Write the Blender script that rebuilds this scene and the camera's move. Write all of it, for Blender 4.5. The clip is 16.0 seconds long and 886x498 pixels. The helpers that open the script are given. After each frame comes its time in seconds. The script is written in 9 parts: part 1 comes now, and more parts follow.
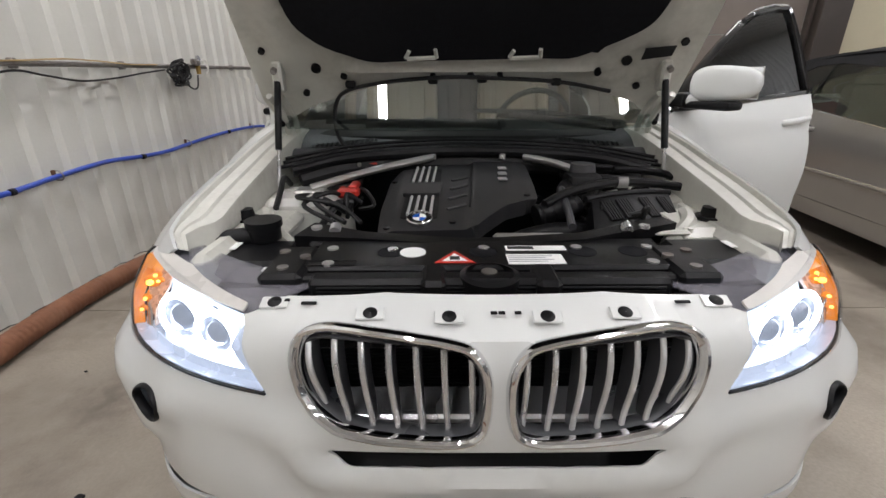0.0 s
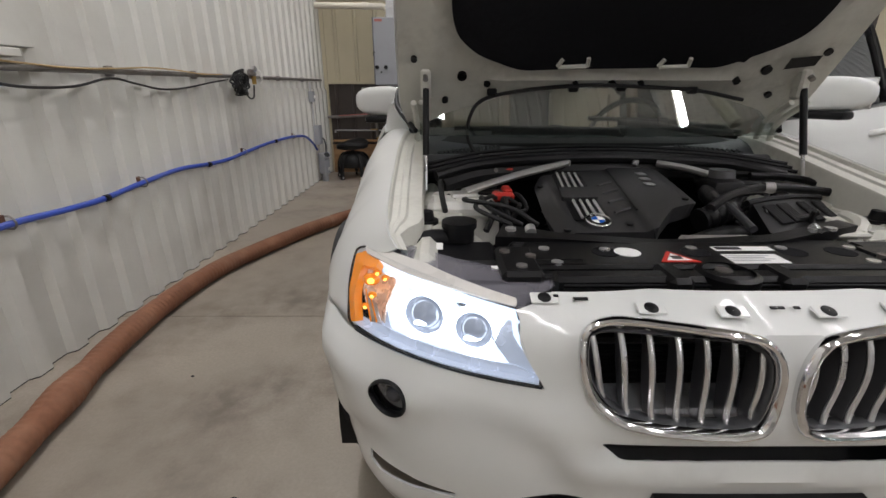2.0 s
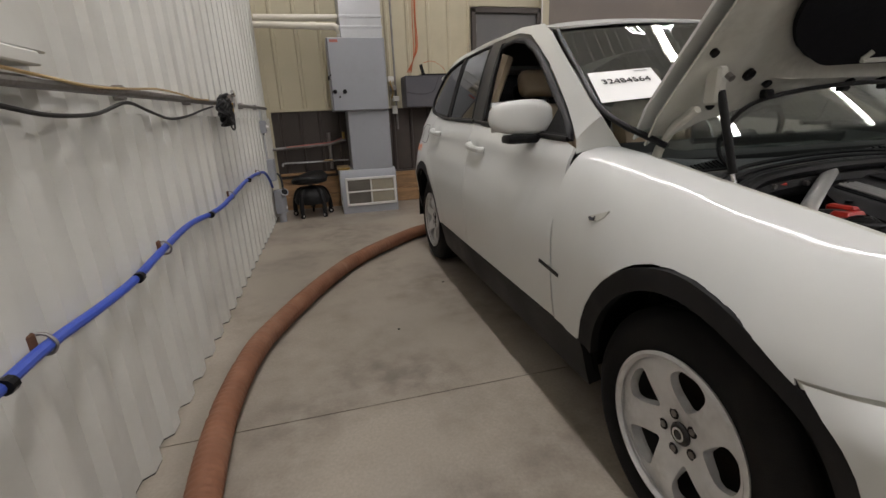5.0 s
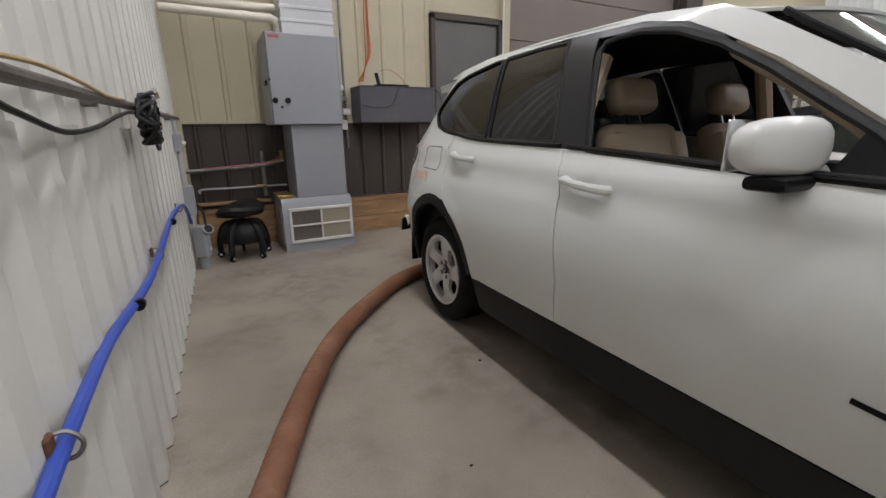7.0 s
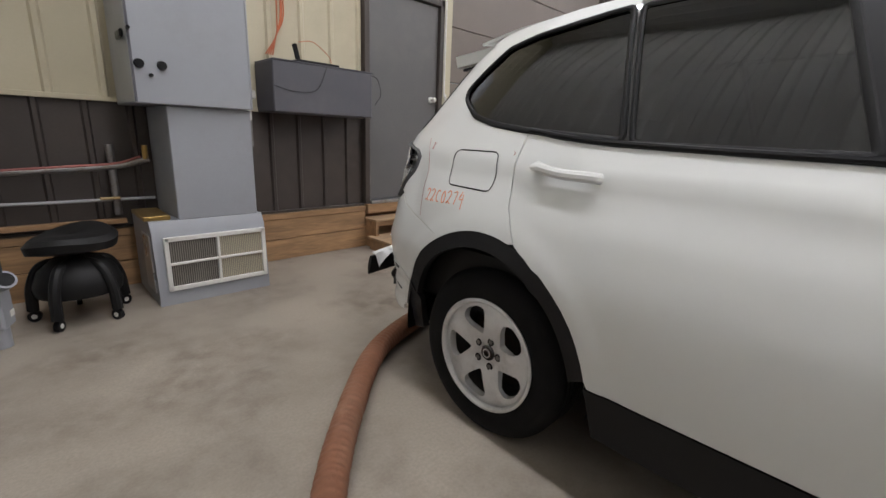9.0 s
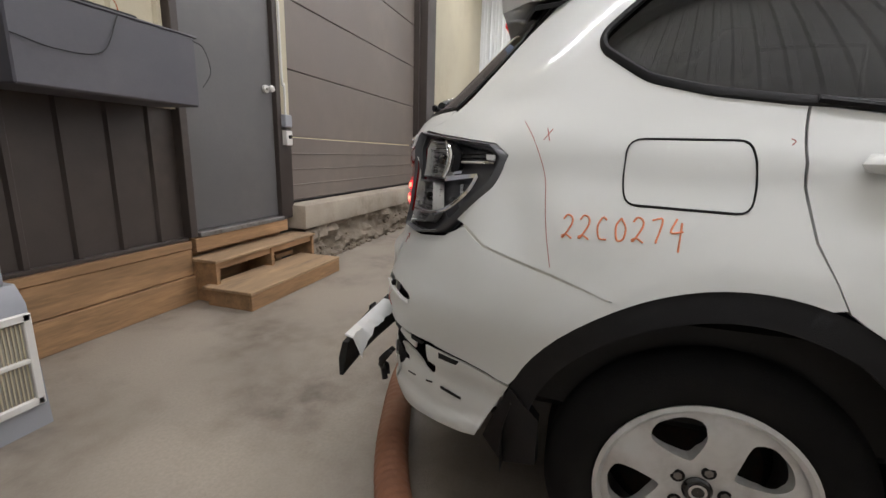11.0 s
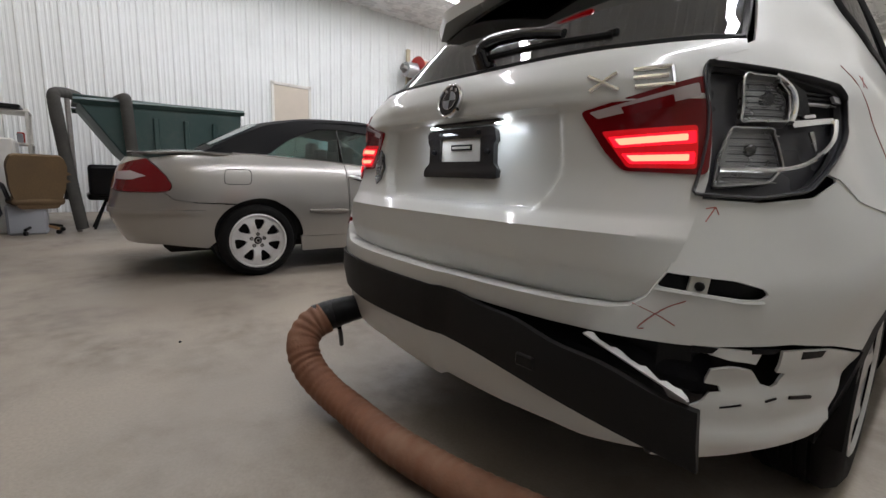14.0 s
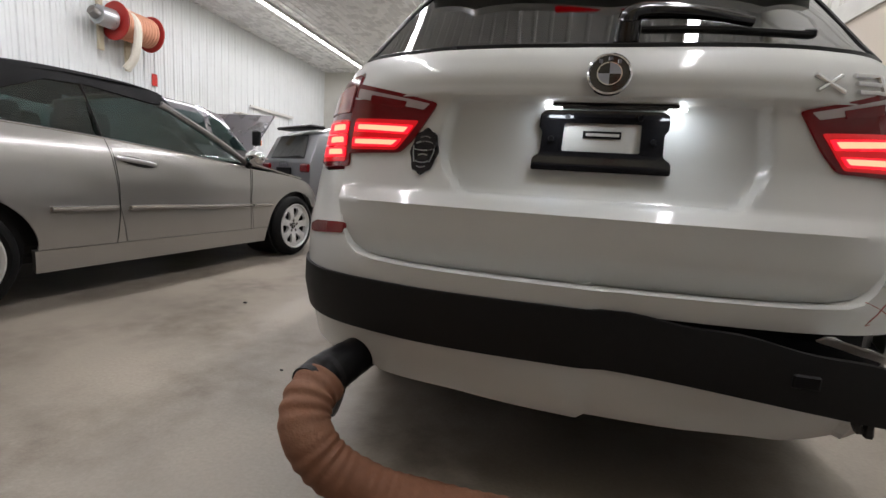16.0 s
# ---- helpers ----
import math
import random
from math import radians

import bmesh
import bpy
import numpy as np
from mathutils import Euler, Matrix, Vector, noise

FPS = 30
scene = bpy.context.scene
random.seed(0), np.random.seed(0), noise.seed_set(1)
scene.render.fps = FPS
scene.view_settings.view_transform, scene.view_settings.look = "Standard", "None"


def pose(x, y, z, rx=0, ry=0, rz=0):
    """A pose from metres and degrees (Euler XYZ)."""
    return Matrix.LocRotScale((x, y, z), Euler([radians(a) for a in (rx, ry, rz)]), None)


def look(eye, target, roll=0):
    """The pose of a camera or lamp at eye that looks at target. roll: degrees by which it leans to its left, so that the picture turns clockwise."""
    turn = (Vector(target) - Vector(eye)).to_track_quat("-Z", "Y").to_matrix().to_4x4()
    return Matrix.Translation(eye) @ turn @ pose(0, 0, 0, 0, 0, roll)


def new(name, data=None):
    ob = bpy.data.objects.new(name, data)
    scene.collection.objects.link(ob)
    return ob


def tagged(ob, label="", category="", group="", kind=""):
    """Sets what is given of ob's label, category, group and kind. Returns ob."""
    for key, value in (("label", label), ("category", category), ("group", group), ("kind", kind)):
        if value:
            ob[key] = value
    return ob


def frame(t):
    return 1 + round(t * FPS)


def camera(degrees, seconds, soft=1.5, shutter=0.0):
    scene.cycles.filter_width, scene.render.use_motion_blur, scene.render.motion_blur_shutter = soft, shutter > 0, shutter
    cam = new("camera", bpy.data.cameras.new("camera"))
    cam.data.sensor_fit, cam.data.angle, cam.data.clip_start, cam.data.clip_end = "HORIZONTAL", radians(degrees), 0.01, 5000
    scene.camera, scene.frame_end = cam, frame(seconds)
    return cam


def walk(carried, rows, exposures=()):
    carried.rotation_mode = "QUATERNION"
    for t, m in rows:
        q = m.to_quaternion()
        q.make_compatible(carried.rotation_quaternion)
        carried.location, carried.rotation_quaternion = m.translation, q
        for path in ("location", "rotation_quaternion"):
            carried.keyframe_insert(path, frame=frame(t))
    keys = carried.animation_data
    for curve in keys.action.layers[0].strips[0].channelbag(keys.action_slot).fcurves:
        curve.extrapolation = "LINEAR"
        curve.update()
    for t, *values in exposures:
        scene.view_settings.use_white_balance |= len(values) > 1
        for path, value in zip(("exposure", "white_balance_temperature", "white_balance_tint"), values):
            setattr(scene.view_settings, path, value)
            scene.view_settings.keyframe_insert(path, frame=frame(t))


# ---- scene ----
cam = camera(91.1, 16.0)
PATH = [
    (0, (-0.093, -1.358, 1.255), (-0.099, 0.504, 0.523), -0.3),
    (0.5, (-0.151, -1.384, 1.248), (-0.163, 0.484, 0.535), -0.3),
    (1, (-0.235, -1.413, 1.242), (-0.264, 0.461, 0.542), -0.4),
    (1.5, (-0.386, -1.413, 1.225), (-0.414, 0.466, 0.542), 0.3),
    (2, (-0.6, -1.387, 1.238), (-0.595, 0.493, 0.556), 0.0),
    (2.5, (-0.792, -1.379, 1.237), (-0.71, 0.511, 0.589), 0.5),
    (3, (-1.016, -1.381, 1.235), (-0.81, 0.504, 0.599), 0.4),
    (3.5, (-1.185, -1.343, 1.226), (-0.903, 0.535, 0.601), 0.8),
    (4, (-1.365, -1.177, 1.216), (-1.032, 0.697, 0.601), -0.6),
    (4.5, (-1.518, -1.003, 1.224), (-1.132, 0.861, 0.608), -1.3),
    (5, (-1.714, -0.796, 1.212), (-1.235, 1.055, 0.626), -2.4),
    (5.2, (-1.774, -0.717, 1.224), (-1.263, 1.131, 0.654), -2.9),
    (7.3, (-2.133, 0.585, 1.25), (-1.202, 2.278, 0.731), -0.7),
    (7.5, (-2.113, 0.733, 1.259), (-1.16, 2.415, 0.748), -0.7),
    (8, (-2.123, 1.085, 1.238), (-1.08, 2.721, 0.753), 0.2),
    (8.5, (-2.11, 1.469, 1.231), (-0.935, 3.01, 0.735), 0.4),
    (8.7, (-2.106, 1.603, 1.215), (-0.864, 3.089, 0.718), 0.9),
    (10.8, (-1.888, 3.011, 1.102), (-0.034, 3.622, 0.667), 4.1),
    (11, (-1.849, 3.143, 1.102), (0.023, 3.702, 0.672), 1.6),
    (11.5, (-1.798, 3.471, 1.04), (0.121, 3.846, 0.621), 0.4),
    (12, (-1.718, 3.813, 0.994), (0.239, 3.717, 0.596), -1.2),
    (12.5, (-1.561, 4.048, 0.947), (0.349, 3.592, 0.569), -0.2),
    (13, (-1.379, 4.254, 0.931), (0.458, 3.554, 0.563), 1.6),
    (13.5, (-1.205, 4.456, 0.905), (0.453, 3.389, 0.567), 2.8),
    (14, (-0.965, 4.590, 0.907), (0.530, 3.298, 0.586), 1.9),
    (14.5, (-0.689, 4.696, 0.892), (0.601, 3.201, 0.574), 1.6),
    (15, (-0.428, 4.805, 0.862), (0.547, 3.086, 0.556), 3.0),
    (15.5, (-0.160, 4.846, 0.861), (0.559, 3.004, 0.562), 3.4),
    (16, (0.137, 4.818, 0.858), (0.576, 2.889, 0.564), 3.7),
]
LIGHTNESS = [(0, -0.04, 6500, 10), (1.0, -0.27, 6520, 10), (3, -0.32, 6640, 10), (4, -0.36, 6690, 10), (5.2, -0.40, 6760, 10), (7.3, -0.14, 6380, 10), (8.7, 0.08, 6360, 10), (11, 0.17, 6430, 10), (13, 0.08, 6380, 10), (13.6, -0.06, 6390, 10), (14.5, -0.08, 6400, 10), (16, -0.03, 6480, 10)]
walk(cam, [(t, look(eye, target, roll)) for t, eye, target, roll in PATH], LIGHTNESS)

# ---- world and lights ----
world = bpy.data.worlds.new("sky")
scene.world = world
world.use_nodes = True
_wn = world.node_tree.nodes
_sky = _wn.new("ShaderNodeTexSky")
_sky.sky_type, _sky.sun_disc, _sky.sun_elevation, _sky.sun_rotation = "NISHITA", False, 0.6, 1.6
world.node_tree.links.new(_sky.outputs[0], _wn["Background"].inputs[0])
_wn["Background"].inputs[1].default_value = 0.06
CEIL = 5.5
# middle row: the run past y -9 is added to brighten the far end
STRIPS = [(-1.3, -5.6, 5.6), (3.3, -13.0, 5.6), (8.1, -13.0, 5.6)]
for sx, ya, yb in STRIPS:
    lamp = bpy.data.lights.new("strip_lamp", "AREA")
    lamp.shape, lamp.size, lamp.size_y = "RECTANGLE", 0.16, yb - ya
    lamp.energy, lamp.color = 21.5 * (yb - ya), (0.955, 0.94, 1.0)
    lo = new("strip_lamp", lamp)
    lo.matrix_world = pose(sx, (ya + yb) / 2, CEIL - 0.19)
# the two lit number plate lamps
for sx in (-0.145, 0.12):
    lamp = bpy.data.lights.new("plate_light", "AREA")
    lamp.shape, lamp.size, lamp.size_y = "RECTANGLE", 0.06, 0.030
    lamp.energy, lamp.color = 0.11, (0.86, 0.92, 1.0)
    lo = new("plate_light", lamp)
    lo.matrix_world = pose(sx, 3.735, 1.045, -26)

# ---- materials ----
def mat(name, color, rough=0.5, metal=0.0, var=0.12, scale=3.0, fine=60.0, bump=0.0, bump_scale=120.0, coat=0.0, dirt=None, dirt_amt=0.35,
        dirt_scale=1.2, rvar=0.1, emit=None, strength=0.0, alpha=1.0, transmission=0.0, ior=1.45, spec=0.5, stretch=(1, 1, 1), island=0.0, coat_rough=0.04):
    """A surface with broad and fine variation of colour and gloss, an optional layer of dirt, and fine relief."""
    m = bpy.data.materials.new(name)
    m.use_nodes = True
    n, l = m.node_tree.nodes, m.node_tree.links
    b = n["Principled BSDF"]
    tc = n.new("ShaderNodeTexCoord")
    mp = n.new("ShaderNodeMapping")
    mp.inputs["Scale"].default_value = stretch
    l.new(tc.outputs["Object"], mp.inputs[0])

    def noise_tex(sc, det, seed=0.0):
        t = n.new("ShaderNodeTexNoise")
        t.inputs["Scale"].default_value, t.inputs["Detail"].default_value = sc, det
        l.new(mp.outputs[0], t.inputs["Vector"])
        return t

    def mix(fac, a, c, kind="MIX"):
        x = n.new("ShaderNodeMix")
        x.data_type, x.blend_type = "RGBA", kind
        for sock, v in ((x.inputs[0], fac), (x.inputs[6], a), (x.inputs[7], c)):
            if isinstance(v, (int, float)):
                sock.default_value = v
            elif isinstance(v, tuple):
                sock.default_value = (*v[:3], 1)
            else:
                l.new(v, sock)
        return x.outputs[2]

    def ramp(src, a, c, lo=0.3, hi=0.7):
        r = n.new("ShaderNodeMapRange")
        r.inputs[1].default_value, r.inputs[2].default_value, r.inputs[3].default_value, r.inputs[4].default_value = lo, hi, a, c
        l.new(src, r.inputs[0])
        return r.outputs[0]

    broad, grain = noise_tex(scale, 4), noise_tex(fine, 3)
    dark = tuple(c * (1 - var) for c in color)
    light = tuple(min(c * (1 + var * 0.7), 1) for c in color)
    col = mix(ramp(broad.outputs[0], 0, 1), dark, light)
    col = mix(ramp(grain.outputs[0], 0, 0.5), col, tuple(c * (1 - var * 1.2) for c in color))
    if island:
        g = n.new("ShaderNodeNewGeometry")
        oi = n.new("ShaderNodeObjectInfo")
        ad = n.new("ShaderNodeMath")
        ad.operation = "ADD"
        l.new(g.outputs["Random Per Island"], ad.inputs[0])
        l.new(oi.outputs["Random"], ad.inputs[1])
        fr = n.new("ShaderNodeMath")
        fr.operation = "FRACT"
        l.new(ad.outputs[0], fr.inputs[0])
        col = mix(ramp(fr.outputs[0], 0, island, 0, 1), col, tuple(c * 0.45 for c in color))
    if dirt:
        d = noise_tex(dirt_scale, 8)
        d2 = noise_tex(dirt_scale * 6, 5)
        mm = n.new("ShaderNodeMath")
        mm.operation = "MULTIPLY"
        l.new(ramp(d.outputs[0], 0, 1, 0.42, 0.68), mm.inputs[0])
        l.new(ramp(d2.outputs[0], 0.2, 1, 0.3, 0.65), mm.inputs[1])
        sc = n.new("ShaderNodeMath")
        sc.operation = "MULTIPLY"
        sc.inputs[1].default_value = dirt_amt
        l.new(mm.outputs[0], sc.inputs[0])
        col = mix(sc.outputs[0], col, dirt)
    l.new(col, b.inputs["Base Color"])
    l.new(ramp(broad.outputs[0], max(rough - rvar, 0.02), min(rough + rvar, 1)), b.inputs["Roughness"])
    b.inputs["Metallic"].default_value = metal
    b.inputs["Coat Weight"].default_value = coat
    b.inputs["Coat Roughness"].default_value = coat_rough
    b.inputs["IOR"].default_value = ior
    b.inputs["Specular IOR Level"].default_value = spec
    b.inputs["Transmission Weight"].default_value = transmission
    b.inputs["Alpha"].default_value = alpha
    if bump:
        bt = noise_tex(bump_scale, 4)
        bp = n.new("ShaderNodeBump")
        bp.inputs["Strength"].default_value, bp.inputs["Distance"].default_value = bump, 0.004
        l.new(bt.outputs[0], bp.inputs["Height"])
        l.new(bp.outputs[0], b.inputs["Normal"])
    if emit:
        b.inputs["Emission Color"].default_value = (*emit, 1)
        b.inputs["Emission Strength"].default_value = strength
    return m


def glass(name, tint, f0=0.045, rough=0.015, graze=1.0):
    """Thin glass: clear with a tint, and a mirror-like gloss that grows towards grazing views."""
    m = bpy.data.materials.new(name)
    m.use_nodes = True
    n, l = m.node_tree.nodes, m.node_tree.links
    n.remove(n["Principled BSDF"])
    tr, gl, lw, mx = n.new("ShaderNodeBsdfTransparent"), n.new("ShaderNodeBsdfGlossy"), n.new("ShaderNodeLayerWeight"), n.new("ShaderNodeMixShader")
    pwr, mad = n.new("ShaderNodeMath"), n.new("ShaderNodeMath")
    pwr.operation, mad.operation = "POWER", "MULTIPLY_ADD"
    lw.inputs[0].default_value = 0.5
    pwr.inputs[1].default_value = 4.5
    mad.inputs[1].default_value = graze - f0
    mad.inputs[2].default_value = f0
    tr.inputs[0].default_value = (*[c ** 0.5 for c in tint], 1)
    gl.inputs["Roughness"].default_value = rough
    l.new(lw.outputs["Facing"], pwr.inputs[0])
    l.new(pwr.outputs[0], mad.inputs[0])
    l.new(mad.outputs[0], mx.inputs[0])
    l.new(tr.outputs[0], mx.inputs[1])
    l.new(gl.outputs[0], mx.inputs[2])
    l.new(mx.outputs[0], n["Material Output"].inputs[0])
    return m


WHITE = mat("white_paint", (0.63, 0.64, 0.62), 0.38, var=0.012, coat=0.6, rvar=0.004, coat_rough=0.06)
UNDERWHITE = mat("white_undercoat", (0.56, 0.555, 0.50), 0.45, var=0.08, coat=0.2, dirt=(0.20, 0.18, 0.15), dirt_amt=0.4, dirt_scale=5.0)
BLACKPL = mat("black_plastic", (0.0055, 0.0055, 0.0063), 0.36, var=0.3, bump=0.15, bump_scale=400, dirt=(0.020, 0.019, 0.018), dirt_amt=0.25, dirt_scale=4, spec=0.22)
TRIM = mat("dark_trim_plastic", (0.0075, 0.0075, 0.0085), 0.55, var=0.25, bump=0.2, bump_scale=600, dirt=(0.03, 0.028, 0.026), dirt_amt=0.3, dirt_scale=3, spec=0.35)
GLOSSBLK = mat("gloss_black", (0.008, 0.008, 0.009), 0.12, var=0.2, coat=0.5)
RUBBER = mat("tyre_rubber", (0.0055, 0.0055, 0.0057), 0.8, var=0.25, bump=0.3, bump_scale=300, dirt=(0.022, 0.019, 0.016), dirt_amt=0.4, dirt_scale=5, spec=0.25)
CHROME = mat("chrome", (0.75, 0.75, 0.76), 0.1, 1.0, var=0.05, rvar=0.06)
RIBSILV = mat("painted_silver", (0.52, 0.52, 0.52), 0.4, 0.3, var=0.08)
# blade grey with the dark that the slat sides reflect put into it
SLATDARK = mat("slat_dark_mirrored", (0.11, 0.11, 0.115), 0.4, 0.5, var=0.15)
COWLGREY = mat("dusty_cowl_plastic", (0.050, 0.050, 0.055), 0.38, var=0.25, bump=0.15, bump_scale=400, dirt=(0.075, 0.072, 0.070), dirt_amt=0.5, dirt_scale=5, spec=0.5)
SATIN = mat("satin_silver", (0.64, 0.64, 0.64), 0.30, 0.75, var=0.08)
ALLOY = mat("alloy_silver", (0.68, 0.68, 0.675), 0.38, 0.35, var=0.06, coat=0.3, dirt=(0.16, 0.14, 0.12), dirt_amt=0.3, dirt_scale=9)
STEEL = mat("dull_steel", (0.30, 0.29, 0.28), 0.5, 0.9, var=0.2, dirt=(0.12, 0.06, 0.03), dirt_amt=0.5, dirt_scale=10)
RUSTY = mat("rusty_steel", (0.16, 0.075, 0.04), 0.8, 0.3, var=0.4, scale=30)
ALU = mat("cast_aluminium", (0.55, 0.54, 0.52), 0.42, 0.8, var=0.15, bump=0.2, bump_scale=150)
GLASS = glass("tinted_glass", (0.030, 0.032, 0.036), 0.065)
CLEARGL = glass("clear_glass", (0.60, 0.68, 0.66), 0.17)
REARGL = glass("tinted_rear_glass", (0.030, 0.032, 0.036), 0.14)
FOGBOWL = mat("fog_lamp_bowl", (0.40, 0.40, 0.40), 0.3, 0.3, var=0.2, scale=30)
GREENGL = glass("green_glass", (0.36, 0.52, 0.50), 0.11)
LENS = glass("clear_lens", (0.92, 0.93, 0.95), 0.03, 0.015, 0.35)
HAZY = mat("hazy_lens", (0.30, 0.29, 0.33), 0.16, var=0.25, scale=14, alpha=0.42, coat=0.4)
AMBER = mat("amber_lens", (0.72, 0.24, 0.02), 0.15, var=0.2, scale=30, emit=(1.0, 0.30, 0.02), strength=0.36, coat=0.3)
AMBERLIT = mat("amber_bulb", (1.0, 0.5, 0.1), 0.3, emit=(1.0, 0.42, 0.06), strength=5)
XENON = mat("xenon_glow", (0.9, 0.93, 1.0), 0.3, emit=(0.78, 0.88, 1.0), strength=9)
# emission here puts the lamps' glow into reflectors and inner lamp walls
REFLGLOW = mat("reflector_self_glow", (0.5, 0.52, 0.56), 0.15, 0.8, var=0.3, scale=25, emit=(0.72, 0.84, 1.0), strength=1.5)
LAMPLILAC = mat("lamp_inner_glow", (0.40, 0.41, 0.46), 0.25, 0.6, var=0.2, scale=18, emit=(0.66, 0.78, 1.0), strength=0.55)
PILLAR = mat("dark_pillar_film", (0.012, 0.012, 0.014), 0.35, var=0.15, rvar=0.05, spec=0.4)
LAMPBOWL = mat("projector_glow", (0.22, 0.23, 0.26), 0.2, 0.8, var=0.4, scale=18, emit=(0.7, 0.80, 1.0), strength=0.38)
# warm colour and weak emission stand in for signal light on the reflector
AMBERMID = mat("signal_glow_reflector", (0.74, 0.64, 0.57), 0.28, 0.55, var=0.35, scale=45, emit=(1.0, 0.60, 0.38), strength=0.24, bump=0.5, bump_scale=160)
EYEBROW = mat("frosted_lamp_edge", (0.58, 0.56, 0.52), 0.3, var=0.1)
LAMPRIM = mat("lamp_rim_grey", (0.085, 0.087, 0.092), 0.35, 0.2, var=0.2)
HEADLINER = mat("dark_headliner", (0.035, 0.030, 0.026), 0.9, var=0.15, bump=0.2, bump_scale=300)
DARKALLOY = mat("dark_alloy", (0.07, 0.065, 0.06), 0.6, 0.4, var=0.3, scale=12)
DISC = mat("rusty_brake_disc", (0.022, 0.018, 0.016), 0.6, 0.6, var=0.3, dirt=(0.06, 0.03, 0.018), dirt_amt=0.6, dirt_scale=14)
ENGCOVER = mat("engine_cover_plastic", (0.024, 0.024, 0.026), 0.5, var=0.2, bump=0.2, bump_scale=500, dirt=(0.045, 0.043, 0.04), dirt_amt=0.4, dirt_scale=6)
REDLENS = mat("red_lens", (0.105, 0.004, 0.006), 0.10, var=0.15, coat=0.35, emit=(0.6, 0.005, 0.008), strength=0.03, spec=0.35)
REDLIT = mat("lit_red_lens", (0.25, 0.006, 0.008), 0.3, emit=(1.0, 0.008, 0.022), strength=2.0, spec=0.2)
REDCORE = mat("lit_bar_core", (0.4, 0.1, 0.05), 0.3, emit=(1.0, 0.19, 0.11), strength=3.4, spec=0.2)
REDDIM = mat("dim_red_lens", (0.22, 0.006, 0.008), 0.12, emit=(1.0, 0.006, 0.014), strength=0.42, coat=0.3)
WHITELENS = mat("pale_lens", (0.50, 0.44, 0.44), 0.15, var=0.1, coat=0.5)
SHADEGREY = mat("handle_shade_grey", (0.06, 0.057, 0.055), 0.35, 0.4, var=0.1)
DUCTGREY = mat("grey_duct_fabric", (0.060, 0.058, 0.052), 0.85, var=0.3, scale=5, bump=0.5, bump_scale=120)
STRIPBLK = mat("black_grained_plastic", (0.009, 0.0087, 0.0085), 0.55, var=0.2, bump=0.15, bump_scale=400, spec=0.3)
REDHAZE = mat("faded_red_lens", (0.42, 0.16, 0.15), 0.15, var=0.2, coat=0.6)
LAMPGREY = mat("lamp_housing", (0.080, 0.080, 0.088), 0.30, 0.3, var=0.25)
LAMPSILV = mat("lamp_reflector", (0.46, 0.46, 0.45), 0.32, 0.85, var=0.25, scale=30)
PLATEGLOW = mat("plate_lamp_glow", (1, 1, 1), 0.3, emit=(0.92, 0.96, 1.0), strength=9)
TAN = mat("tan_leather", (0.42, 0.33, 0.23), 0.45, var=0.12, bump=0.2, bump_scale=200)
DARKIN = mat("dark_interior", (0.010, 0.0095, 0.009), 0.6, var=0.2, bump=0.15, bump_scale=200, spec=0.35)
FELT = mat("hood_felt", (0.010, 0.010, 0.0118), 0.95, var=0.3, bump=0.5, bump_scale=250, spec=0.15)
RED = mat("red_plastic", (0.5, 0.03, 0.02), 0.4, var=0.15)
REDPEN = mat("red_marker", (0.40, 0.13, 0.11), 0.6, var=0.2)
ORANGEPEN = mat("orange_marker", (0.80, 0.27, 0.13), 0.6, var=0.25, fine=90)
PAPER = mat("white_paper", (0.82, 0.82, 0.80), 0.7, var=0.02)
INK = mat("black_ink", (0.02, 0.02, 0.02), 0.7)
BLUE = mat("blue_enamel", (0.02, 0.12, 0.5), 0.2, coat=0.5)
BLUEHOSE = mat("blue_hose_rubber", (0.03, 0.075, 0.42), 0.4, var=0.15, dirt=(0.12, 0.12, 0.16), dirt_amt=0.4, dirt_scale=3)
DUCT = mat("brown_duct_fabric", (0.23, 0.098, 0.052), 0.75, var=0.2, scale=5, bump=0.5, bump_scale=90, dirt=(0.34, 0.22, 0.15), dirt_amt=0.5, dirt_scale=2.5)
CONCRETE = mat("concrete_floor", (0.325, 0.284, 0.232), 0.45, var=0.22, scale=0.9, fine=75, bump=0.30, bump_scale=110, dirt=(0.125, 0.100, 0.078), dirt_amt=0.85, dirt_scale=1.6, rvar=0.14)
CURB = mat("raw_concrete", (0.40, 0.35, 0.28), 0.85, var=0.22, scale=2, bump=0.5, bump_scale=30, dirt=(0.20, 0.16, 0.12), dirt_amt=0.8, dirt_scale=3)
RUBBLE = mat("broken_concrete", (0.24, 0.20, 0.15), 0.95, var=0.35, scale=7, bump=1.0, bump_scale=35, dirt=(0.12, 0.095, 0.07), dirt_amt=0.8, dirt_scale=4)
WALLWHITE = mat("white_sheet_metal", (0.60, 0.595, 0.55), 0.5, var=0.05, scale=0.6, dirt=(0.36, 0.34, 0.30), dirt_amt=0.5, dirt_scale=0.9, coat=0.0)
EASTWHITE = mat("bright_sheet_metal", (0.74, 0.76, 0.76), 0.42, var=0.04, scale=0.4, dirt=(0.5, 0.5, 0.48), dirt_amt=0.2)
BEIGE = mat("beige_sheet_metal", (0.50, 0.45, 0.32), 0.5, var=0.06, scale=0.7, dirt=(0.32, 0.27, 0.19), dirt_amt=0.35, dirt_scale=1.0)
BROWNMET = mat("brown_sheet_metal", (0.052, 0.042, 0.036), 0.45, var=0.15, scale=1.0, dirt=(0.11, 0.09, 0.072), dirt_amt=0.35, dirt_scale=1.5)
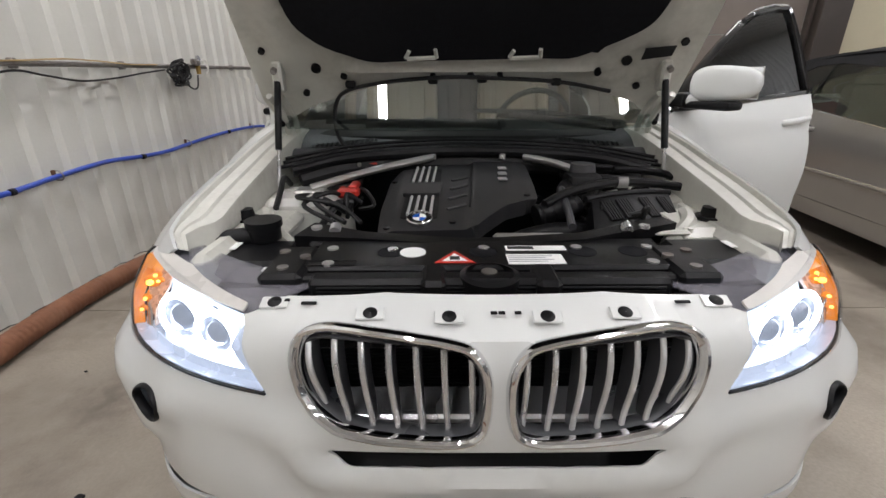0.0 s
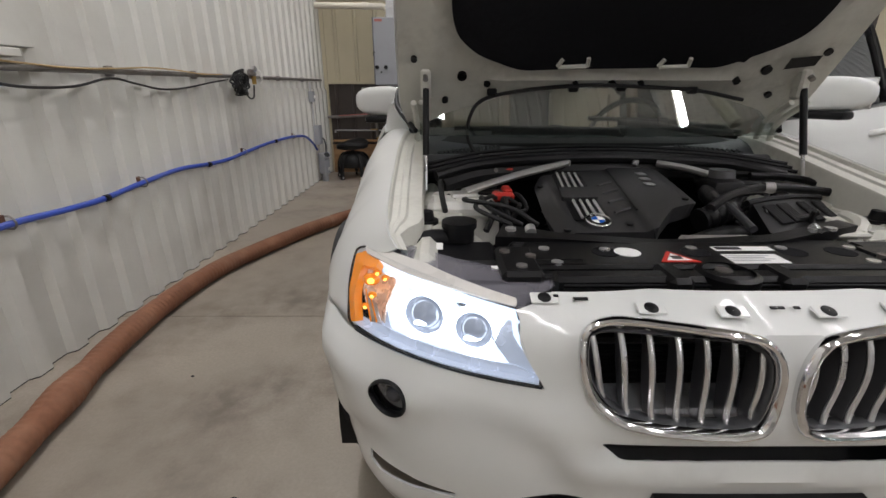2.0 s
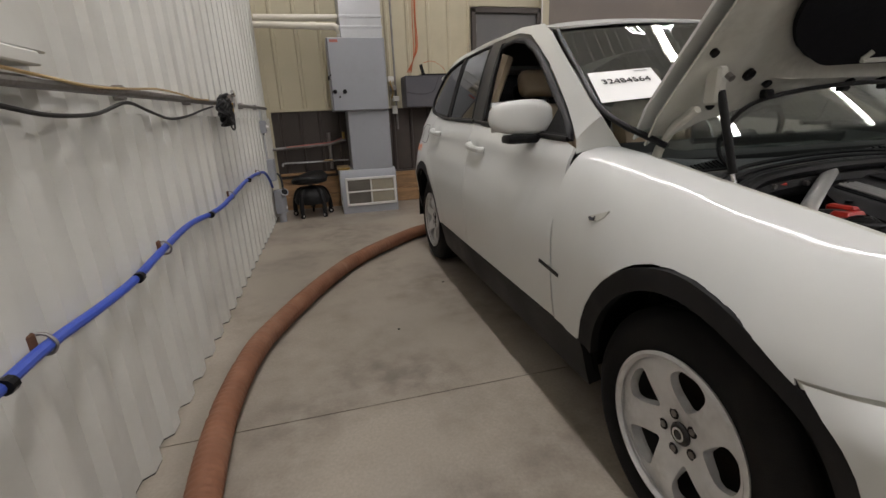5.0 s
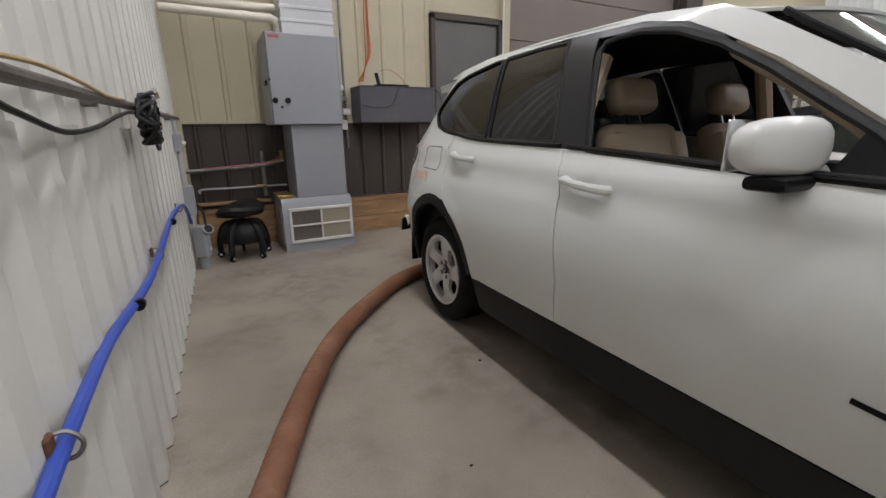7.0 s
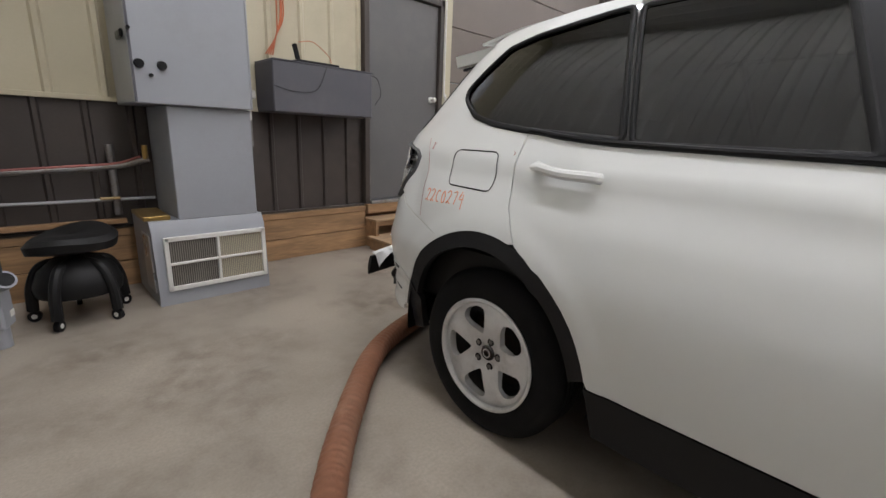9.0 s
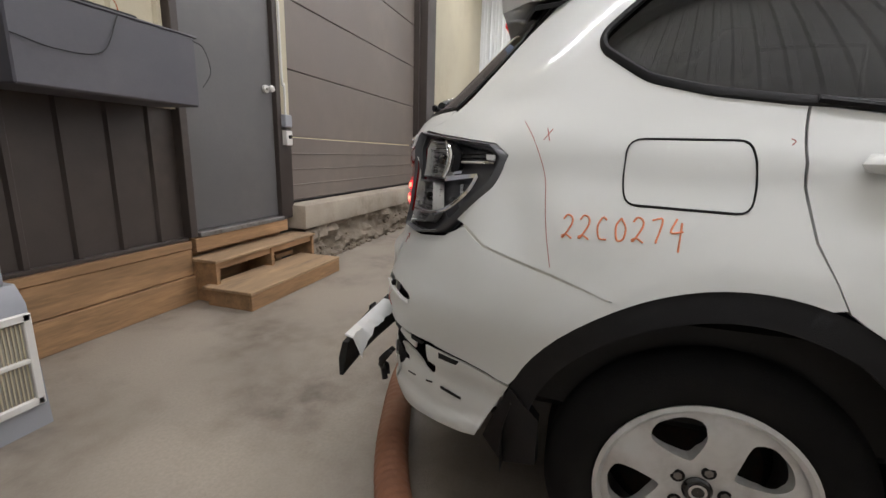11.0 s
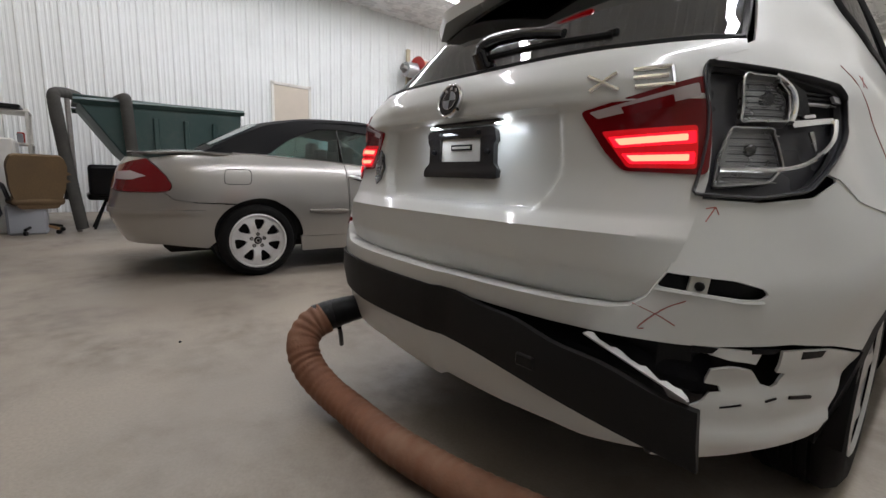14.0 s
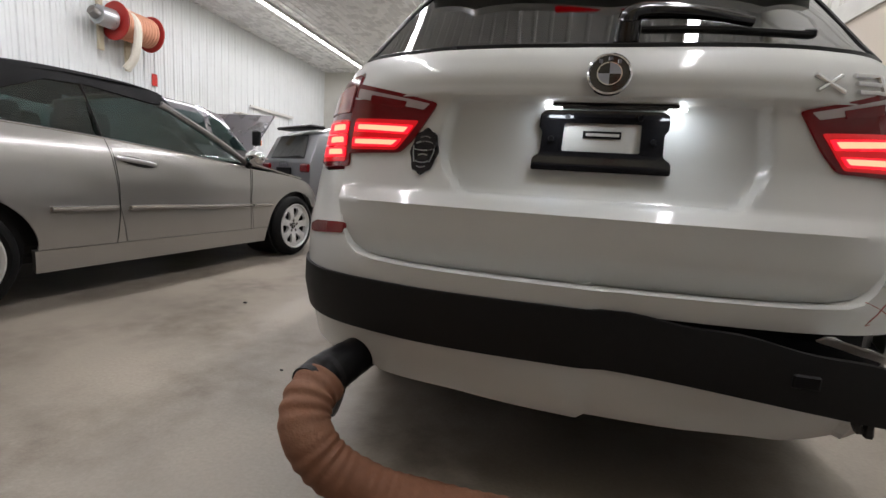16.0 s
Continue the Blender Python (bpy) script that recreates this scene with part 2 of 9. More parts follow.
DOORBROWN = mat("brown_overhead_door", (0.165, 0.138, 0.118), 0.5, var=0.07, scale=1.0, bump=0.25, bump_scale=70, dirt=(0.24, 0.20, 0.16), dirt_amt=0.45, dirt_scale=0.8)
STEELDOOR = mat("grey_steel_door", (0.115, 0.112, 0.110), 0.4, var=0.1, scale=1.0, dirt=(0.17, 0.155, 0.14), dirt_amt=0.35, dirt_scale=1.3)
WOOD = mat("raw_lumber", (0.40, 0.235, 0.115), 0.7, var=0.36, scale=1.8, fine=9, bump=0.3, bump_scale=30, stretch=(1, 8, 8), dirt=(0.15, 0.095, 0.05), dirt_amt=0.8, dirt_scale=1.4, island=0.35)
PLY = mat("worn_plywood", (0.43, 0.29, 0.165), 0.75, var=0.30, scale=1.5, fine=9, bump=0.2, bump_scale=30, stretch=(1, 6, 6), dirt=(0.17, 0.12, 0.08), dirt_amt=0.8, dirt_scale=1.9, island=0.2)
GALV = mat("galvanised_sheet", (0.50, 0.51, 0.52), 0.35, 0.7, var=0.08, scale=2.5, dirt=(0.33, 0.33, 0.34), dirt_amt=0.3)
GREYMET = mat("grey_enamel", (0.30, 0.31, 0.33), 0.42, var=0.05, scale=1, dirt=(0.20, 0.20, 0.20), dirt_amt=0.3, dirt_scale=2)
GREYDARK = mat("dark_grey_enamel", (0.085, 0.083, 0.095), 0.5, var=0.1, scale=1.5, dirt=(0.15, 0.14, 0.14), dirt_amt=0.3, dirt_scale=2)
PVC = mat("white_pvc", (0.68, 0.64, 0.55), 0.4, var=0.06, dirt=(0.4, 0.36, 0.28), dirt_amt=0.3, dirt_scale=3)
WHITEPL = mat("white_plastic", (0.70, 0.69, 0.65), 0.45, var=0.06, dirt=(0.4, 0.38, 0.32), dirt_amt=0.3, dirt_scale=3)
FILTER = mat("pleated_filter", (0.30, 0.28, 0.24), 0.9, var=0.2, scale=8)
SILVERCAR = mat("silver_car_paint", (0.36, 0.348, 0.328), 0.30, 0.65, var=0.015, coat=0.9, rvar=0.005, dirt=(0.26, 0.24, 0.21), dirt_amt=0.06, coat_rough=0.03)
GREYCAR = mat("grey_car_paint", (0.105, 0.10, 0.107), 0.32, 0.5, var=0.05, coat=0.8)
SILVER2 = mat("mid_grey_paint", (0.165, 0.17, 0.18), 0.38, 0.4, var=0.03, coat=0.8)
CANVAS = mat("black_canvas", (0.010, 0.010, 0.011), 0.9, var=0.25, bump=0.4, bump_scale=350, spec=0.3)
GREENBIN = mat("green_steel", (0.020, 0.055, 0.050), 0.5, var=0.15, scale=2, dirt=(0.07, 0.08, 0.07), dirt_amt=0.5, dirt_scale=2)
CEILW = mat("white_ceiling_metal", (0.78, 0.785, 0.78), 0.28, var=0.04)
LED = mat("led_tube", (1, 1, 1), 0.4, emit=(1.0, 0.97, 0.92), strength=14)
CARDB = mat("brown_box", (0.30, 0.20, 0.11), 0.85, var=0.2, scale=4, island=0.2)
UPHOL = mat("brown_upholstery", (0.15, 0.098, 0.050), 0.85, var=0.2, bump=0.4, bump_scale=200)
BLUEBAG = mat("blue_plastic_bag", (0.03, 0.19, 0.45), 0.4, var=0.3, scale=12)
BAGBLK = mat("black_plastic_bag", (0.012, 0.012, 0.014), 0.35, var=0.3, scale=12, bump=0.8, bump_scale=25)
SKYBLUE = mat("window_daylight", (0.5, 0.6, 0.75), 0.5, emit=(0.45, 0.65, 1.0), strength=1.2)
BLIND = mat("beige_blind", (0.56, 0.50, 0.42), 0.8, var=0.05)
REELRED = mat("red_enamel", (0.38, 0.025, 0.02), 0.4, var=0.15)
REELHOSE = mat("orange_hose", (0.62, 0.30, 0.19), 0.75, var=0.2, bump=0.4, bump_scale=90)
BRASS = mat("brass_fitting", (0.45, 0.3, 0.1), 0.4, 0.9, var=0.2)
BLACKCABLE = mat("black_cable", (0.006, 0.006, 0.0065), 0.5, var=0.3)
YELLOWC = mat("yellow_cable", (0.42, 0.30, 0.14), 0.55, var=0.2)
ORANGEC = mat("orange_wire", (0.5, 0.13, 0.05), 0.6, var=0.25)

# ---- building tools ----
from mathutils import geometry


def part(name, bm, material, parent=None, label="", smooth=True, bevel=0.0):
    """One bmesh as one mesh object, under a thing or under a part."""
    me = bpy.data.meshes.new(name)
    bm.to_mesh(me)
    bm.free()
    me.materials.append(material)
    if smooth:
        me.shade_smooth()
        for f, a in ((me, 35),):
            f.set_sharp_from_angle(angle=radians(a))
    ob = new(name, me)
    if parent is not None:
        ob.parent = parent
    if label:
        ob["label"] = label
    return ob


def thing(name, label, category, at=(0, 0, 0), rz=0, group="", kind=""):
    ob = new(name)
    ob.empty_display_size = 0.1
    ob.matrix_world = pose(*at, 0, 0, rz)
    return tagged(ob, label, category, group, kind)


def box(bm, c, s, bev=0.0, m=None, seg=1):
    r = bmesh.ops.create_cube(bm, size=1.0)
    vs = r["verts"]
    t = Matrix.Translation(c) @ Matrix.Diagonal((*s, 1))
    bmesh.ops.transform(bm, matrix=(m @ t) if m else t, verts=vs)
    if bev:
        es = list({e for v in vs for e in v.link_edges})
        bmesh.ops.bevel(bm, geom=es, offset=bev, segments=seg, affect="EDGES", profile=0.5)
    return bm


def cyl(bm, a, b, r, r2=None, seg=20, caps=True):
    a, b = Vector(a), Vector(b)
    d = b - a
    m = Matrix.Translation((a + b) / 2) @ d.to_track_quat("Z", "Y").to_matrix().to_4x4()
    bmesh.ops.create_cone(bm, cap_ends=caps, segments=seg, radius1=r, radius2=r if r2 is None else r2, depth=d.length, matrix=m)
    return bm


def ball(bm, c, s, seg=16, rot=None):
    m = Matrix.Translation(c) @ (rot or Matrix()) @ Matrix.Diagonal((*s, 1))
    bmesh.ops.create_uvsphere(bm, u_segments=seg, v_segments=seg // 2, radius=1.0, matrix=m)
    return bm


def smooth_path(pts, n=8):
    """Catmull-Rom points through pts."""
    p = [Vector(q) for q in pts]
    p = [p[0] * 2 - p[1]] + p + [p[-1] * 2 - p[-2]]
    out = []
    for i in range(1, len(p) - 2):
        for k in range(n):
            t = k / n
            a, b, c, d = p[i - 1], p[i], p[i + 1], p[i + 2]
            out.append(0.5 * ((2 * b) + (c - a) * t + (2 * a - 5 * b + 4 * c - d) * t * t + (3 * b - a - 3 * c + d) * t ** 3))
    out.append(p[-2])
    return out


def tube(bm, pts, r, seg=10, n=8, rfun=None, smooth=True, flat=1.0):
    """A round pipe along pts; rfun(i, length) scales the radius."""
    P = smooth_path(pts, n) if smooth else [Vector(q) for q in pts]
    rings, length, up = [], 0.0, Vector((0.13, 0.21, 1.0)).normalized()
    side = None
    for i, q in enumerate(P):
        d = (P[min(i + 1, len(P) - 1)] - P[max(i - 1, 0)]).normalized()
        if side is None:
            side = d.cross(up).normalized()
        side = (side - d * side.dot(d)).normalized()
        w = d.cross(side)
        if i:
            length += (q - P[i - 1]).length
        rr = r * (rfun(i, length) if rfun else 1.0)
        rings.append([bm.verts.new(q + side * rr * math.cos(2 * math.pi * k / seg) + w * rr * flat * math.sin(2 * math.pi * k / seg)) for k in range(seg)])
    for a, b in zip(rings, rings[1:]):
        for k in range(seg):
            bm.faces.new((a[k], a[(k + 1) % seg], b[(k + 1) % seg], b[k]))
    bm.faces.new(rings[0][::-1])
    bm.faces.new(rings[-1])
    return bm


def lathe(bm, prof, axis_m, seg=40):
    """Turn the profile (radius, along) round the local x axis of axis_m."""
    rings = []
    for r, h in prof:
        rings.append([bm.verts.new(axis_m @ Vector((h, r * math.cos(2 * math.pi * k / seg), r * math.sin(2 * math.pi * k / seg)))) for k in range(seg)])
    for a, b in zip(rings, rings[1:]):
        for k in range(seg):
            bm.faces.new((a[k], b[k], b[(k + 1) % seg], a[(k + 1) % seg]))
    return bm


def inside(p, poly):
    x, y, c = p[0], p[1], False
    j = len(poly) - 1
    for i in range(len(poly)):
        xi, yi = poly[i]
        xj, yj = poly[j]
        if (yi > y) != (yj > y) and x < (xj - xi) * (y - yi) / (yj - yi) + xi:
            c = not c
        j = i
    return c


def resample(poly, step):
    out = []
    for i, a in enumerate(poly):
        b = poly[(i + 1) % len(poly)]
        k = max(1, math.ceil(math.hypot(b[0] - a[0], b[1] - a[1]) / step))
        out += [(a[0] + (b[0] - a[0]) * j / k, a[1] + (b[1] - a[1]) * j / k) for j in range(k)]
    return out


def rounded(poly, r, n=5):
    """The polygon with its corners rounded."""
    out, N = [], len(poly)
    for i in range(N):
        p, a, b = Vector(poly[i]), Vector(poly[i - 1]), Vector(poly[(i + 1) % N])
        rr = min(r, (a - p).length * 0.45, (b - p).length * 0.45)
        s, e = p + (a - p).normalized() * rr, p + (b - p).normalized() * rr
        for k in range(n + 1):
            t = k / n
            q = s * (1 - t) ** 2 + p * 2 * t * (1 - t) + e * t * t
            out.append((q.x, q.y))
    return out


def ellipse(cx, cy, rx, ry, n=28, a0=0.0, a1=2 * math.pi):
    full = abs(a1 - a0 - 2 * math.pi) < 1e-6
    return [(cx + rx * math.cos(a0 + (a1 - a0) * k / (n if full else n - 1)), cy + ry * math.sin(a0 + (a1 - a0) * k / (n if full else n - 1))) for k in range(n)]


def sheet(poly, mapf, holes=(), step=0.05, thick=0.008, centre=(0, 1.5, 0.7), lip=0.0):
    """A curved panel: the flat outline poly with holes, laid on the surface mapf(u, v), with thickness away from its outside."""
    loops = [resample(poly, step * 0.7)] + [resample(h, step * 0.7) for h in holes]
    vs, es = [], []
    for lp in loops:
        o = len(vs)
        vs += [Vector(p) for p in lp]
        es += [(o + i, o + (i + 1) % len(lp)) for i in range(len(lp))]
    edge = np.array([tuple(v) for v in vs])
    u0, v0 = edge.min(0)
    u1, v1 = edge.max(0)
    for i in range(1, int((u1 - u0) / step) + 1):
        for j in range(1, int((v1 - v0) / step) + 1):
            p = (u0 + i * step + (j % 2) * step * 0.5, v0 + j * step)
            if inside(p, loops[0]) and not any(inside(p, h) for h in loops[1:]):
                if np.min(np.hypot(edge[:, 0] - p[0], edge[:, 1] - p[1])) > step * 0.45:
                    vs.append(Vector(p))
    r = geometry.delaunay_2d_cdt(vs, es, [], 0, 1e-6)
    pv, tri = r[0], r[2]
    bm = bmesh.new()
    top = [bm.verts.new(mapf(p.x, p.y)) for p in pv]
    for t in tri:
        c = ((pv[t[0]].x + pv[t[1]].x + pv[t[2]].x) / 3, (pv[t[0]].y + pv[t[1]].y + pv[t[2]].y) / 3)
        if inside(c, loops[0]) and not any(inside(c, h) for h in loops[1:]):
            try:
                bm.faces.new([top[k] for k in t])
            except ValueError:
                pass
    for v in [v for v in bm.verts if not v.link_faces]:
        bm.verts.remove(v)
    bm.normal_update()
    c = Vector(centre)
    s = sum((f.normal.dot(f.calc_center_median() - c) * f.calc_area() for f in bm.faces), 0.0)
    if s < 0:
        bmesh.ops.reverse_faces(bm, faces=bm.faces[:])
        bm.normal_update()
    if thick:
        bound = [e for e in bm.edges if len(e.link_faces) == 1]
        fs = bm.faces[:]
        nv = {v: bm.verts.new(v.co - v.normal * thick) for v in bm.verts[:]}
        for f in fs:
            bm.faces.new([nv[v] for v in reversed(f.verts[:])])
        for e in bound:
            f = e.link_faces[0]
            a, b = e.verts
            l = [l for l in f.loops if l.edge == e][0]
            a, b = l.vert, l.link_loop_next.vert
            bm.faces.new((b, a, nv[a], nv[b]))
    return bm


def frame_ring(poly, mapf, w, h=0.01, n=1, centre=(0, 1.5, 0.7), out=True, seg=8):
    """A rounded bead that follows the closed outline poly on the surface mapf."""
    pts = [Vector(mapf(*p)) for p in poly]
    bm = bmesh.new()
    N = len(pts)
    cen = sum(pts, Vector()) / N
    rings = []
    for i in range(N):
        d = (pts[(i + 1) % N] - pts[i - 1]).normalized()
        nrm = (pts[i] - Vector(centre)).normalized()
        side = d.cross(nrm).normalized()
        nrm = side.cross(d).normalized()
        rings.append([bm.verts.new(pts[i] + side * w * math.cos(2 * math.pi * k / seg) + nrm * h * math.sin(2 * math.pi * k / seg)) for k in range(seg)])
    for i in range(N):
        a, b = rings[i], rings[(i + 1) % N]
        for k in range(seg):
            bm.faces.new((a[k], a[(k + 1) % seg], b[(k + 1) % seg], b[k]))
    bmesh.ops.recalc_face_normals(bm, faces=bm.faces[:])
    return bm


def ribbon(bm, pts, up, w, t=0.001):
    """A thin flat line along pts (drawn marks), lifted by up."""
    P = [Vector(p) for p in pts]
    for a, b in zip(P, P[1:]):
        d = (b - a)
        if d.length < 1e-6:
            continue
        d.normalize()
        n = Vector(up(a) if callable(up) else up).normalized()
        s = d.cross(n).normalized() * w / 2
        q = [a - s - d * w * 0.3, a + s - d * w * 0.3, b + s + d * w * 0.3, b - s + d * w * 0.3]
        lo = [bm.verts.new(v + n * 0.0005) for v in q]
        hi = [bm.verts.new(v + n * (0.0005 + t)) for v in q]
        bm.faces.new(hi)
        for k in range(4):
            bm.faces.new((lo[k], lo[(k + 1) % 4], hi[(k + 1) % 4], hi[k]))
    bmesh.ops.recalc_face_normals(bm, faces=bm.faces[:])
    return bm


def prism(bm, poly, z0, z1, axis="z"):
    """Extrude a flat outline (2D) from z0 to z1 along an axis."""
    def at(p, h):
        return {"z": (p[0], p[1], h), "y": (p[0], h, p[1]), "x": (h, p[0], p[1])}[axis]
    a = [bm.verts.new(at(p, z0)) for p in poly]
    b = [bm.verts.new(at(p, z1)) for p in poly]
    bm.faces.new(a)
    bm.faces.new(b[::-1])
    for i in range(len(poly)):
        j = (i + 1) % len(poly)
        bm.faces.new((a[i], b[i], b[j], a[j]))
    bmesh.ops.recalc_face_normals(bm, faces=bm.faces[:])
    return bm


def one(fn, *a, **k):
    bm = bmesh.new()
    fn(bm, *a, **k)
    return bm


def words(text, size, m, material, parent, name="lettering", depth=0.0008, spacing=1.0):
    cu = bpy.data.curves.new(name, "FONT")
    cu.body, cu.size, cu.extrude, cu.align_x, cu.align_y, cu.space_character = text, size, depth, "CENTER", "CENTER", spacing
    ob = new(name, cu)
    me = bpy.data.meshes.new_from_object(ob.evaluated_get(bpy.context.evaluated_depsgraph_get()))
    bpy.data.objects.remove(ob)
    me.materials.clear()
    me.materials.append(material)
    o = new(name, me)
    o.matrix_basis = m
    o.parent = parent
    return o


def pw(tab, z):
    """A smooth curve through the table (x, y)."""
    n = len(tab)
    if z <= tab[0][0]:
        return tab[0][1]
    if z >= tab[-1][0]:
        return tab[-1][1]
    i = next(k for k in range(n - 1) if z <= tab[k + 1][0])
    (x0, y0), (x1, y1) = tab[i], tab[i + 1]

    def slope(k):
        if k <= 0 or k >= n - 1:
            k = min(max(k, 0), n - 2)
            return (tab[k + 1][1] - tab[k][1]) / (tab[k + 1][0] - tab[k][0])
        a = (tab[k][1] - tab[k - 1][1]) / (tab[k][0] - tab[k - 1][0])
        b = (tab[k + 1][1] - tab[k][1]) / (tab[k + 1][0] - tab[k][0])
        return 0.0 if a * b <= 0 else 2 * a * b / (a + b)
    h, u = x1 - x0, (z - x0) / (x1 - x0)
    return (2 * u ** 3 - 3 * u * u + 1) * y0 + (u ** 3 - 2 * u * u + u) * h * slope(i) + (-2 * u ** 3 + 3 * u * u) * y1 + (u ** 3 - u * u) * h * slope(i + 1)


class Shell:
    """A car's flank: at each height a plan outline with a rounded nose and tail. s runs from the nose's middle (0) along the
    left flank to the tail's middle (end); below 0 and past the end it mirrors to the other flank."""

    def __init__(self, nose, tail, side, y0f, y0r, pf, pr, wn, dn, wt, dt, relief=None):
        self.nose, self.tail, self.side, self.y0f, self.y0r, self.pf, self.pr, self.relief = nose, tail, side, y0f, y0r, pf, pr, relief
        self.skew = 0.0
        self.af, self.ar = self.arc(wn, dn, 2.5), self.arc(wt, dt, 3.5)
        self.sf = self.af[-1][0]
        self.sb = self.sf + y0r - y0f
        self.end = self.sb + self.ar[-1][0]

    @staticmethod
    def arc(w, d, p, n=400):
        out, px, py, s = [(0.0, 0.0)], 0.0, d, 0.0
        for i in range(1, n + 1):
            th = math.pi / 2 * i / n
            x, y = w * math.sin(th) ** (2 / p), d * max(math.cos(th), 0) ** (2 / p)
            s += math.hypot(x - px, y - py)
            px, py = x, y
            out.append((s, th))
        return out

    @staticmethod
    def angle(tab, s):
        lo, hi = 0, len(tab) - 1
        while hi - lo > 1:
            m = (lo + hi) // 2
            lo, hi = (m, hi) if tab[m][0] <= s else (lo, m)
        a, b = tab[lo], tab[hi]
        return a[1] + (b[1] - a[1]) * (s - a[0]) / max(b[0] - a[0], 1e-9)

    def raw(self, s, z):
        sg = -1.0
        if s < 0:
            s, sg = -s, 1.0
        if s > self.end:
            s, sg = 2 * self.end - s, 1.0
        w = pw(self.side, z)
        if s < self.sf:
            th, d, p = self.angle(self.af, s), self.y0f - pw(self.nose, z), pw(self.pf, z)
            return Vector((sg * w * max(math.sin(th), 0) ** (2 / p), self.y0f - d * max(math.cos(th), 0) ** (2 / p), z))
        if s <= self.sb:
            return Vector((sg * w, self.y0f + s - self.sf, z))
        th, d, p = self.angle(self.ar, self.end - s), pw(self.tail, z) - self.y0r, self.pr
        yy = self.y0r + d * max(math.cos(th), 0) ** (2 / p)
        x = sg * w * max(math.sin(th), 0) ** (2 / p)
        return Vector((x + self.shift(x, yy), yy, z))

    def shift(self, x, y):
        """A car that stands a little askew: its tail lies further right, most of all the right rear corner."""
        f = min(max((x - 0.45) / 0.22, 0), 1)
        return self.skew * max(y, 0) * min(max((x + 0.15) / 0.53, 0), 1) + 3.8 * self.skew * f * f * (3 - 2 * f) * min(max((y - 2.4) / 0.9, 0), 1)

    def normal(self, s, z):
        e = 0.01
        n = (self.raw(s + e, z) - self.raw(s - e, z)).cross(self.raw(s, z + e) - self.raw(s, z - e))
        if n.length < 1e-9:
            return Vector((0, 1, 0))
        n.normalize()
        p = self.raw(s, z)
        return n if n.dot(p - Vector((0, min(max(p.y, 0.3), 2.5), p.z))) > 0 else -n

    def P(self, s, z, off=0.0):
        d = off + (self.relief(s, z) if self.relief else 0.0)
        p = self.raw(s, z)
        return p + self.normal(s, z) * d if d else p

    def at(self, off):
        return lambda s, z: self.P(s, z, off)

    def flip(self, f):
        return lambda s, z: Vector((-f(s, z).x, f(s, z).y, f(s, z).z))


def mirrored(f):
    def g(*a):
        v = f(*a)
        return Vector((-v[0], v[1], v[2]))
    return g

# ---- the building ----
def ribs(length, pitch, depth, foot, crown, minor=0.0, start=0.0):
    """A folded-sheet profile: points (along, out) with trapezoid ribs."""
    pts, u = [(0.0, 0.0)], start
    while u + foot < length:
        if u > 0:
            pts += [(u, 0.0), (u + (foot - crown) / 2, depth), (u + (foot + crown) / 2, depth), (u + foot, 0.0)]
        if minor:
            for k in (1, 2):
                c = u + foot + (pitch - foot) * k / 3
                if c + 0.03 < length:
                    pts += [(c - 0.022, 0.0), (c - 0.012, minor), (c + 0.012, minor), (c + 0.022, 0.0)]
        u += pitch
    return [p for p in pts if p[0] <= length] + [(length, 0.0)]


def ribbed(prof, z0, z1, place, nz=1, wob=0.0, seed=0.0):
    """The profile as an upright sheet, place(along, out, z) in the world."""
    bm = bmesh.new()
    for p, q in zip(prof, prof[1:]):
        last = None
        for k in range(nz + 1):
            z = z0 + (z1 - z0) * k / nz
            row = [bm.verts.new(place(u, o + wob * noise.noise((u * 1.3 + seed, z * 1.6, seed)) + (dents(u, z) if wob > 0.005 else 0.0), z)) for u, o in (p, q)]
            if last:
                bm.faces.new((last[0], last[1], row[1], row[0]))
            last = row
    return bm


def dents(u, z):
    """Crumples pressed into the lower sheet under the ledge."""
    y, d = u - 6.0, 0.0
    for yc, zc, w in ((0.0, 1.12, .16), (.35, 1.06, .15), (.62, 1.09, .12), (.95, 1.06, .13), (1.25, 1.10, .10), (1.62, 1.12, .10)):
        if abs(y - yc) < w:
            d += 0.0045 * (math.exp(-((z - zc) / .022) ** 2) - .8 * math.exp(-((z - zc - .045) / .025) ** 2))
    return d


def structure(name, bm, material, label, category, parent=None, smooth=False):
    ob = part(name, bm, material, parent, smooth=smooth)
    return tagged(ob, label, category, kind="structure")


# floor: two pours with a sawn joint between them
JOINT = 0.875
fl = bmesh.new()
box(fl, (4.0, (JOINT - 14.0) / 2 - 0.003, -0.1), (14.0, JOINT + 14.0, 0.2))
box(fl, (4.0, (JOINT + 6.4) / 2 + 0.003, -0.1), (14.0, 6.4 - JOINT, 0.2))
floor = structure("floor", fl, CONCRETE, "smooth worn tan concrete garage floor with a sawn joint", "floor")
structure("joint_filler", one(box, (4.0, JOINT, -0.06), (14.0, 0.008, 0.1)), RUBBLE, "dark dirt-filled joint in the concrete floor", "floor joint")

# west wall: white folded sheet, slightly out of square with the car
WX0, WSL, RIBP = -2.482, 0.012, 0.2153


def west(u, o, z):
    y = u - 6.0
    return Vector((WX0 + WSL * y + o, y, z))


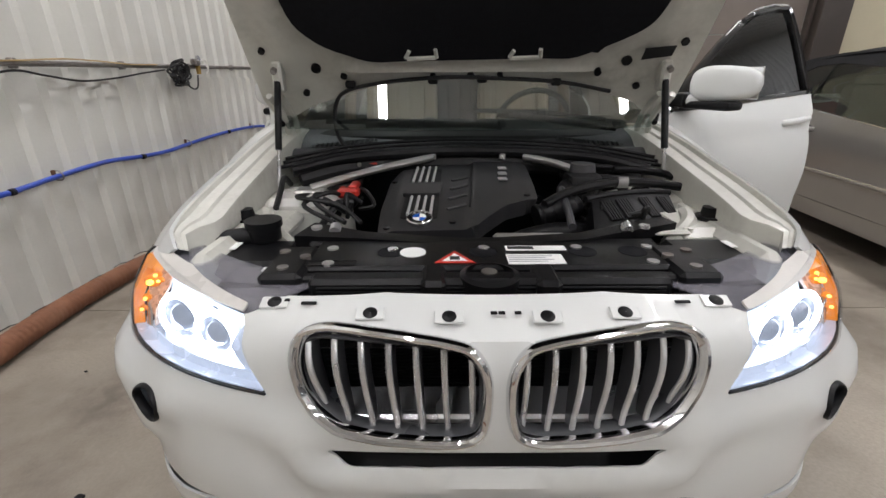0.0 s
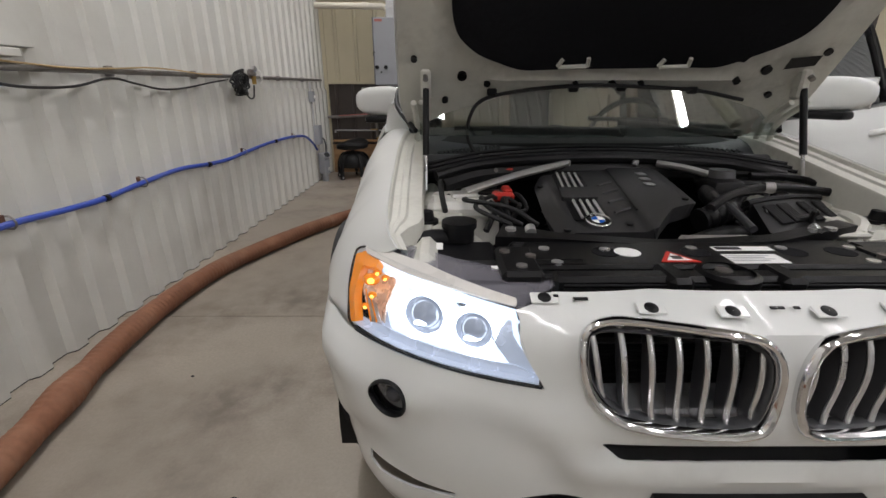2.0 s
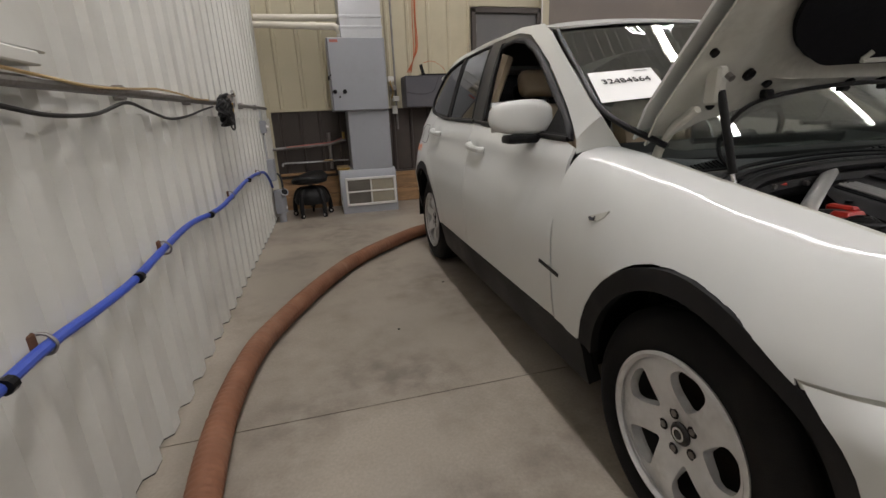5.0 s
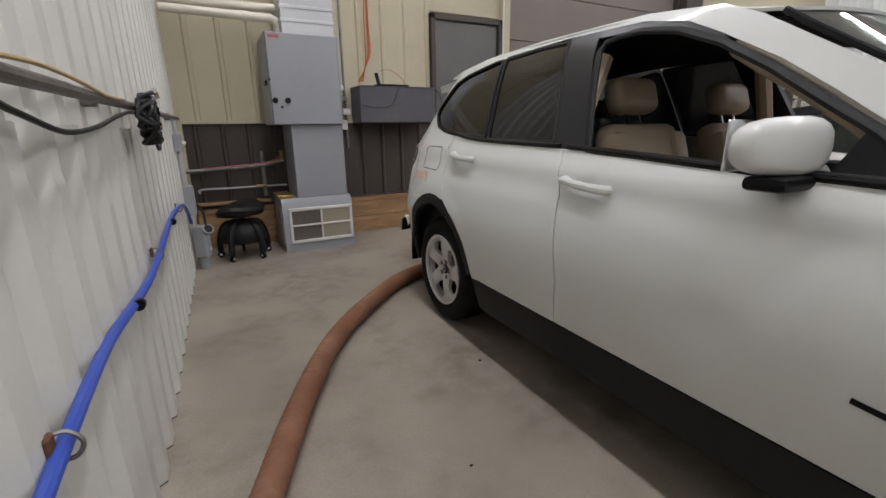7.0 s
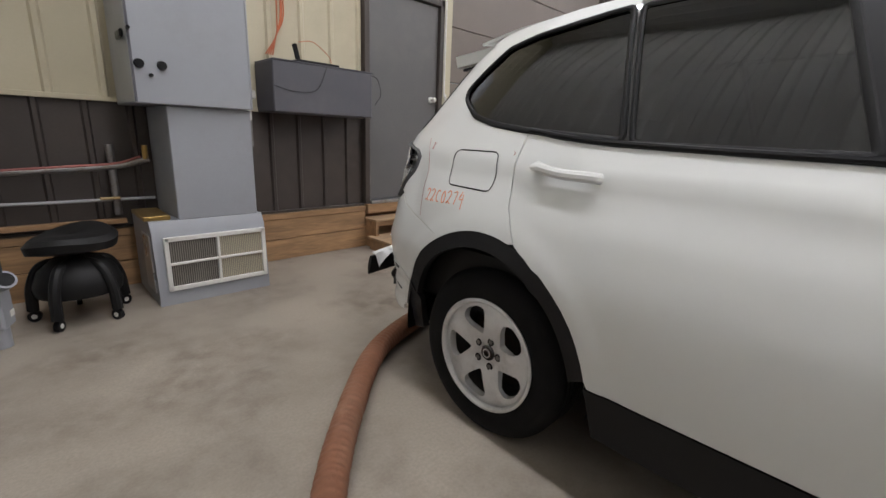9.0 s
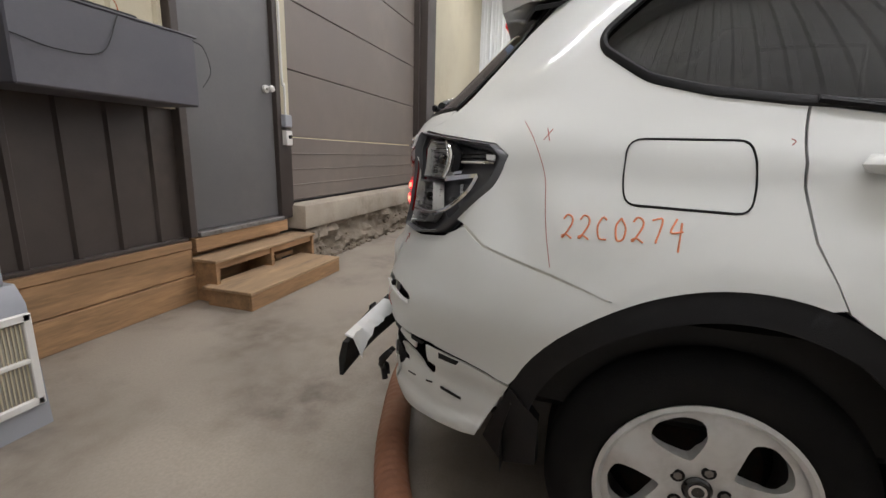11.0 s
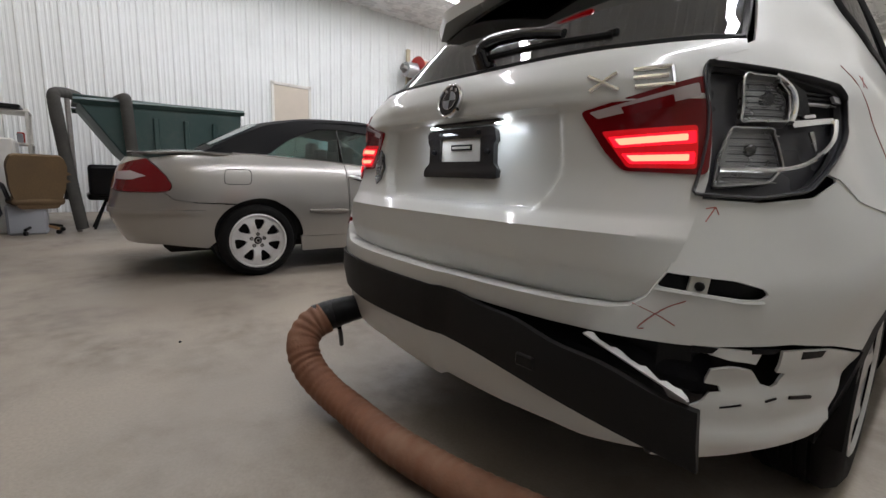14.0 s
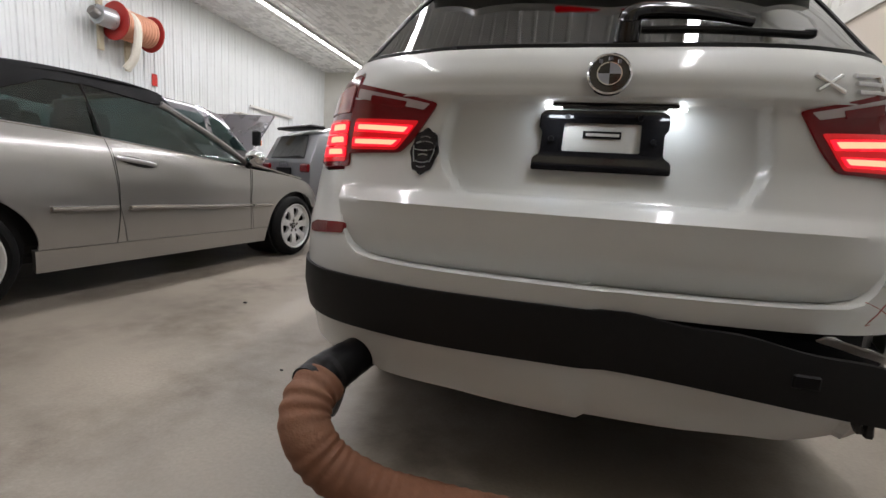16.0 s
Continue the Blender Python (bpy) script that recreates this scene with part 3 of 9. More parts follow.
structure("wall_west", one(box, (WX0 - 0.16, -3.5, 2.75), (0.2, 20.0, 5.5)), WALLWHITE, "plain outer shell behind the white ribbed wall", "wall")
structure("wall_west_lower", ribbed(ribs(11.85, RIBP, 0.034, 0.120, 0.070, 0.0, 0.030), 0.006, 1.27, west, 48, 0.0052, 3.0), WALLWHITE, "dented white ribbed sheet-metal lower wall panel", "wall panel", smooth=True)
structure("wall_west_upper", ribbed(ribs(11.85, RIBP, 0.026, 0.105, 0.060, 0.0, 0.030), 1.262, 5.5, lambda u, o, z: west(u, o - 0.012, z), 3, 0.004, 9.0), WALLWHITE, "white ribbed sheet-metal upper wall panel", "wall panel", smooth=True)
# thin near-black strip that follows the ribs along the floor
structure("wall_base_gap", ribbed(ribs(11.85, RIBP, 0.034, 0.120, 0.070, 0.0, 0.030), 0.0, 0.010, lambda u, o, z: west(u, o - 0.003, z), 1), RUBBER, "dark line along the foot of the ribbed wall", "wall base")
# window in the west wall
win = thing("window_1", "white-framed workshop window with a beige blind and a deep sill", "window", kind="structure")


def wbox(name, y0, y1, z0, z1, o0, o1, material, label="", bev=0.004):
    bm = bmesh.new()
    yc = (y0 + y1) / 2
    box(bm, (WX0 + WSL * yc + (o0 + o1) / 2, yc, (z0 + z1) / 2), (o1 - o0, y1 - y0, z1 - z0), bev)
    return part(name, bm, material, win, label, smooth=False)


wbox("casing", 0.55, 0.76, 1.42, 2.6, 0.0, 0.05, WALLWHITE)
wbox("casing", -1.3, -1.09, 1.42, 2.6, 0.0, 0.05, WALLWHITE)
wbox("casing", -1.3, 0.76, 2.6, 2.8, 0.0, 0.05, WALLWHITE)
wbox("window_sill", -1.35, 0.64, 1.375, 1.41, 0.0, 0.10, WALLWHITE, "chipped white window sill")
wbox("blind", -1.08, 0.505, 1.43, 2.6, 0.026, 0.030, BLIND, "beige window blind")
wbox("pane", 0.505, 0.55, 1.43, 2.6, 0.026, 0.030, SKYBLUE, "strip of daylight beside the blind")

# north wall
NY = 5.80
# block added to close a corner gap that let the sky show through
structure("corner_trim", one(box, (-2.425, NY + 0.03, 2.75), (0.15, 0.12, 5.5), 0.004), BEIGE, "beige block added to close the gap in the wall corner", "trim")


def north(y):
    return lambda u, o, z: Vector((-2.36 + u, y - o, z))


structure("wall_north", one(box, (-0.90, NY + 0.12, 2.75), (2.94, 0.2, 5.5)), BEIGE, "plain backing of the beige ribbed wall", "wall")
structure("wall_north_upper", ribbed(ribs(2.92, 0.30, 0.022, 0.06, 0.03, 0.0, 0.14), 1.37, 5.5, north(NY)), BEIGE, "beige ribbed sheet-metal wall panel", "wall panel")
structure("wall_north_lower", ribbed(ribs(2.92, 0.26, 0.022, 0.05, 0.025, 0.0, 0.1), 0.45, 1.37, north(NY)), BROWNMET, "dark brown ribbed sheet-metal wainscot", "wall panel")
structure("wainscot_trim", one(box, (-0.90, NY - 0.02, 1.36), (2.90, 0.04, 0.035), 0.003), BEIGE, "beige metal trim on top of the brown wainscot", "trim")
structure("wainscot_trim", one(box, (-0.90, NY - 0.02, 0.452), (2.90, 0.05, 0.022), 0.003), BROWNMET, "dark brown drip trim under the wainscot", "trim")
kick = tagged(new("baseboard"), "two stacked raw lumber boards under the brown wainscot", "baseboard", kind="structure")
for k, (z0, z1, dy) in enumerate(((0.0, 0.19, 0.0), (0.197, 0.385, 0.012), (0.388, 0.44, 0.004))):
    part("plank", one(box, (-0.90, NY - 0.045 + dy, (z0 + z1) / 2), (2.88, 0.07, z1 - z0), 0.004), WOOD, kick)
# header over the doors and the wall behind them
structure("wall_header", one(box, (3.1, NY + 0.12, 5.1), (5.06, 0.2, 0.8)), BEIGE, "beige wall above the overhead door", "wall")
structure("wall_header", one(box, (1.16, NY + 0.12, 3.70), (1.18, 0.2, 2.0)), BEIGE, "beige wall above the steel door", "wall")

# steel door
structure("door_sill_board", one(box, (1.085, NY + 0.04, 0.245), (1.08, 0.06, 0.49), 0.004), WOOD, "raw lumber board under the steel door", "board")
door = thing("door_1", "closed dark grey steel walk door with a white lever knob", "door", kind="structure")
part("door_leaf", one(box, (1.085, NY - 0.005, 1.545), (0.95, 0.05, 2.09), 0.004), STEELDOOR, door)
fr = bmesh.new()
for c, s in (((0.575, NY - 0.02, 1.56), (0.06, 0.10, 2.20)), ((1.595, NY - 0.02, 1.56), (0.06, 0.10, 2.20)), ((1.085, NY - 0.02, 2.635), (1.08, 0.10, 0.07))):
    box(fr, c, s, 0.004)
part("door_frame", fr, BROWNMET, door)
part("threshold", one(box, (1.085, NY - 0.03, 0.475), (0.96, 0.13, 0.035), 0.004), STEEL, door, "scuffed metal threshold")
part("sill_board", one(box, (1.085, NY - 0.04, 0.405), (1.05, 0.10, 0.10), 0.004), WOOD, door, "raw lumber board under the threshold")
kn = bmesh.new()
cyl(kn, (1.47, NY - 0.03, 1.60), (1.47, NY - 0.05, 1.60), 0.034)
cyl(kn, (1.47, NY - 0.05, 1.60), (1.47, NY - 0.075, 1.60), 0.014)
ball(kn, (1.47, NY - 0.10, 1.60), (0.028, 0.024, 0.028))
part("knob", kn, WHITEPL, door, "worn white door knob")
for hz in (0.72, 1.55, 2.4):
    part("hinge", one(cyl, (0.612, NY - 0.045, hz - 0.05), (0.612, NY - 0.045, hz + 0.05), 0.009, seg=10), STEEL, door)
structure("door_strip", one(box, (1.70, NY - 0.01, 3.3), (0.13, 0.08, 4.0), 0.004), BEIGE, "cream metal strip between the doors", "trim")
structure("door_strip", one(box, (1.70, NY - 0.012, 0.88), (0.14, 0.085, 0.84), 0.004), BROWNMET, "dark brown jamb base between the doors", "trim")

# overhead door in sections, over a raised curb
ohd = thing("door_2", "closed brown sectional overhead garage door with grooves", "garage door", kind="structure")
OX0, OX1 = 1.78, 5.22
for k in range(6):
    z0 = 0.60 + k * 0.62
    prof = []
    gro = (0.0, 0.155, 0.31, 0.465) if k == 0 else (0.0,)
    bm = bmesh.new()
    box(bm, ((OX0 + OX1) / 2, NY + 0.06, z0 + 0.307), (OX1 - OX0, 0.05, 0.612), 0.006)
    sect = part("door_section", bm, DOORBROWN, ohd, smooth=False)
    for g in range(1, 4):
        if k == 0:
            part("groove_lip", one(box, ((OX0 + OX1) / 2, NY + 0.033, z0 + g * 0.153), (OX1 - OX0 - 0.01, 0.012, 0.012), 0.004), DOORBROWN, ohd)
part("bottom_seal", one(box, ((OX0 + OX1) / 2, NY + 0.05, 0.585), (OX1 - OX0, 0.05, 0.03), 0.004), BLACKPL, ohd, "black rubber bottom seal")
part("door_track", one(box, (OX1 + 0.03, NY + 0.0, 2.45), (0.05, 0.10, 3.75), 0.004), BROWNMET, ohd)
structure("post", one(box, (5.50, NY - 0.02, 2.98), (0.42, 0.30, 4.84), 0.006), BROWNMET, "black-brown steel post beside the overhead door", "post")
# raised concrete curb, broken away below
cb = bmesh.new()
box(cb, (3.54, NY + 0.06, 0.46), (3.60, 0.52, 0.235), 0.02, seg=2)
structure("curb", cb, CURB, "raised pale concrete curb under the overhead door", "curb", smooth=True)
rub = bmesh.new()
NX_, NZ_ = 120, 12
grid = []
for i in range(NX_ + 1):
    col = []
    for j in range(NZ_ + 1):
        x, z = 1.80 + 3.42 * i / NX_, 0.40 * j / NZ_
        d = 0.10 * noise.fractal((x * 3.1, 4.2, z * 7.0), 1.0, 2.0, 4) + 0.03 * noise.noise((x * 17, 1.0, z * 25))
        col.append(rub.verts.new((x, NY - 0.13 - 0.05 * (1 - z / 0.40) + d * (0.35 if j == NZ_ else 1.0), z)))
    grid.append(col)
for i in range(NX_):
    for j in range(NZ_):
        rub.faces.new((grid[i][j], grid[i + 1][j], grid[i + 1][j + 1], grid[i][j + 1]))
structure("broken_footing", rub, RUBBLE, "crumbling broken concrete footing with exposed stones", "footing", smooth=True)
structure("footing_core", one(box, (3.51, NY + 0.14, 0.2), (3.42, 0.30, 0.40)), RUBBLE, "rough core of the broken footing", "footing")
bm = bmesh.new()
rr = random.Random(4)
for i in range(110):
    x = 1.9 + 3.2 * rr.random()
    s = 0.012 + 0.03 * rr.random() ** 2
    ball(bm, (x, NY - 0.16 - 0.10 * rr.random(), s * 0.5 + (0.22 * rr.random() if rr.random() < 0.4 else 0)), (s * 1.3, s, s * 0.8), 6)
tagged(part("rubble", bm, RUBBLE), "loose concrete crumbs along the broken footing", "rubble", kind="stuff")
# wall past the post
structure("wall_north_far", one(box, (8.2, NY + 0.22, 3.5), (5.0, 0.2, 4.1)), BEIGE, "plain cream wall past the overhead door", "wall")
structure("wall_north_far_lower", ribbed(ribs(4.8, 0.2, 0.02, 0.05, 0.02, 0.0, 0.1), 0.0, 1.45, lambda u, o, z: Vector((5.7 + u, NY + 0.11 - o, z))), GREYDARK, "dark grey ribbed wainscot", "wall panel")
# east wall
EX = 10.4
structure("wall_east", one(box, (EX + 0.15, -3.9, 2.75), (0.2, 20.4, 5.5)), EASTWHITE, "outer shell of the white east wall", "wall")
structure("wall_east_panel", ribbed(ribs(20.0, 0.305, 0.03, 0.07, 0.03, 0.01, 0.1), 0.0, 5.5, lambda u, o, z: Vector((EX - o, 6.1 - u, z))), EASTWHITE, "bright white ribbed sheet-metal wall", "wall panel")
w2 = thing("window_2", "white-framed window with a beige blind", "window", kind="structure")
part("blind", one(box, (EX - 0.045, 0.07, 2.2), (0.02, 0.90, 1.72)), BLIND, w2)
bm = bmesh.new()
for c, s in (((EX - 0.05, 0.55, 2.2), (0.05, 0.07, 1.9)), ((EX - 0.05, -0.41, 2.2), (0.05, 0.07, 1.9)), ((EX - 0.05, 0.07, 3.10), (0.05, 1.03, 0.07)), ((EX - 0.05, 0.07, 1.3), (0.05, 1.03, 0.07))):
    box(bm, c, s, 0.005)
part("window_frame", bm, WHITEPL, w2)
structure("wall_south", one(box, (4.0, -14.0, 2.75), (14.0, 0.2, 5.5)), WALLWHITE, "plain white wall at the far end of the shop", "wall")
# ceiling
cl = ribbed(ribs(13.6, 0.23, 0.02, 0.07, 0.03, 0.0, 0.1), -14.0, 6.2, lambda u, o, z: Vector((-2.8 + u, z, CEIL - o)))
structure("ceiling", cl, CEILW, "white ribbed sheet-metal ceiling", "ceiling")
structure("roof_deck", one(box, (4.0, -4.0, CEIL + 0.12), (14.0, 20.6, 0.2)), CEILW, "plain roof deck above the ceiling", "roof")
for sx, ya, yb in STRIPS:
    n = int((yb - ya) / 1.22)
    for k in range(n):
        y = ya + (k + 0.5) * (yb - ya) / n
        f = thing("strip_light", "long white LED strip light on the ceiling", "ceiling light", (sx, y, CEIL - 0.10), group="ceiling strip lights")
        bm = bmesh.new()
        box(bm, (0, 0, 0.04), (0.16, 1.20, 0.05), 0.006)
        part("housing", bm, WHITEPL, f)
        for dx in (-0.04, 0.04):
            part("tube", one(cyl, (dx, -0.58, 0.0), (dx, 0.58, 0.0), 0.014, seg=10), LED, f, "glowing LED tube")

# ---- the white SUV ----
suv = thing("suv", "white compact SUV with an open hood and crash damage", "car")
FW_R, RW_Y = 0.350, 2.81


def bell(u, w):
    return math.exp(-(u / w) ** 2)


END_S = 5.782


def suv_relief(s, z):
    """Crease along the flank, door-handle dishes and the dents."""
    d = 0.0
    left = s < END_S
    y = min(s, 2 * END_S - s) - SUV_SF
    if 0.3 < y < 3.5 and z > 0.6:
        f = min(max((y - 0.35) / 0.5, 0), 1) * min(max((3.42 - y) / 0.25, 0), 1)
        zc = 1.005 + 0.034 * y
        u = z - zc
        d += f * (0.010 * bell(u, 0.07 if u > 0 else 0.016) - 0.008 * bell(u + 0.07, 0.06))
    for hy, hz in ((1.57, 1.034), (2.525, 1.092)):
        d -= 0.014 * bell(y - hy, 0.060) * bell(z - hz + .008, 0.028)
    if not left:
        return d
    d -= 0.020 * bell(s - 4.74, 0.07) * bell(z - 0.98, 0.10)
    d -= 0.010 * bell(s - 4.80, 0.10) * bell(z - 1.22, 0.05)
    d -= 0.012 * bell(y - 0.80 - 0.5 * (1.0 - z), 0.05) * bell(z - 0.90, 0.14)
    d -= 0.008 * bell(y - 1.05, 0.10) * bell(z - 0.70, 0.10)
    if s < END_S and y > 2.2 and z < .72:
        d -= .016 * min((y - 2.2) / .5, 1) * min((.72 - z) / .12, 1)
    for cy in (0.0, RW_Y):
        rr = math.hypot((y - cy) / .50, (z - .355) / .55)
        if z > .40 and .8 < rr < 1.25:
            d += 0.007 / (1 + math.exp((rr - 1.035) / .012))
    return d


SUV = Shell(nose=[(.20, -.67), (.30, -.72), (.42, -.755), (.55, -.772), (.66, -.775), (.72, -.766), (.80, -.758), (.84, -.748), (.855, -.738), (.866, -.715), (.875, -.685), (.885, -.62)],
            tail=[(.25, 3.71), (.33, 3.752), (.45, 3.776), (.60, 3.785), (.70, 3.775), (.80, 3.74), (.95, 3.70), (1.05, 3.70), (1.12, 3.715), (1.18, 3.69), (1.25, 3.61), (1.40, 3.46), (1.58, 3.28), (1.64, 3.2)],
            side=[(.20, .865), (.30, .89), (.42, .912), (.60, .932), (.75, .937), (.88, .922), (.98, .90), (1.06, .87), (1.14, .83), (1.22, .80), (1.35, .75), (1.48, .695), (1.58, .645), (1.64, .605), (1.70, .56)],
            y0f=0.0, y0r=2.55, pf=[(.3, 3.2), (.62, 3.2), (.72, 2.6), (.80, 2.45), (.85, 2.2), (.95, 2.1)], pr=3.5, wn=.92, dn=.81, wt=.90, dt=1.2)
SUV_SF, END = SUV.sf, SUV.end
SKEW = 0.013
SUV.skew = SKEW


def mirror_suv(f):
    """The right flank: the car stands slightly askew, so its tail lies a little further right."""
    def g(*a):
        v = f(*a)
        return Vector((-v[0] + SUV.shift(-v[0], v[1]), v[1], v[2]))
    return g

SUV.relief = suv_relief
CARC = (0, 1.4, 0.7)


def A(y):
    return SUV_SF + y


def both(name, poly, material, mapf=None, holes=(), step=0.05, thick=0.008, label="", parent=None, mirror=True, left=True):
    """The same panel on the left flank and, mirrored, on the right."""
    f = mapf or SUV.at(0.0)
    out = []
    if left:
        out.append(part(name, sheet(poly, f, holes, step, thick, CARC), material, parent or suv, label))
    if mirror:
        out.append(part(name, sheet(poly, mirror_suv(f), holes, step, thick, CARC), material, parent or suv, label))
    return out


def arc_pts(cx, cz, a, b, d0, d1, n=14):
    return [(cx + a * math.cos(radians(d0 + (d1 - d0) * k / n)), cz + b * math.sin(radians(d0 + (d1 - d0) * k / n))) for k in range(n + 1)]


# front fenders
ZTOP = [(-.46, .880), (-.43, .908), (-.40, .932), (-.30, .960), (-.20, .980), (-.10, .997), (0.0, 1.013), (.10, 1.030), (.20, 1.047), (.30, 1.063), (.40, 1.078), (.55, 1.092)]
XIN = [(-.46, .688), (-.43, .715), (-.40, .732), (-.20, .745), (0.0, .752), (.20, .757), (.40, .752), (.55, .738)]


def fender_ctrl(y):
    """How far the bend of the fender's shoulder lies inside the flank and under the crest."""
    f = min(max((y + .45) / .45, 0), 1)
    g = min(max((y - .05) / .50, 0), 1)
    g = g * g * (3 - 2 * g)
    return .062 - .030 * f - .027 * g, .088 - .020 * f - .083 * g


def fender_map(s, v):
    p = SUV.P(min(s, 6), min(v, 0.75))
    if v <= 0.75:
        return p
    t = (v - 0.75) / 0.35
    zt, xi, x = pw(ZTOP, p.y), pw(XIN, p.y), abs(p.x)
    xi = min(xi, x - 0.03)
    dx, dz = fender_ctrl(p.y)
    bx, bz = x - dx, zt - dz
    return Vector((-(x * (1 - t) ** 2 + bx * 2 * t * (1 - t) + xi * t * t), p.y, 0.75 * (1 - t) ** 2 + bz * 2 * t * (1 - t) + zt * t * t))


fa = arc_pts(SUV_SF, 0.35, 0.425, 0.475, 12, 141)
fender_poly = [(A(.595), .435), (A(.60), .8), (A(.585), 1.0), (A(.53), 1.10)] + [(A(y), 1.10) for y in (.3, .1)] + [(1.30, 1.10), (1.10, 1.10), (.985, 1.10), (.935, 1.10), (.942, 1.065), (.972, 1.0), (1.006, .945), (.994, .89), (.945, .80), (.896, .734), (1.0, .731), (1.131, .717)] + fa[::-1][1:] + [(A(.425), .435)]
fenders = both("fender", fender_poly, WHITE, fender_map, step=0.03)


def foot_map(u, v):
    """The white shoulder where the fender runs up into the screen pillar: from the cowl corner out to the door, and up."""
    a, b = Vector((-.740, .505, 1.088)), Vector((-.853, .598, 1.064))
    c, d = SUV.P(A(.612), 1.112), SUV.P(A(.525), 1.190)
    p = (a * (1 - u) + b * u) * (1 - v) + (d * (1 - u) + c * u) * v
    return p + Vector((-.7, -.25, .6)) * .010 * math.sin(math.pi * u) * (1 - .5 * v)


both("pillar_base", [(0, 0), (1, 0), (1, 1), (0, 1)], WHITE, foot_map, step=0.12)
# folded flange inside each fender along the hood opening
for sg in (-1, 1):
    bm = bmesh.new()
    rows = []
    for k in range(29):
        y = -0.445 + 0.945 * k / 28
        x, z = pw(XIN, y), pw(ZTOP, y)
        f = min(max((y + .45) / .12, .25), 1.0)
        rows.append([bm.verts.new((sg * (x + .002 - dx * f), y + .02 * (1 - f), z - dz * f)) for dx, dz in ((0.0, 0.0015), (0.008, 0.004), (0.014, 0.016), (0.030, 0.018), (0.036, 0.012), (0.050, 0.013), (0.056, 0.020), (0.092, 0.024), (0.096, 0.032), (0.098, 0.20))])
    for a, b in zip(rows, rows[1:]):
        for i in range(9):
            bm.faces.new((a[i], a[i + 1], b[i + 1], b[i]))
    part("fender_flange", bm, UNDERWHITE, suv)
# front bumper skin
GRX = [(.357, .800), (.353, .836), (.333, .853), (.300, .861), (.250, .861), (.170, .857), (.090, .850), (.045, .841), (.022, .814), (.013, .774), (.015, .710), (.027, .672), (.065, .660), (.130, .661), (.210, .667), (.284, .680), (.324, .708), (.347, .748)]


def along(x, z):
    """How far round the nose the skin lies x beside the middle at height z."""
    lo, hi = 0.0, 1.2
    for _ in range(40):
        m = (lo + hi) / 2
        lo, hi = (m, hi) if -SUV.raw(m, z).x < x else (lo, m)
    return lo


GRP = rounded([(.185 + (x - .185) * .965, .760 + (z - .760) * .955) for x, z in GRX], .016, 3)
GRL = [(along(x, z), z) for x, z in GRP]
FOG = ellipse(.703, .630, .060, .040, 26)
SLOT = rounded([(.228, .631), (.190, .598), (-.190, .598), (-.228, .631)], 0.012, 3)
INTAKE = rounded([(.30, .488), (.372, .470), (.45, .38), (.52, .27), (-.52, .27), (-.45, .38), (-.372, .470), (-.30, .488)], 0.03, 3)
half = [(.0, .882), (.25, .882), (.44, .876), (.508, .854), (.397, .726), (.59, .724), (.892, .719), (1.0, .723), (1.118, .712), (1.108, .665), (1.063, .588), (1.026, .497), (1.004, .418), (.97, .30), (.80, .255), (.55, .25)]
bumper_poly = half + [(-s, z) for s, z in half[::-1]][:-1]
SLIT = [(.821, .423), (.746, .428), (.653, .436), (.515, .442), (.515, .430), (.653, .408), (.765, .394), (.815, .398)]
SWOOSH = [(.20, .50), (.27, .565), (.33, .625), (.40, .657), (.477, .667), (.544, .660), (.603, .630), (.664, .575), (.75, .53), (.85, .50), (1.0, .46)]
flips = lambda poly: [(-s, z) for s, z in poly][::-1]


def bumper_map(s, z):
    a = abs(s)
    d = -0.022 * bell(a - .703, .078) * bell(z - .626, .052)
    d += 0.012 * bell(z - .568, .03) * (1 if a < .26 else bell(a - .26, .05)) - 0.012 * bell(z - .615, .022) * (1 if a < .21 else bell(a - .21, .03))
    zc = pw(SWOOSH, a)
    d -= 0.016 / (1 + math.exp((z - zc) / .010)) * bell(max(0, zc - z - .03), .10) * min(max((a - .22) / .08, 0), 1)
    d += 0.022 * bell(a - .95, .13) * bell(z - .665, .045)
    d += 0.015 * bell(z - .36, .05) * bell(a - .72, .2)
    return SUV.P(s, z, d)


bumper = part("front_bumper", sheet(bumper_poly, bumper_map, [GRL, flips(GRL), FOG, flips(FOG), SLOT, INTAKE, SLIT, flips(SLIT)], 0.026, 0.006, CARC), WHITE, suv)
# black sheet added to darken the depths behind the openings
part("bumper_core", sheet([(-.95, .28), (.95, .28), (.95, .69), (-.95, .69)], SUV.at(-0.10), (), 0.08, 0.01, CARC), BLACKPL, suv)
part("intake_mesh", sheet(INTAKE, SUV.at(-0.02), (), 0.06, 0.01, CARC), TRIM, suv, "black lower intake grille")
for k in range(4):
    bm = bmesh.new()
    z = .31 + .05 * k
    tube(bm, [SUV.P(s, z, -0.012) for s in (-.44, -.3, -.15, 0, .15, .3, .44)], 0.007, 6, 3)
    part("intake_bar", bm, BLACKPL, suv)
part("slot_mesh", sheet(SLOT, SUV.at(-0.035), (), 0.05, 0.004, CARC), BLACKPL, suv)
for s in [-.22 + .02 * k for k in range(23)]:
    bm = bmesh.new()
    tube(bm, [SUV.P(s - .012, .655, -.028), SUV.P(s + .012, .633, -.028)], 0.003, 5, smooth=False)
    tube(bm, [SUV.P(s + .012, .655, -.028), SUV.P(s - .012, .633, -.028)], 0.003, 5, smooth=False)
    part("mesh_rib", bm, BLACKPL, suv)
part("number_plate_mount", sheet([(.13, .45), (.13, .52), (-.13, .52), (-.13, .45)], SUV.at(0.012), (), 0.05, 0.02, CARC), BLACKPL, suv, "black number plate bracket")
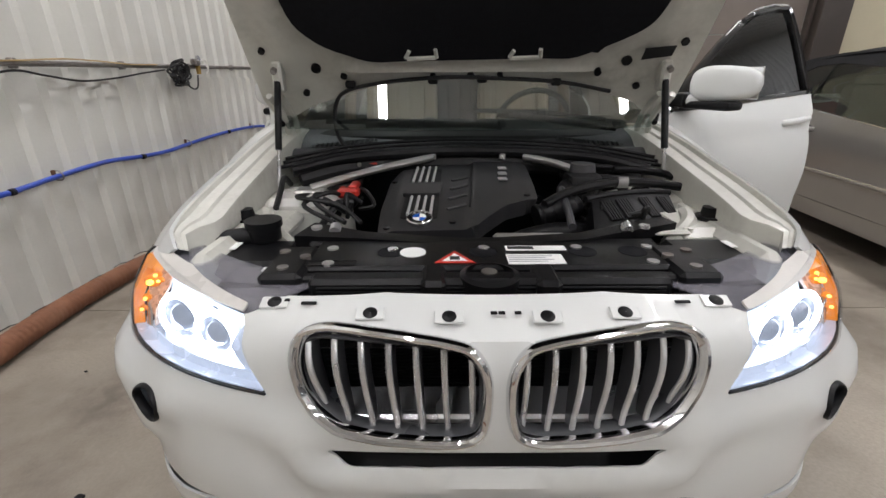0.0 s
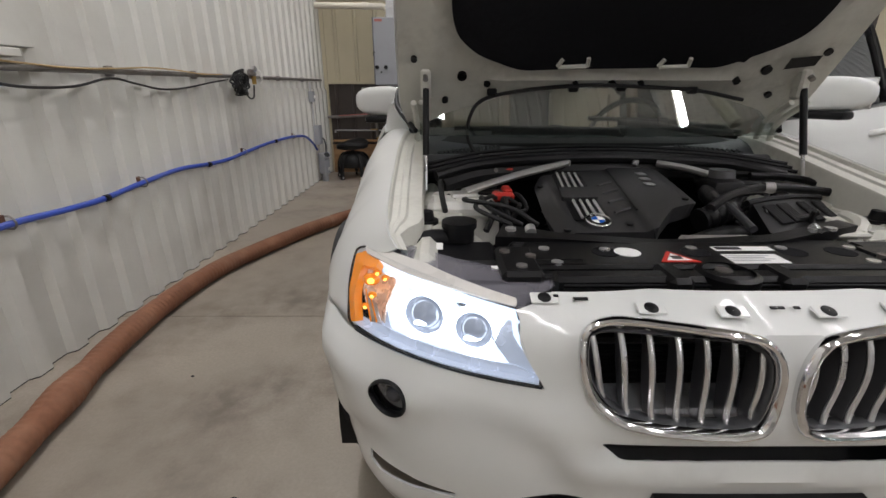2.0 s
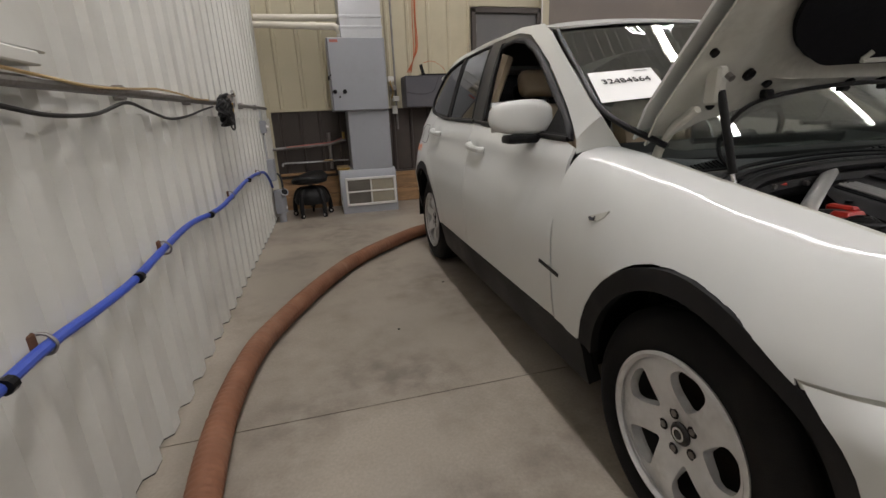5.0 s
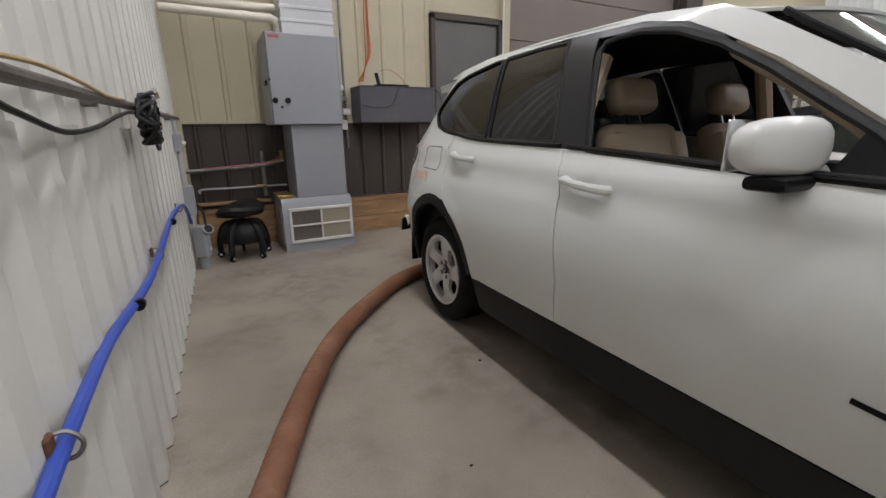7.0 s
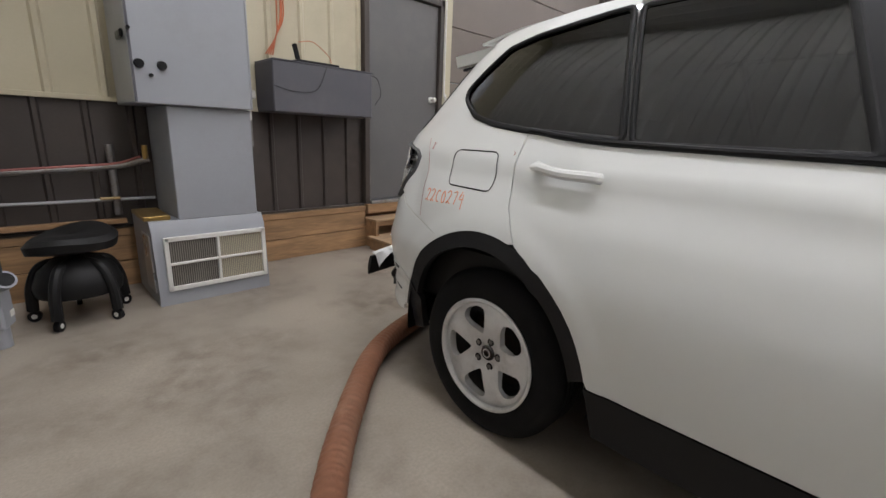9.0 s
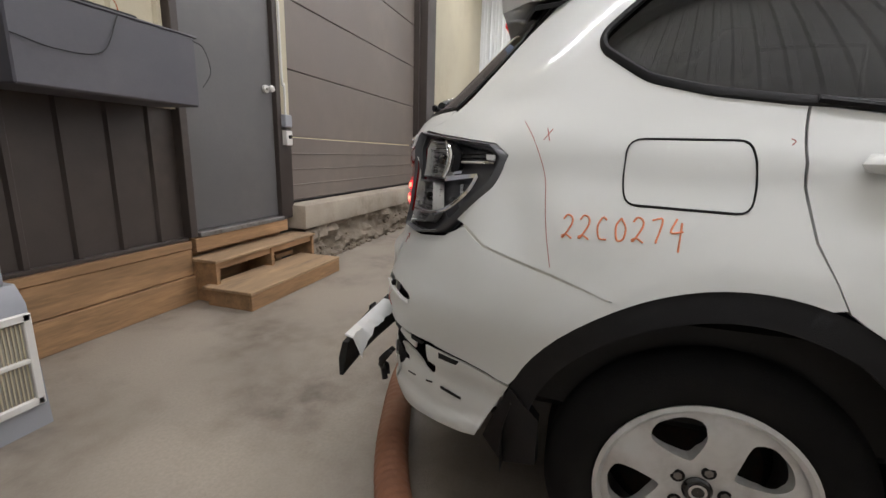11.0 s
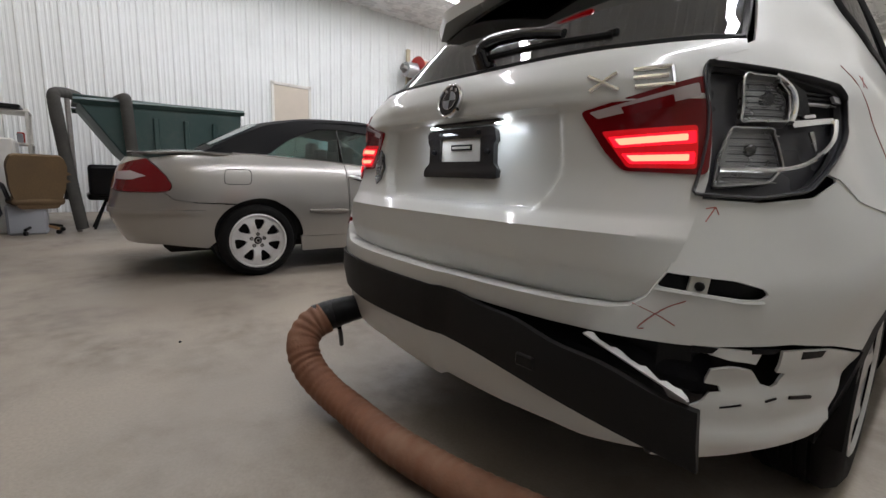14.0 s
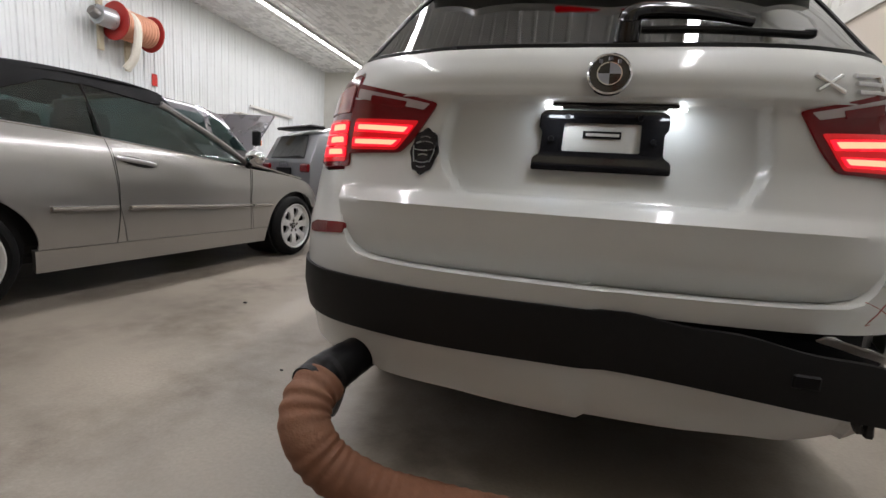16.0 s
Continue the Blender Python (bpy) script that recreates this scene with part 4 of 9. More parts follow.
# radiator behind the kidney grilles
part("radiator", one(box, (0, -0.55, 0.68), (0.74, 0.05, 0.40), 0.01), BLACKPL, suv)
bm = bmesh.new()
for k in range(44):
    box(bm, (0, -0.58, 0.50 + k * 0.0085), (0.70, 0.006, 0.003))
tagged(part("radiator_core", bm, TRIM, suv), kind="stuff")
part("radiator_lip", one(box, (0, -0.68, 0.664), (0.66, 0.09, 0.02), 0.006), SATIN, suv)
# kidney grilles
for sg in (1, -1):
    g = tagged(new("kidney_grille"), "")
    g.parent = suv
    poly = GRL if sg > 0 else flips(GRL)
    part("surround", frame_ring(resample(poly, 0.012), SUV.at(0.002), 0.0095, 0.016, centre=(0, 0, .6), seg=12), CHROME, g, "polished chrome grille surround")
    inner = [(along(.185 + (x - .185) * .945, z), .760 + (z - .760) * .93) for x, z in GRP]
    inner = inner if sg > 0 else flips(inner)
    part("inner_rim", frame_ring(resample(inner, 0.015), SUV.at(-0.018), 0.005, 0.020, centre=(0, 0, .6), seg=8), LAMPRIM, g)
    for k in range(7):
        x0 = .047 + .0475 * k
        zt = pw([(.03, .836), (.09, .846), (.17, .852), (.25, .856), (.30, .855), (.335, .842)], x0)
        zb = pw([(.03, .672), (.13, .666), (.20, .671), (.26, .680), (.30, .705), (.335, .760)], x0 * .925)
        xt, xb = -x0 * sg, -x0 * .925 * sg
        edge, blade = [], []
        for j in range(13):
            t = j / 12
            z = zt + (zb - zt) * t
            p = SUV.raw(along(x0 * (1 - .075 * t), z), z)
            p.x = xt + (xb - xt) * t ** 1.6
            o = -.016 + .012 * math.sin(math.pi * min(t * 1.15, 1))
            edge.append(p + Vector((0, -o, 0)))
            blade.append(p + Vector((.006 * sg * (1 - t), .050, 0)))
        bm = bmesh.new()
        rows = [[bm.verts.new(q) for q in (a + Vector((-.0042, .004, 0)), a + Vector((.0042, .004, 0)), b + Vector((.003, 0, 0)), b + Vector((-.003, 0, 0)))] for a, b in zip(edge, blade)]
        for a, b in zip(rows, rows[1:]):
            for i in range(4):
                bm.faces.new((a[i], a[(i + 1) % 4], b[(i + 1) % 4], b[i]))
        bm.faces.new(rows[0])
        bm.faces.new(rows[-1])
        bmesh.ops.recalc_face_normals(bm, faces=bm.faces[:])
        sl = part("slat", bm, SLATDARK, g, "grille slat with a silver front edge, its blade coloured for dark reflections")
        part("slat_edge", one(tube, edge, .0058, 8, 2, flat=.8), SATIN, sl, "satin silver slat edge")
# slots, holes and embossed pads along the nose ledge
for s in (.457, .269, .116, -.116, -.269, -.457):
    p, n = SUV.P(s, .870), Vector((0, -.35, .94))
    q = Matrix.Translation(p) @ n.to_track_quat("Z", "Y").to_matrix().to_4x4()
    pad = part("clip_pad", one(box, (0, 0, 0.001), (0.052, 0.028, 0.004), 0.0018, q), WHITE, suv)
    bm = bmesh.new()
    lathe(bm, [(.0005, .0042), (.011, .0042), (.013, .0030)], q @ Matrix.Rotation(radians(-90), 4, "Y"), 18)
    part("clip_hole", bm, BLACKPL, pad, "dark clip hole")
for s, w in ((.391, .028), (.435, .010), (-.391, .028), (-.013, .012), (-.054, .012), (.013, .012)):
    p, n = SUV.P(s, .873), Vector((0, -.35, .94))
    part("ledge_slot", one(box, (0, 0, 0.001), (w, 0.007, 0.003), 0.001, Matrix.Translation(p) @ n.to_track_quat("Z", "Y").to_matrix().to_4x4()), BLACKPL, suv)

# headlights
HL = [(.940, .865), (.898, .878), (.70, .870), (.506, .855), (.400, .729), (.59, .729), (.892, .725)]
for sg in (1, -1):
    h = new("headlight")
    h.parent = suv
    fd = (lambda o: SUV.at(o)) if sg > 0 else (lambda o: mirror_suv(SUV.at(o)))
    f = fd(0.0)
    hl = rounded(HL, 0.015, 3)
    # these bowls and walls glow by their own material, in place of lamp light
    part("housing", sheet(hl, fd(-0.075), (), 0.05, 0.004, CARC), LAMPLILAC, h, "silver lamp bowl with the lamp glow put into its material")
    part("reflector", sheet(rounded([(.86, .874), (.70, .869), (.51, .853), (.445, .785), (.425, .742), (.80, .738)], .012, 4), fd(-0.055), (), 0.05, 0.004, CARC), REFLGLOW, h, "reflector with the lamp glow put into its material")
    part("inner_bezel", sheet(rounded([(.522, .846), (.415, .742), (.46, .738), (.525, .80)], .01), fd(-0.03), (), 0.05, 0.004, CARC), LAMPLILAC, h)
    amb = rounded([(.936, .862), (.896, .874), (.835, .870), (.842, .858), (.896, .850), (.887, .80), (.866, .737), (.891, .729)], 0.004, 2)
    part("turn_signal", sheet(amb, fd(0.0), (), 0.02, 0.02, CARC), AMBER, h, "lit amber turn signal")
    part("signal_bowl", sheet(rounded([(.905, .858), (.80, .864), (.785, .756), (.868, .744), (.890, .80)], .010, 3), lambda s, z, fd=fd: fd(-.020 - .022 * math.sin(min(max((.90 - s) / .12, 0), 1) * math.pi) - .003 * abs(((s * 60 + z * 25) % 1) - .5))(s, z), (), 0.012, 0.003, CARC), AMBERMID, h, "ribbed silver reflector with the signal glow put into its colour")
    # beads stand for bulbs and hot spots, amber shapes for the glow around them
    for bs, bz, br in ((.858, .832, .0085), (.846, .848, .0045), (.832, .808, .0045), (.850, .775, .004), (.815, .845, .004)):
        p = fd(-.012)(bs, bz)
        part("bulb", one(ball, p, (br, br, br * .8), 10), AMBERLIT, h, "glowing amber bead for bulbs and hot spots")
        part("bulb_ring", one(ball, p + Vector((0, .010, 0)), (br * 2.4, br * .9, br * 1.9), 12), AMBER, h)
    for k in range(6):
        a_, b_ = (.876 - .010 * k, .815 - .004 * k), (.835 - .008 * k, .745 + .002 * k)
        part("reflector_rib", one(tube, [fd(-.022)(*a_), fd(-.026)((a_[0] + b_[0]) / 2 + .006, (a_[1] + b_[1]) / 2), fd(-.022)(*b_)], .0022, 6, 4), LAMPSILV if k % 3 else AMBER, h)
    for cs, cz, r in ((.692, .822, .054), (.572, .818, .049)):
        p, nn = fd(-0.040)(cs, cz), Vector((-.35 * sg, -1, 0.08)).normalized()
        m = Matrix.Translation(p) @ nn.to_track_quat("X", "Z").to_matrix().to_4x4()
        part("halo_ring", one(lathe, [(r, 0.0), (r + .003, .010), (r - .003, .018), (r - .010, .012), (r - .009, 0.0)], m, 32), XENON, h, "glowing white halo ring")
        part("shroud", one(lathe, [(r - .009, -.02), (r - .011, .010), (r - .020, -.004)], m, 28), LAMPLILAC, h)
        part("projector", one(lathe, [(r - .019, -.012), (r - .022, .006), (r - .032, .016), (.0005, .020)], m, 24), LAMPBOWL, h, "round projector lens")
        part("lens_glow", one(ball, m @ Vector((.012, 0, -.016)), (r * .40, .008, r * .12), 12), XENON, h)
    part("glow_strip", sheet(rounded([(.75, .760), (.58, .758), (.46, .745), (.75, .742)], .006), fd(-0.035), (), 0.04, 0.01, CARC), REFLGLOW, h)
    part("lower_reflector", sheet(rounded([(.78, .752), (.46, .752), (.418, .738), (.404, .732), (.59, .732), (.886, .728), (.90, .738)], .004), fd(-0.024), (), 0.04, 0.004, CARC), LAMPLILAC, h, "pale lower lamp edge with the glow put into its material")
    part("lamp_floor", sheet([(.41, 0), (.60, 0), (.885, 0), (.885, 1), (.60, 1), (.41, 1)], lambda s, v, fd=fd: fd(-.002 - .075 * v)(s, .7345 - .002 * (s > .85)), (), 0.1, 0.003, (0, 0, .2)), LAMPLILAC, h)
    part("lamp_roof", sheet([(.51, 0), (.70, 0), (.86, 0), (.86, 1), (.70, 1), (.51, 1)], lambda s, v, fd=fd: fd(-.002 - .075 * v)(s, pw([(.50, .852), (.70, .866), (.87, .874)], s)), (), 0.06, 0.003, (0, 0, 1.5)), REFLGLOW, h)
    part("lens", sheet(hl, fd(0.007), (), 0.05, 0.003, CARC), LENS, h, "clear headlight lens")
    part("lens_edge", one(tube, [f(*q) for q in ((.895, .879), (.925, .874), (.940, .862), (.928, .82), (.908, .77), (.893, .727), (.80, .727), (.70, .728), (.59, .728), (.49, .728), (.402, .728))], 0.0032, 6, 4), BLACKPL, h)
    # clear upper cover that reaches back under the hood line

    def cover(u, v, sg=sg):
        s = .90 - .40 * u
        e = SUV.P(s, .876 - .020 * u)
        q = e + Vector((0.07 + .05 * u, .075 + .05 * u, .004 + .010 * math.sin(math.pi * v))) * v
        return Vector((q.x * sg, q.y, q.z))
    part("upper_cover", sheet([(0, 0), (1, 0), (1, .95), (.75, 1), (.15, .85), (0, .5)], cover, (), 0.12, 0.003, (0, 0, 0)), HAZY, h, "scuffed clear lamp cover")
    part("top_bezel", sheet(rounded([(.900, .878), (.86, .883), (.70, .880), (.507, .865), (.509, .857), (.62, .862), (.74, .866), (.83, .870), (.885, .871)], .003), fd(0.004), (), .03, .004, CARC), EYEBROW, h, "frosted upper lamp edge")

both("lamp_corner_backing", [(.925, .872), (.966, .882), (.958, .83), (.940, .785), (.908, .728), (.884, .722), (.912, .80)], WHITE, SUV.at(-.013), step=.02, thick=.004)
both("bumper_seam_backing", [(.888, .742), (1.0, .742), (1.135, .728), (1.128, .700), (1.0, .708), (.888, .706)], UNDERWHITE, SUV.at(-.008), step=.03, thick=.004)
# fog lamps
for sg in (1, -1):
    fg = new("fog_lamp")
    fg.parent = suv
    fd = (lambda o: (lambda s, z: bumper_map(s, z) + SUV.normal(s, z) * o)) if sg > 0 else (lambda o: mirror_suv(lambda s, z: bumper_map(s, z) + SUV.normal(s, z) * o))
    part("bowl", sheet(FOG, fd(-0.025), (), 0.03, 0.01, CARC), FOGBOWL, fg, "silver lamp bowl")
    part("reflector", sheet([(.703 + (s - .703) * .6, .636 + (z - .628) * .5) for s, z in FOG], fd(-0.020), (), 0.03, 0.004, CARC), LAMPSILV, fg)
    part("bezel", frame_ring(resample(FOG, 0.02), fd(-0.002), 0.004, 0.010, centre=CARC), BLACKPL, fg)
    p = fd(-0.02)(.703, .628)
    part("bulb_shield", one(ball, p, (.02, .02, .018), 12), LAMPGREY, fg)
    part("lens", sheet([(.703 + (s - .703) * .93, .628 + (z - .628) * .93) for s, z in FOG], fd(-0.008), (), 0.03, 0.003, CARC), LENS, fg, "clear fog lamp lens")

# arch trims and sills
for cx, cz, a, b, d0, d1 in ((SUV_SF, .35, .425, .475, 10, 184), (A(RW_Y), .355, .465, .505, 6, 168)):
    outer, inner_ = arc_pts(cx, cz, a, b, d0, d1, 30), arc_pts(cx, cz, a - .062, b - .062, d0 - 2, d1 + 2, 30)
    both("arch_trim", outer + inner_[::-1], TRIM, SUV.at(-0.003), step=0.03, thick=0.03, label="matt dark grey wheel arch trim")
both("sill_trim", [(A(.415), .43), (A(2.36), .43), (A(2.33), .25), (A(.40), .25)], TRIM, SUV.at(-0.004), step=0.06, thick=0.05, label="matt black lower sill")
# rear end of the trim behind the rear wheel
both("rear_arch_flap", [(4.655, .55), (4.74, .37), (4.70, .30), (4.60, .33), (4.585, .47)], TRIM, SUV.at(0.002), step=0.04, thick=0.03)

# doors
BELT = [(.60, 1.098), (1.0, 1.112), (1.36, 1.135), (1.72, 1.158), (2.05, 1.166), (2.42, 1.178), (2.62, 1.196), (2.74, 1.212)]


def belt(y):
    return pw(BELT, y)


fdoor_poly = [(A(.605), .44), (A(.61), .8), (A(.595), 1.0), (A(.60), 1.085)] + [(A(y), belt(y)) for y in (.66, .9, 1.2, 1.5, 1.765)] + [(A(1.70), .98), (A(1.655), .63), (A(1.668), .44)]
rdoor_poly = [(A(1.674), .44), (A(1.661), .63), (A(1.706), .98)] + [(A(y), belt(y)) for y in (1.772, 2.05, 2.4, 2.6, 2.735)] + [(A(2.735), 1.06), (A(2.715), .96), (A(2.655), .84)] + [p for p in arc_pts(A(RW_Y), .355, .465, .505, 100, 168, 10) if p[1] > .45 and p[0] < A(2.655)] + [(A(2.345), .44)]
# black door seams show between the panels
part("seam_backing", sheet([(A(.40), .30), (A(.5), 1.06), (A(2.7), 1.17), (A(2.7), .87), (A(2.40), .70), (A(2.3), .30)], SUV.at(-0.03), (), 0.09, 0.01, CARC), BLACKPL, suv)


def door_kit(parent, poly, mapf, hy, hz, cap):
    part("skin", sheet(poly, mapf, (), 0.028, 0.012, CARC), WHITE, parent)
    hd = part("handle", one(tube, [mapf(A(hy - .115), hz - .010) * 1.0, mapf(A(hy - .09), hz - .006) + off_x(mapf, hy, .030), mapf(A(hy), hz) + off_x(mapf, hy, .036), mapf(A(hy + .08), hz + .006) + off_x(mapf, hy, .030), mapf(A(hy + .115), hz + .010)], 0.017, 10, 8, flat=1.0), WHITE, parent)
    part("lock_cap", one(ball, mapf(A(hy + .10), hz + .008) + off_x(mapf, hy, .018), (.022, .034, .017), 12), WHITE, parent)


def off_x(mapf, y, d):
    return Vector((math.copysign(d, mapf(A(y), 1.0).x), 0, 0))


SP = SUV.at(0.0)
fdl = new("front_door")
fdl.parent = suv
fdl["label"] = "closed white front door with lowered glass"
door_kit(fdl, fdoor_poly, SP, 1.575, 1.036, True)
part("glass_divider", sheet([(A(2.364), 1.188), (A(2.463), 1.612), (A(2.490), 1.610), (A(2.390), 1.196)], SUV.at(.001), (), .05, .012, CARC), GLOSSBLK, suv, "gloss black pillar between the side windows")
rdl = new("rear_door")
rdl.parent = suv
door_kit(rdl, rdoor_poly, SP, 2.525, 1.092, True)
rdr = new("rear_door")
rdr.parent = suv
door_kit(rdr, rdoor_poly, mirror_suv(SP), 2.525, 1.092, True)
# the right front door stands open
fdr = new("front_door")
fdr.parent = suv
fdr["label"] = "white front door standing wide open"
HX, HY = 0.90, 0.62
swing = Matrix.Translation((HX, HY, 0)) @ Matrix.Rotation(radians(-64), 4, "Z") @ Matrix.Translation((-HX, -HY, 0))


def open_map(off=0.0):
    g = mirror_suv(SUV.at(off))
    return lambda s, z: swing @ g(s, z)


bm = sheet(fdoor_poly, open_map(), (), 0.05, 0.012, (0, 0, 0.7))
part("skin", bm, WHITE, fdr)
part("inner_card", sheet([(s + (.03 if s < A(1) else -.03), z + .02 if z < .6 else z - .015) for s, z in fdoor_poly], open_map(-.11), (), 0.08, 0.02, (0, 0, .7)), DARKIN, fdr)
om = open_map()
nx = (om(A(1.2), .9) - open_map(-.1)(A(1.2), .9)).normalized()
part("handle", one(tube, [om(A(1.46), 1.026), om(A(1.49), 1.03) + nx * .03, om(A(1.575), 1.036) + nx * .036, om(A(1.655), 1.042) + nx * .03, om(A(1.69), 1.046)], 0.017, 10), WHITE, fdr)
WINF = [(A(.66), 1.115), (A(.80), 1.225), (A(.93), 1.305), (A(1.08), 1.40), (A(1.25), 1.492), (A(1.42), 1.558), (A(1.58), 1.586), (A(1.70), 1.590), (A(1.74), 1.17), (A(1.36), 1.146), (A(1.0), 1.122)]
part("window_frame", frame_ring(resample(WINF, 0.04), open_map(), 0.024, 0.016, centre=(0, 0, .8)), GLOSSBLK, fdr, "gloss black window frame")
part("chrome_line", frame_ring(resample([(A(1.20) + (s - A(1.20)) * 1.03, 1.3 + (z - 1.3) * 1.07) for s, z in WINF], .04), open_map(.004), 0.006, 0.006, centre=(0, 0, .8)), SATIN, fdr)
part("glass", sheet(WINF, open_map(-.004), (), 0.06, 0.004, (0, 0, .8)), GLASS, fdr, "dark tinted window glass")


def mirror_unit(parent, m):
    """A folding door mirror, built for the left side with its root at the window corner."""
    u = new("mirror")
    u.parent = parent
    bm = bmesh.new()
    ball(bm, (0, 0, 0), (1, 1, 1), 20)
    for v in bm.verts:
        x, y, z = v.co
        x2 = math.copysign(abs(x) ** .72, x)
        z2 = math.copysign(abs(z) ** .70, z)
        y2 = math.copysign(abs(y) ** .85, y)
        v.co = (-1.03 + .125 * x2, .74 + .055 * y2 * (1 - .35 * max(-y2, 0)) + .035 * (-x2), 1.168 + .070 * z2 * (1 + .10 * x2))
    bmesh.ops.transform(bm, matrix=m, verts=bm.verts[:])
    if m.determinant() < 0:
        bmesh.ops.reverse_faces(bm, faces=bm.faces[:])
    part("shell", bm, WHITE, u)
    bm = bmesh.new()
    box(bm, (-.97, .735, 1.082), (.26, .10, .035), .014, seg=2)
    box(bm, (-.865, .71, 1.10), (.09, .10, .06), .014, seg=2)
    bmesh.ops.transform(bm, matrix=m, verts=bm.verts[:])
    part("foot", bm, BLACKPL, u, "black mirror foot")
    bm = bmesh.new()
    tube(bm, [(-1.02, .745, 1.125), (-.955, .735, 1.112), (-.905, .715, 1.098), (-.865, .69, 1.092)], .034, 10, 5, flat=.8)
    bmesh.ops.transform(bm, matrix=m, verts=bm.verts[:])
    if m.determinant() < 0:
        bmesh.ops.reverse_faces(bm, faces=bm.faces[:])
    part("arm", bm, WHITE, u)
    bm = bmesh.new()
    box(bm, (-1.03, .815, 1.170), (.20, .008, .125), .003)
    bmesh.ops.transform(bm, matrix=m, verts=bm.verts[:])
    part("mirror_glass", bm, CHROME, u)


mirror_unit(fdl, Matrix.Translation((0.115, 0.19, 0.024)))
mirror_unit(fdr, Matrix.Translation((0, 0, .06)) @ swing @ Matrix.Diagonal((-1, 1, 1, 1)))

# body side with pillars and roof rail; windows
QG = rounded([(A(2.386), 1.198), (A(2.485), 1.608), (4.10, 1.590), (4.40, 1.562), (4.575, 1.530), (4.65, 1.46), (4.70, 1.385), (4.665, 1.345), (4.50, 1.272), (4.36, 1.243), (4.18, 1.222)], .025, 4)
ra = arc_pts(A(RW_Y), .355, .465, .505, 62, 106, 10)
side_poly = [(A(.525), 1.188), (A(.61), 1.24), (A(.82), 1.36), (A(1.04), 1.486), (A(1.16), 1.555), (A(1.3), 1.615), (A(1.6), 1.652), (A(2.2), 1.660), (A(2.8), 1.638), (4.75, 1.595), (4.96, 1.555), (5.0, 1.40), (5.0, 1.215), (5.085, 1.165), (4.786, 1.13), (4.75, 1.104), (4.80, 1.03), (4.893, .940), (4.86, .93), (4.797, .89), (4.611, .849)] + ra + [(A(2.66), .845), (A(2.72), .96), (A(2.741), 1.06), (A(2.741), 1.212), (A(2.62), 1.200), (A(2.372), 1.182), (A(2.470), 1.622), (A(2.0), 1.636), (A(1.6), 1.625), (A(1.40), 1.584), (A(1.25), 1.515), (A(1.06), 1.418), (A(.91), 1.325), (A(.76), 1.225), (A(.614), 1.110)]
FUELL = rounded([(4.490, 1.055), (4.473, 1.140), (4.245, 1.140), (4.235, 1.07), (4.245, 1.004), (4.480, 1.010)], .028, 4)
both("body_side", side_poly, WHITE, None, [QG], step=0.03)
both("quarter_glass", QG, GLASS, SUV.at(-0.004), step=0.06, thick=0.004, label="dark tinted quarter glass")
for mf in (SP, mirror_suv(SP)):
    part("glass_trim", frame_ring(resample(QG, .04), mf, .012, .008, centre=CARC), TRIM, suv)
part("fuel_flap_gap", frame_ring(resample(FUELL, .02), SUV.at(0.0005), .0028, .0015, centre=CARC, seg=6), BLACKPL, suv, "dark seam round the fuel flap")
RG = rounded([(A(1.84), 1.182), (A(1.985), 1.618), (A(2.2), 1.620), (A(2.458), 1.610), (A(2.36), 1.190), (A(2.2), 1.186)], .02, 3)
for i, (mf, dr) in enumerate(((SUV.at(-.004), rdl), (mirror_suv(SUV.at(-.004)), rdr))):
    part("glass", sheet(RG, mf, (), 0.06, 0.004, CARC), GLASS, dr, "dark tinted door glass")
    part("window_frame", frame_ring(resample(RG, .04), mf, .012, .008, centre=CARC), TRIM, dr)
    part("b_pillar", sheet([(A(1.640), 1.155), (A(1.785), 1.52), (A(1.805), 1.60), (A(1.80), 1.632), (A(1.985), 1.634), (A(1.84), 1.165)], (SUV.at(-.001) if i == 0 else mirror_suv(SUV.at(-.001))), (), 0.05, 0.03, CARC), PILLAR, suv, "dark door pillar")
    part("belt_seal", one(tube, [(SUV.at(.004) if i == 0 else mirror_suv(SUV.at(.004)))(A(y), belt(y) + .010) for y in (1.79, 2.0, 2.2, 2.45, 2.6, 2.73)], .010, 8, 4), BLACKPL, dr)
WINL = WINF[:6] + [(A(1.58), 1.588), (A(1.68), 1.586), (A(1.745), 1.574), (A(1.765), 1.54), (A(1.72), 1.39), (A(1.635), 1.160)] + WINF[-2:]
part("frame_top", sheet([(A(1.25), 1.500), (A(1.42), 1.566), (A(1.58), 1.598), (A(1.70), 1.598), (A(1.802), 1.60), (A(1.802), 1.638), (A(1.6), 1.627), (A(1.40), 1.586), (A(1.25), 1.522)], SUV.at(-.002), (), .04, .02, CARC), PILLAR, fdl)
part("window_frame", frame_ring(resample(WINL, .04), SUV.at(-.004), .017, .012, centre=CARC), TRIM, fdl, "matt black window frame, glass lowered")
part("belt_seal", one(tube, [SUV.at(.004)(A(y), belt(y) + .010) for y in (.66, .9, 1.2, 1.5, 1.74)], .010, 8, 4), BLACKPL, fdl)
part("sail_panel", sheet([(A(.64), 1.112), (A(.82), 1.225), (A(.86), 1.125)], SUV.at(.002), (), 0.05, 0.01, CARC), BLACKPL, fdl)

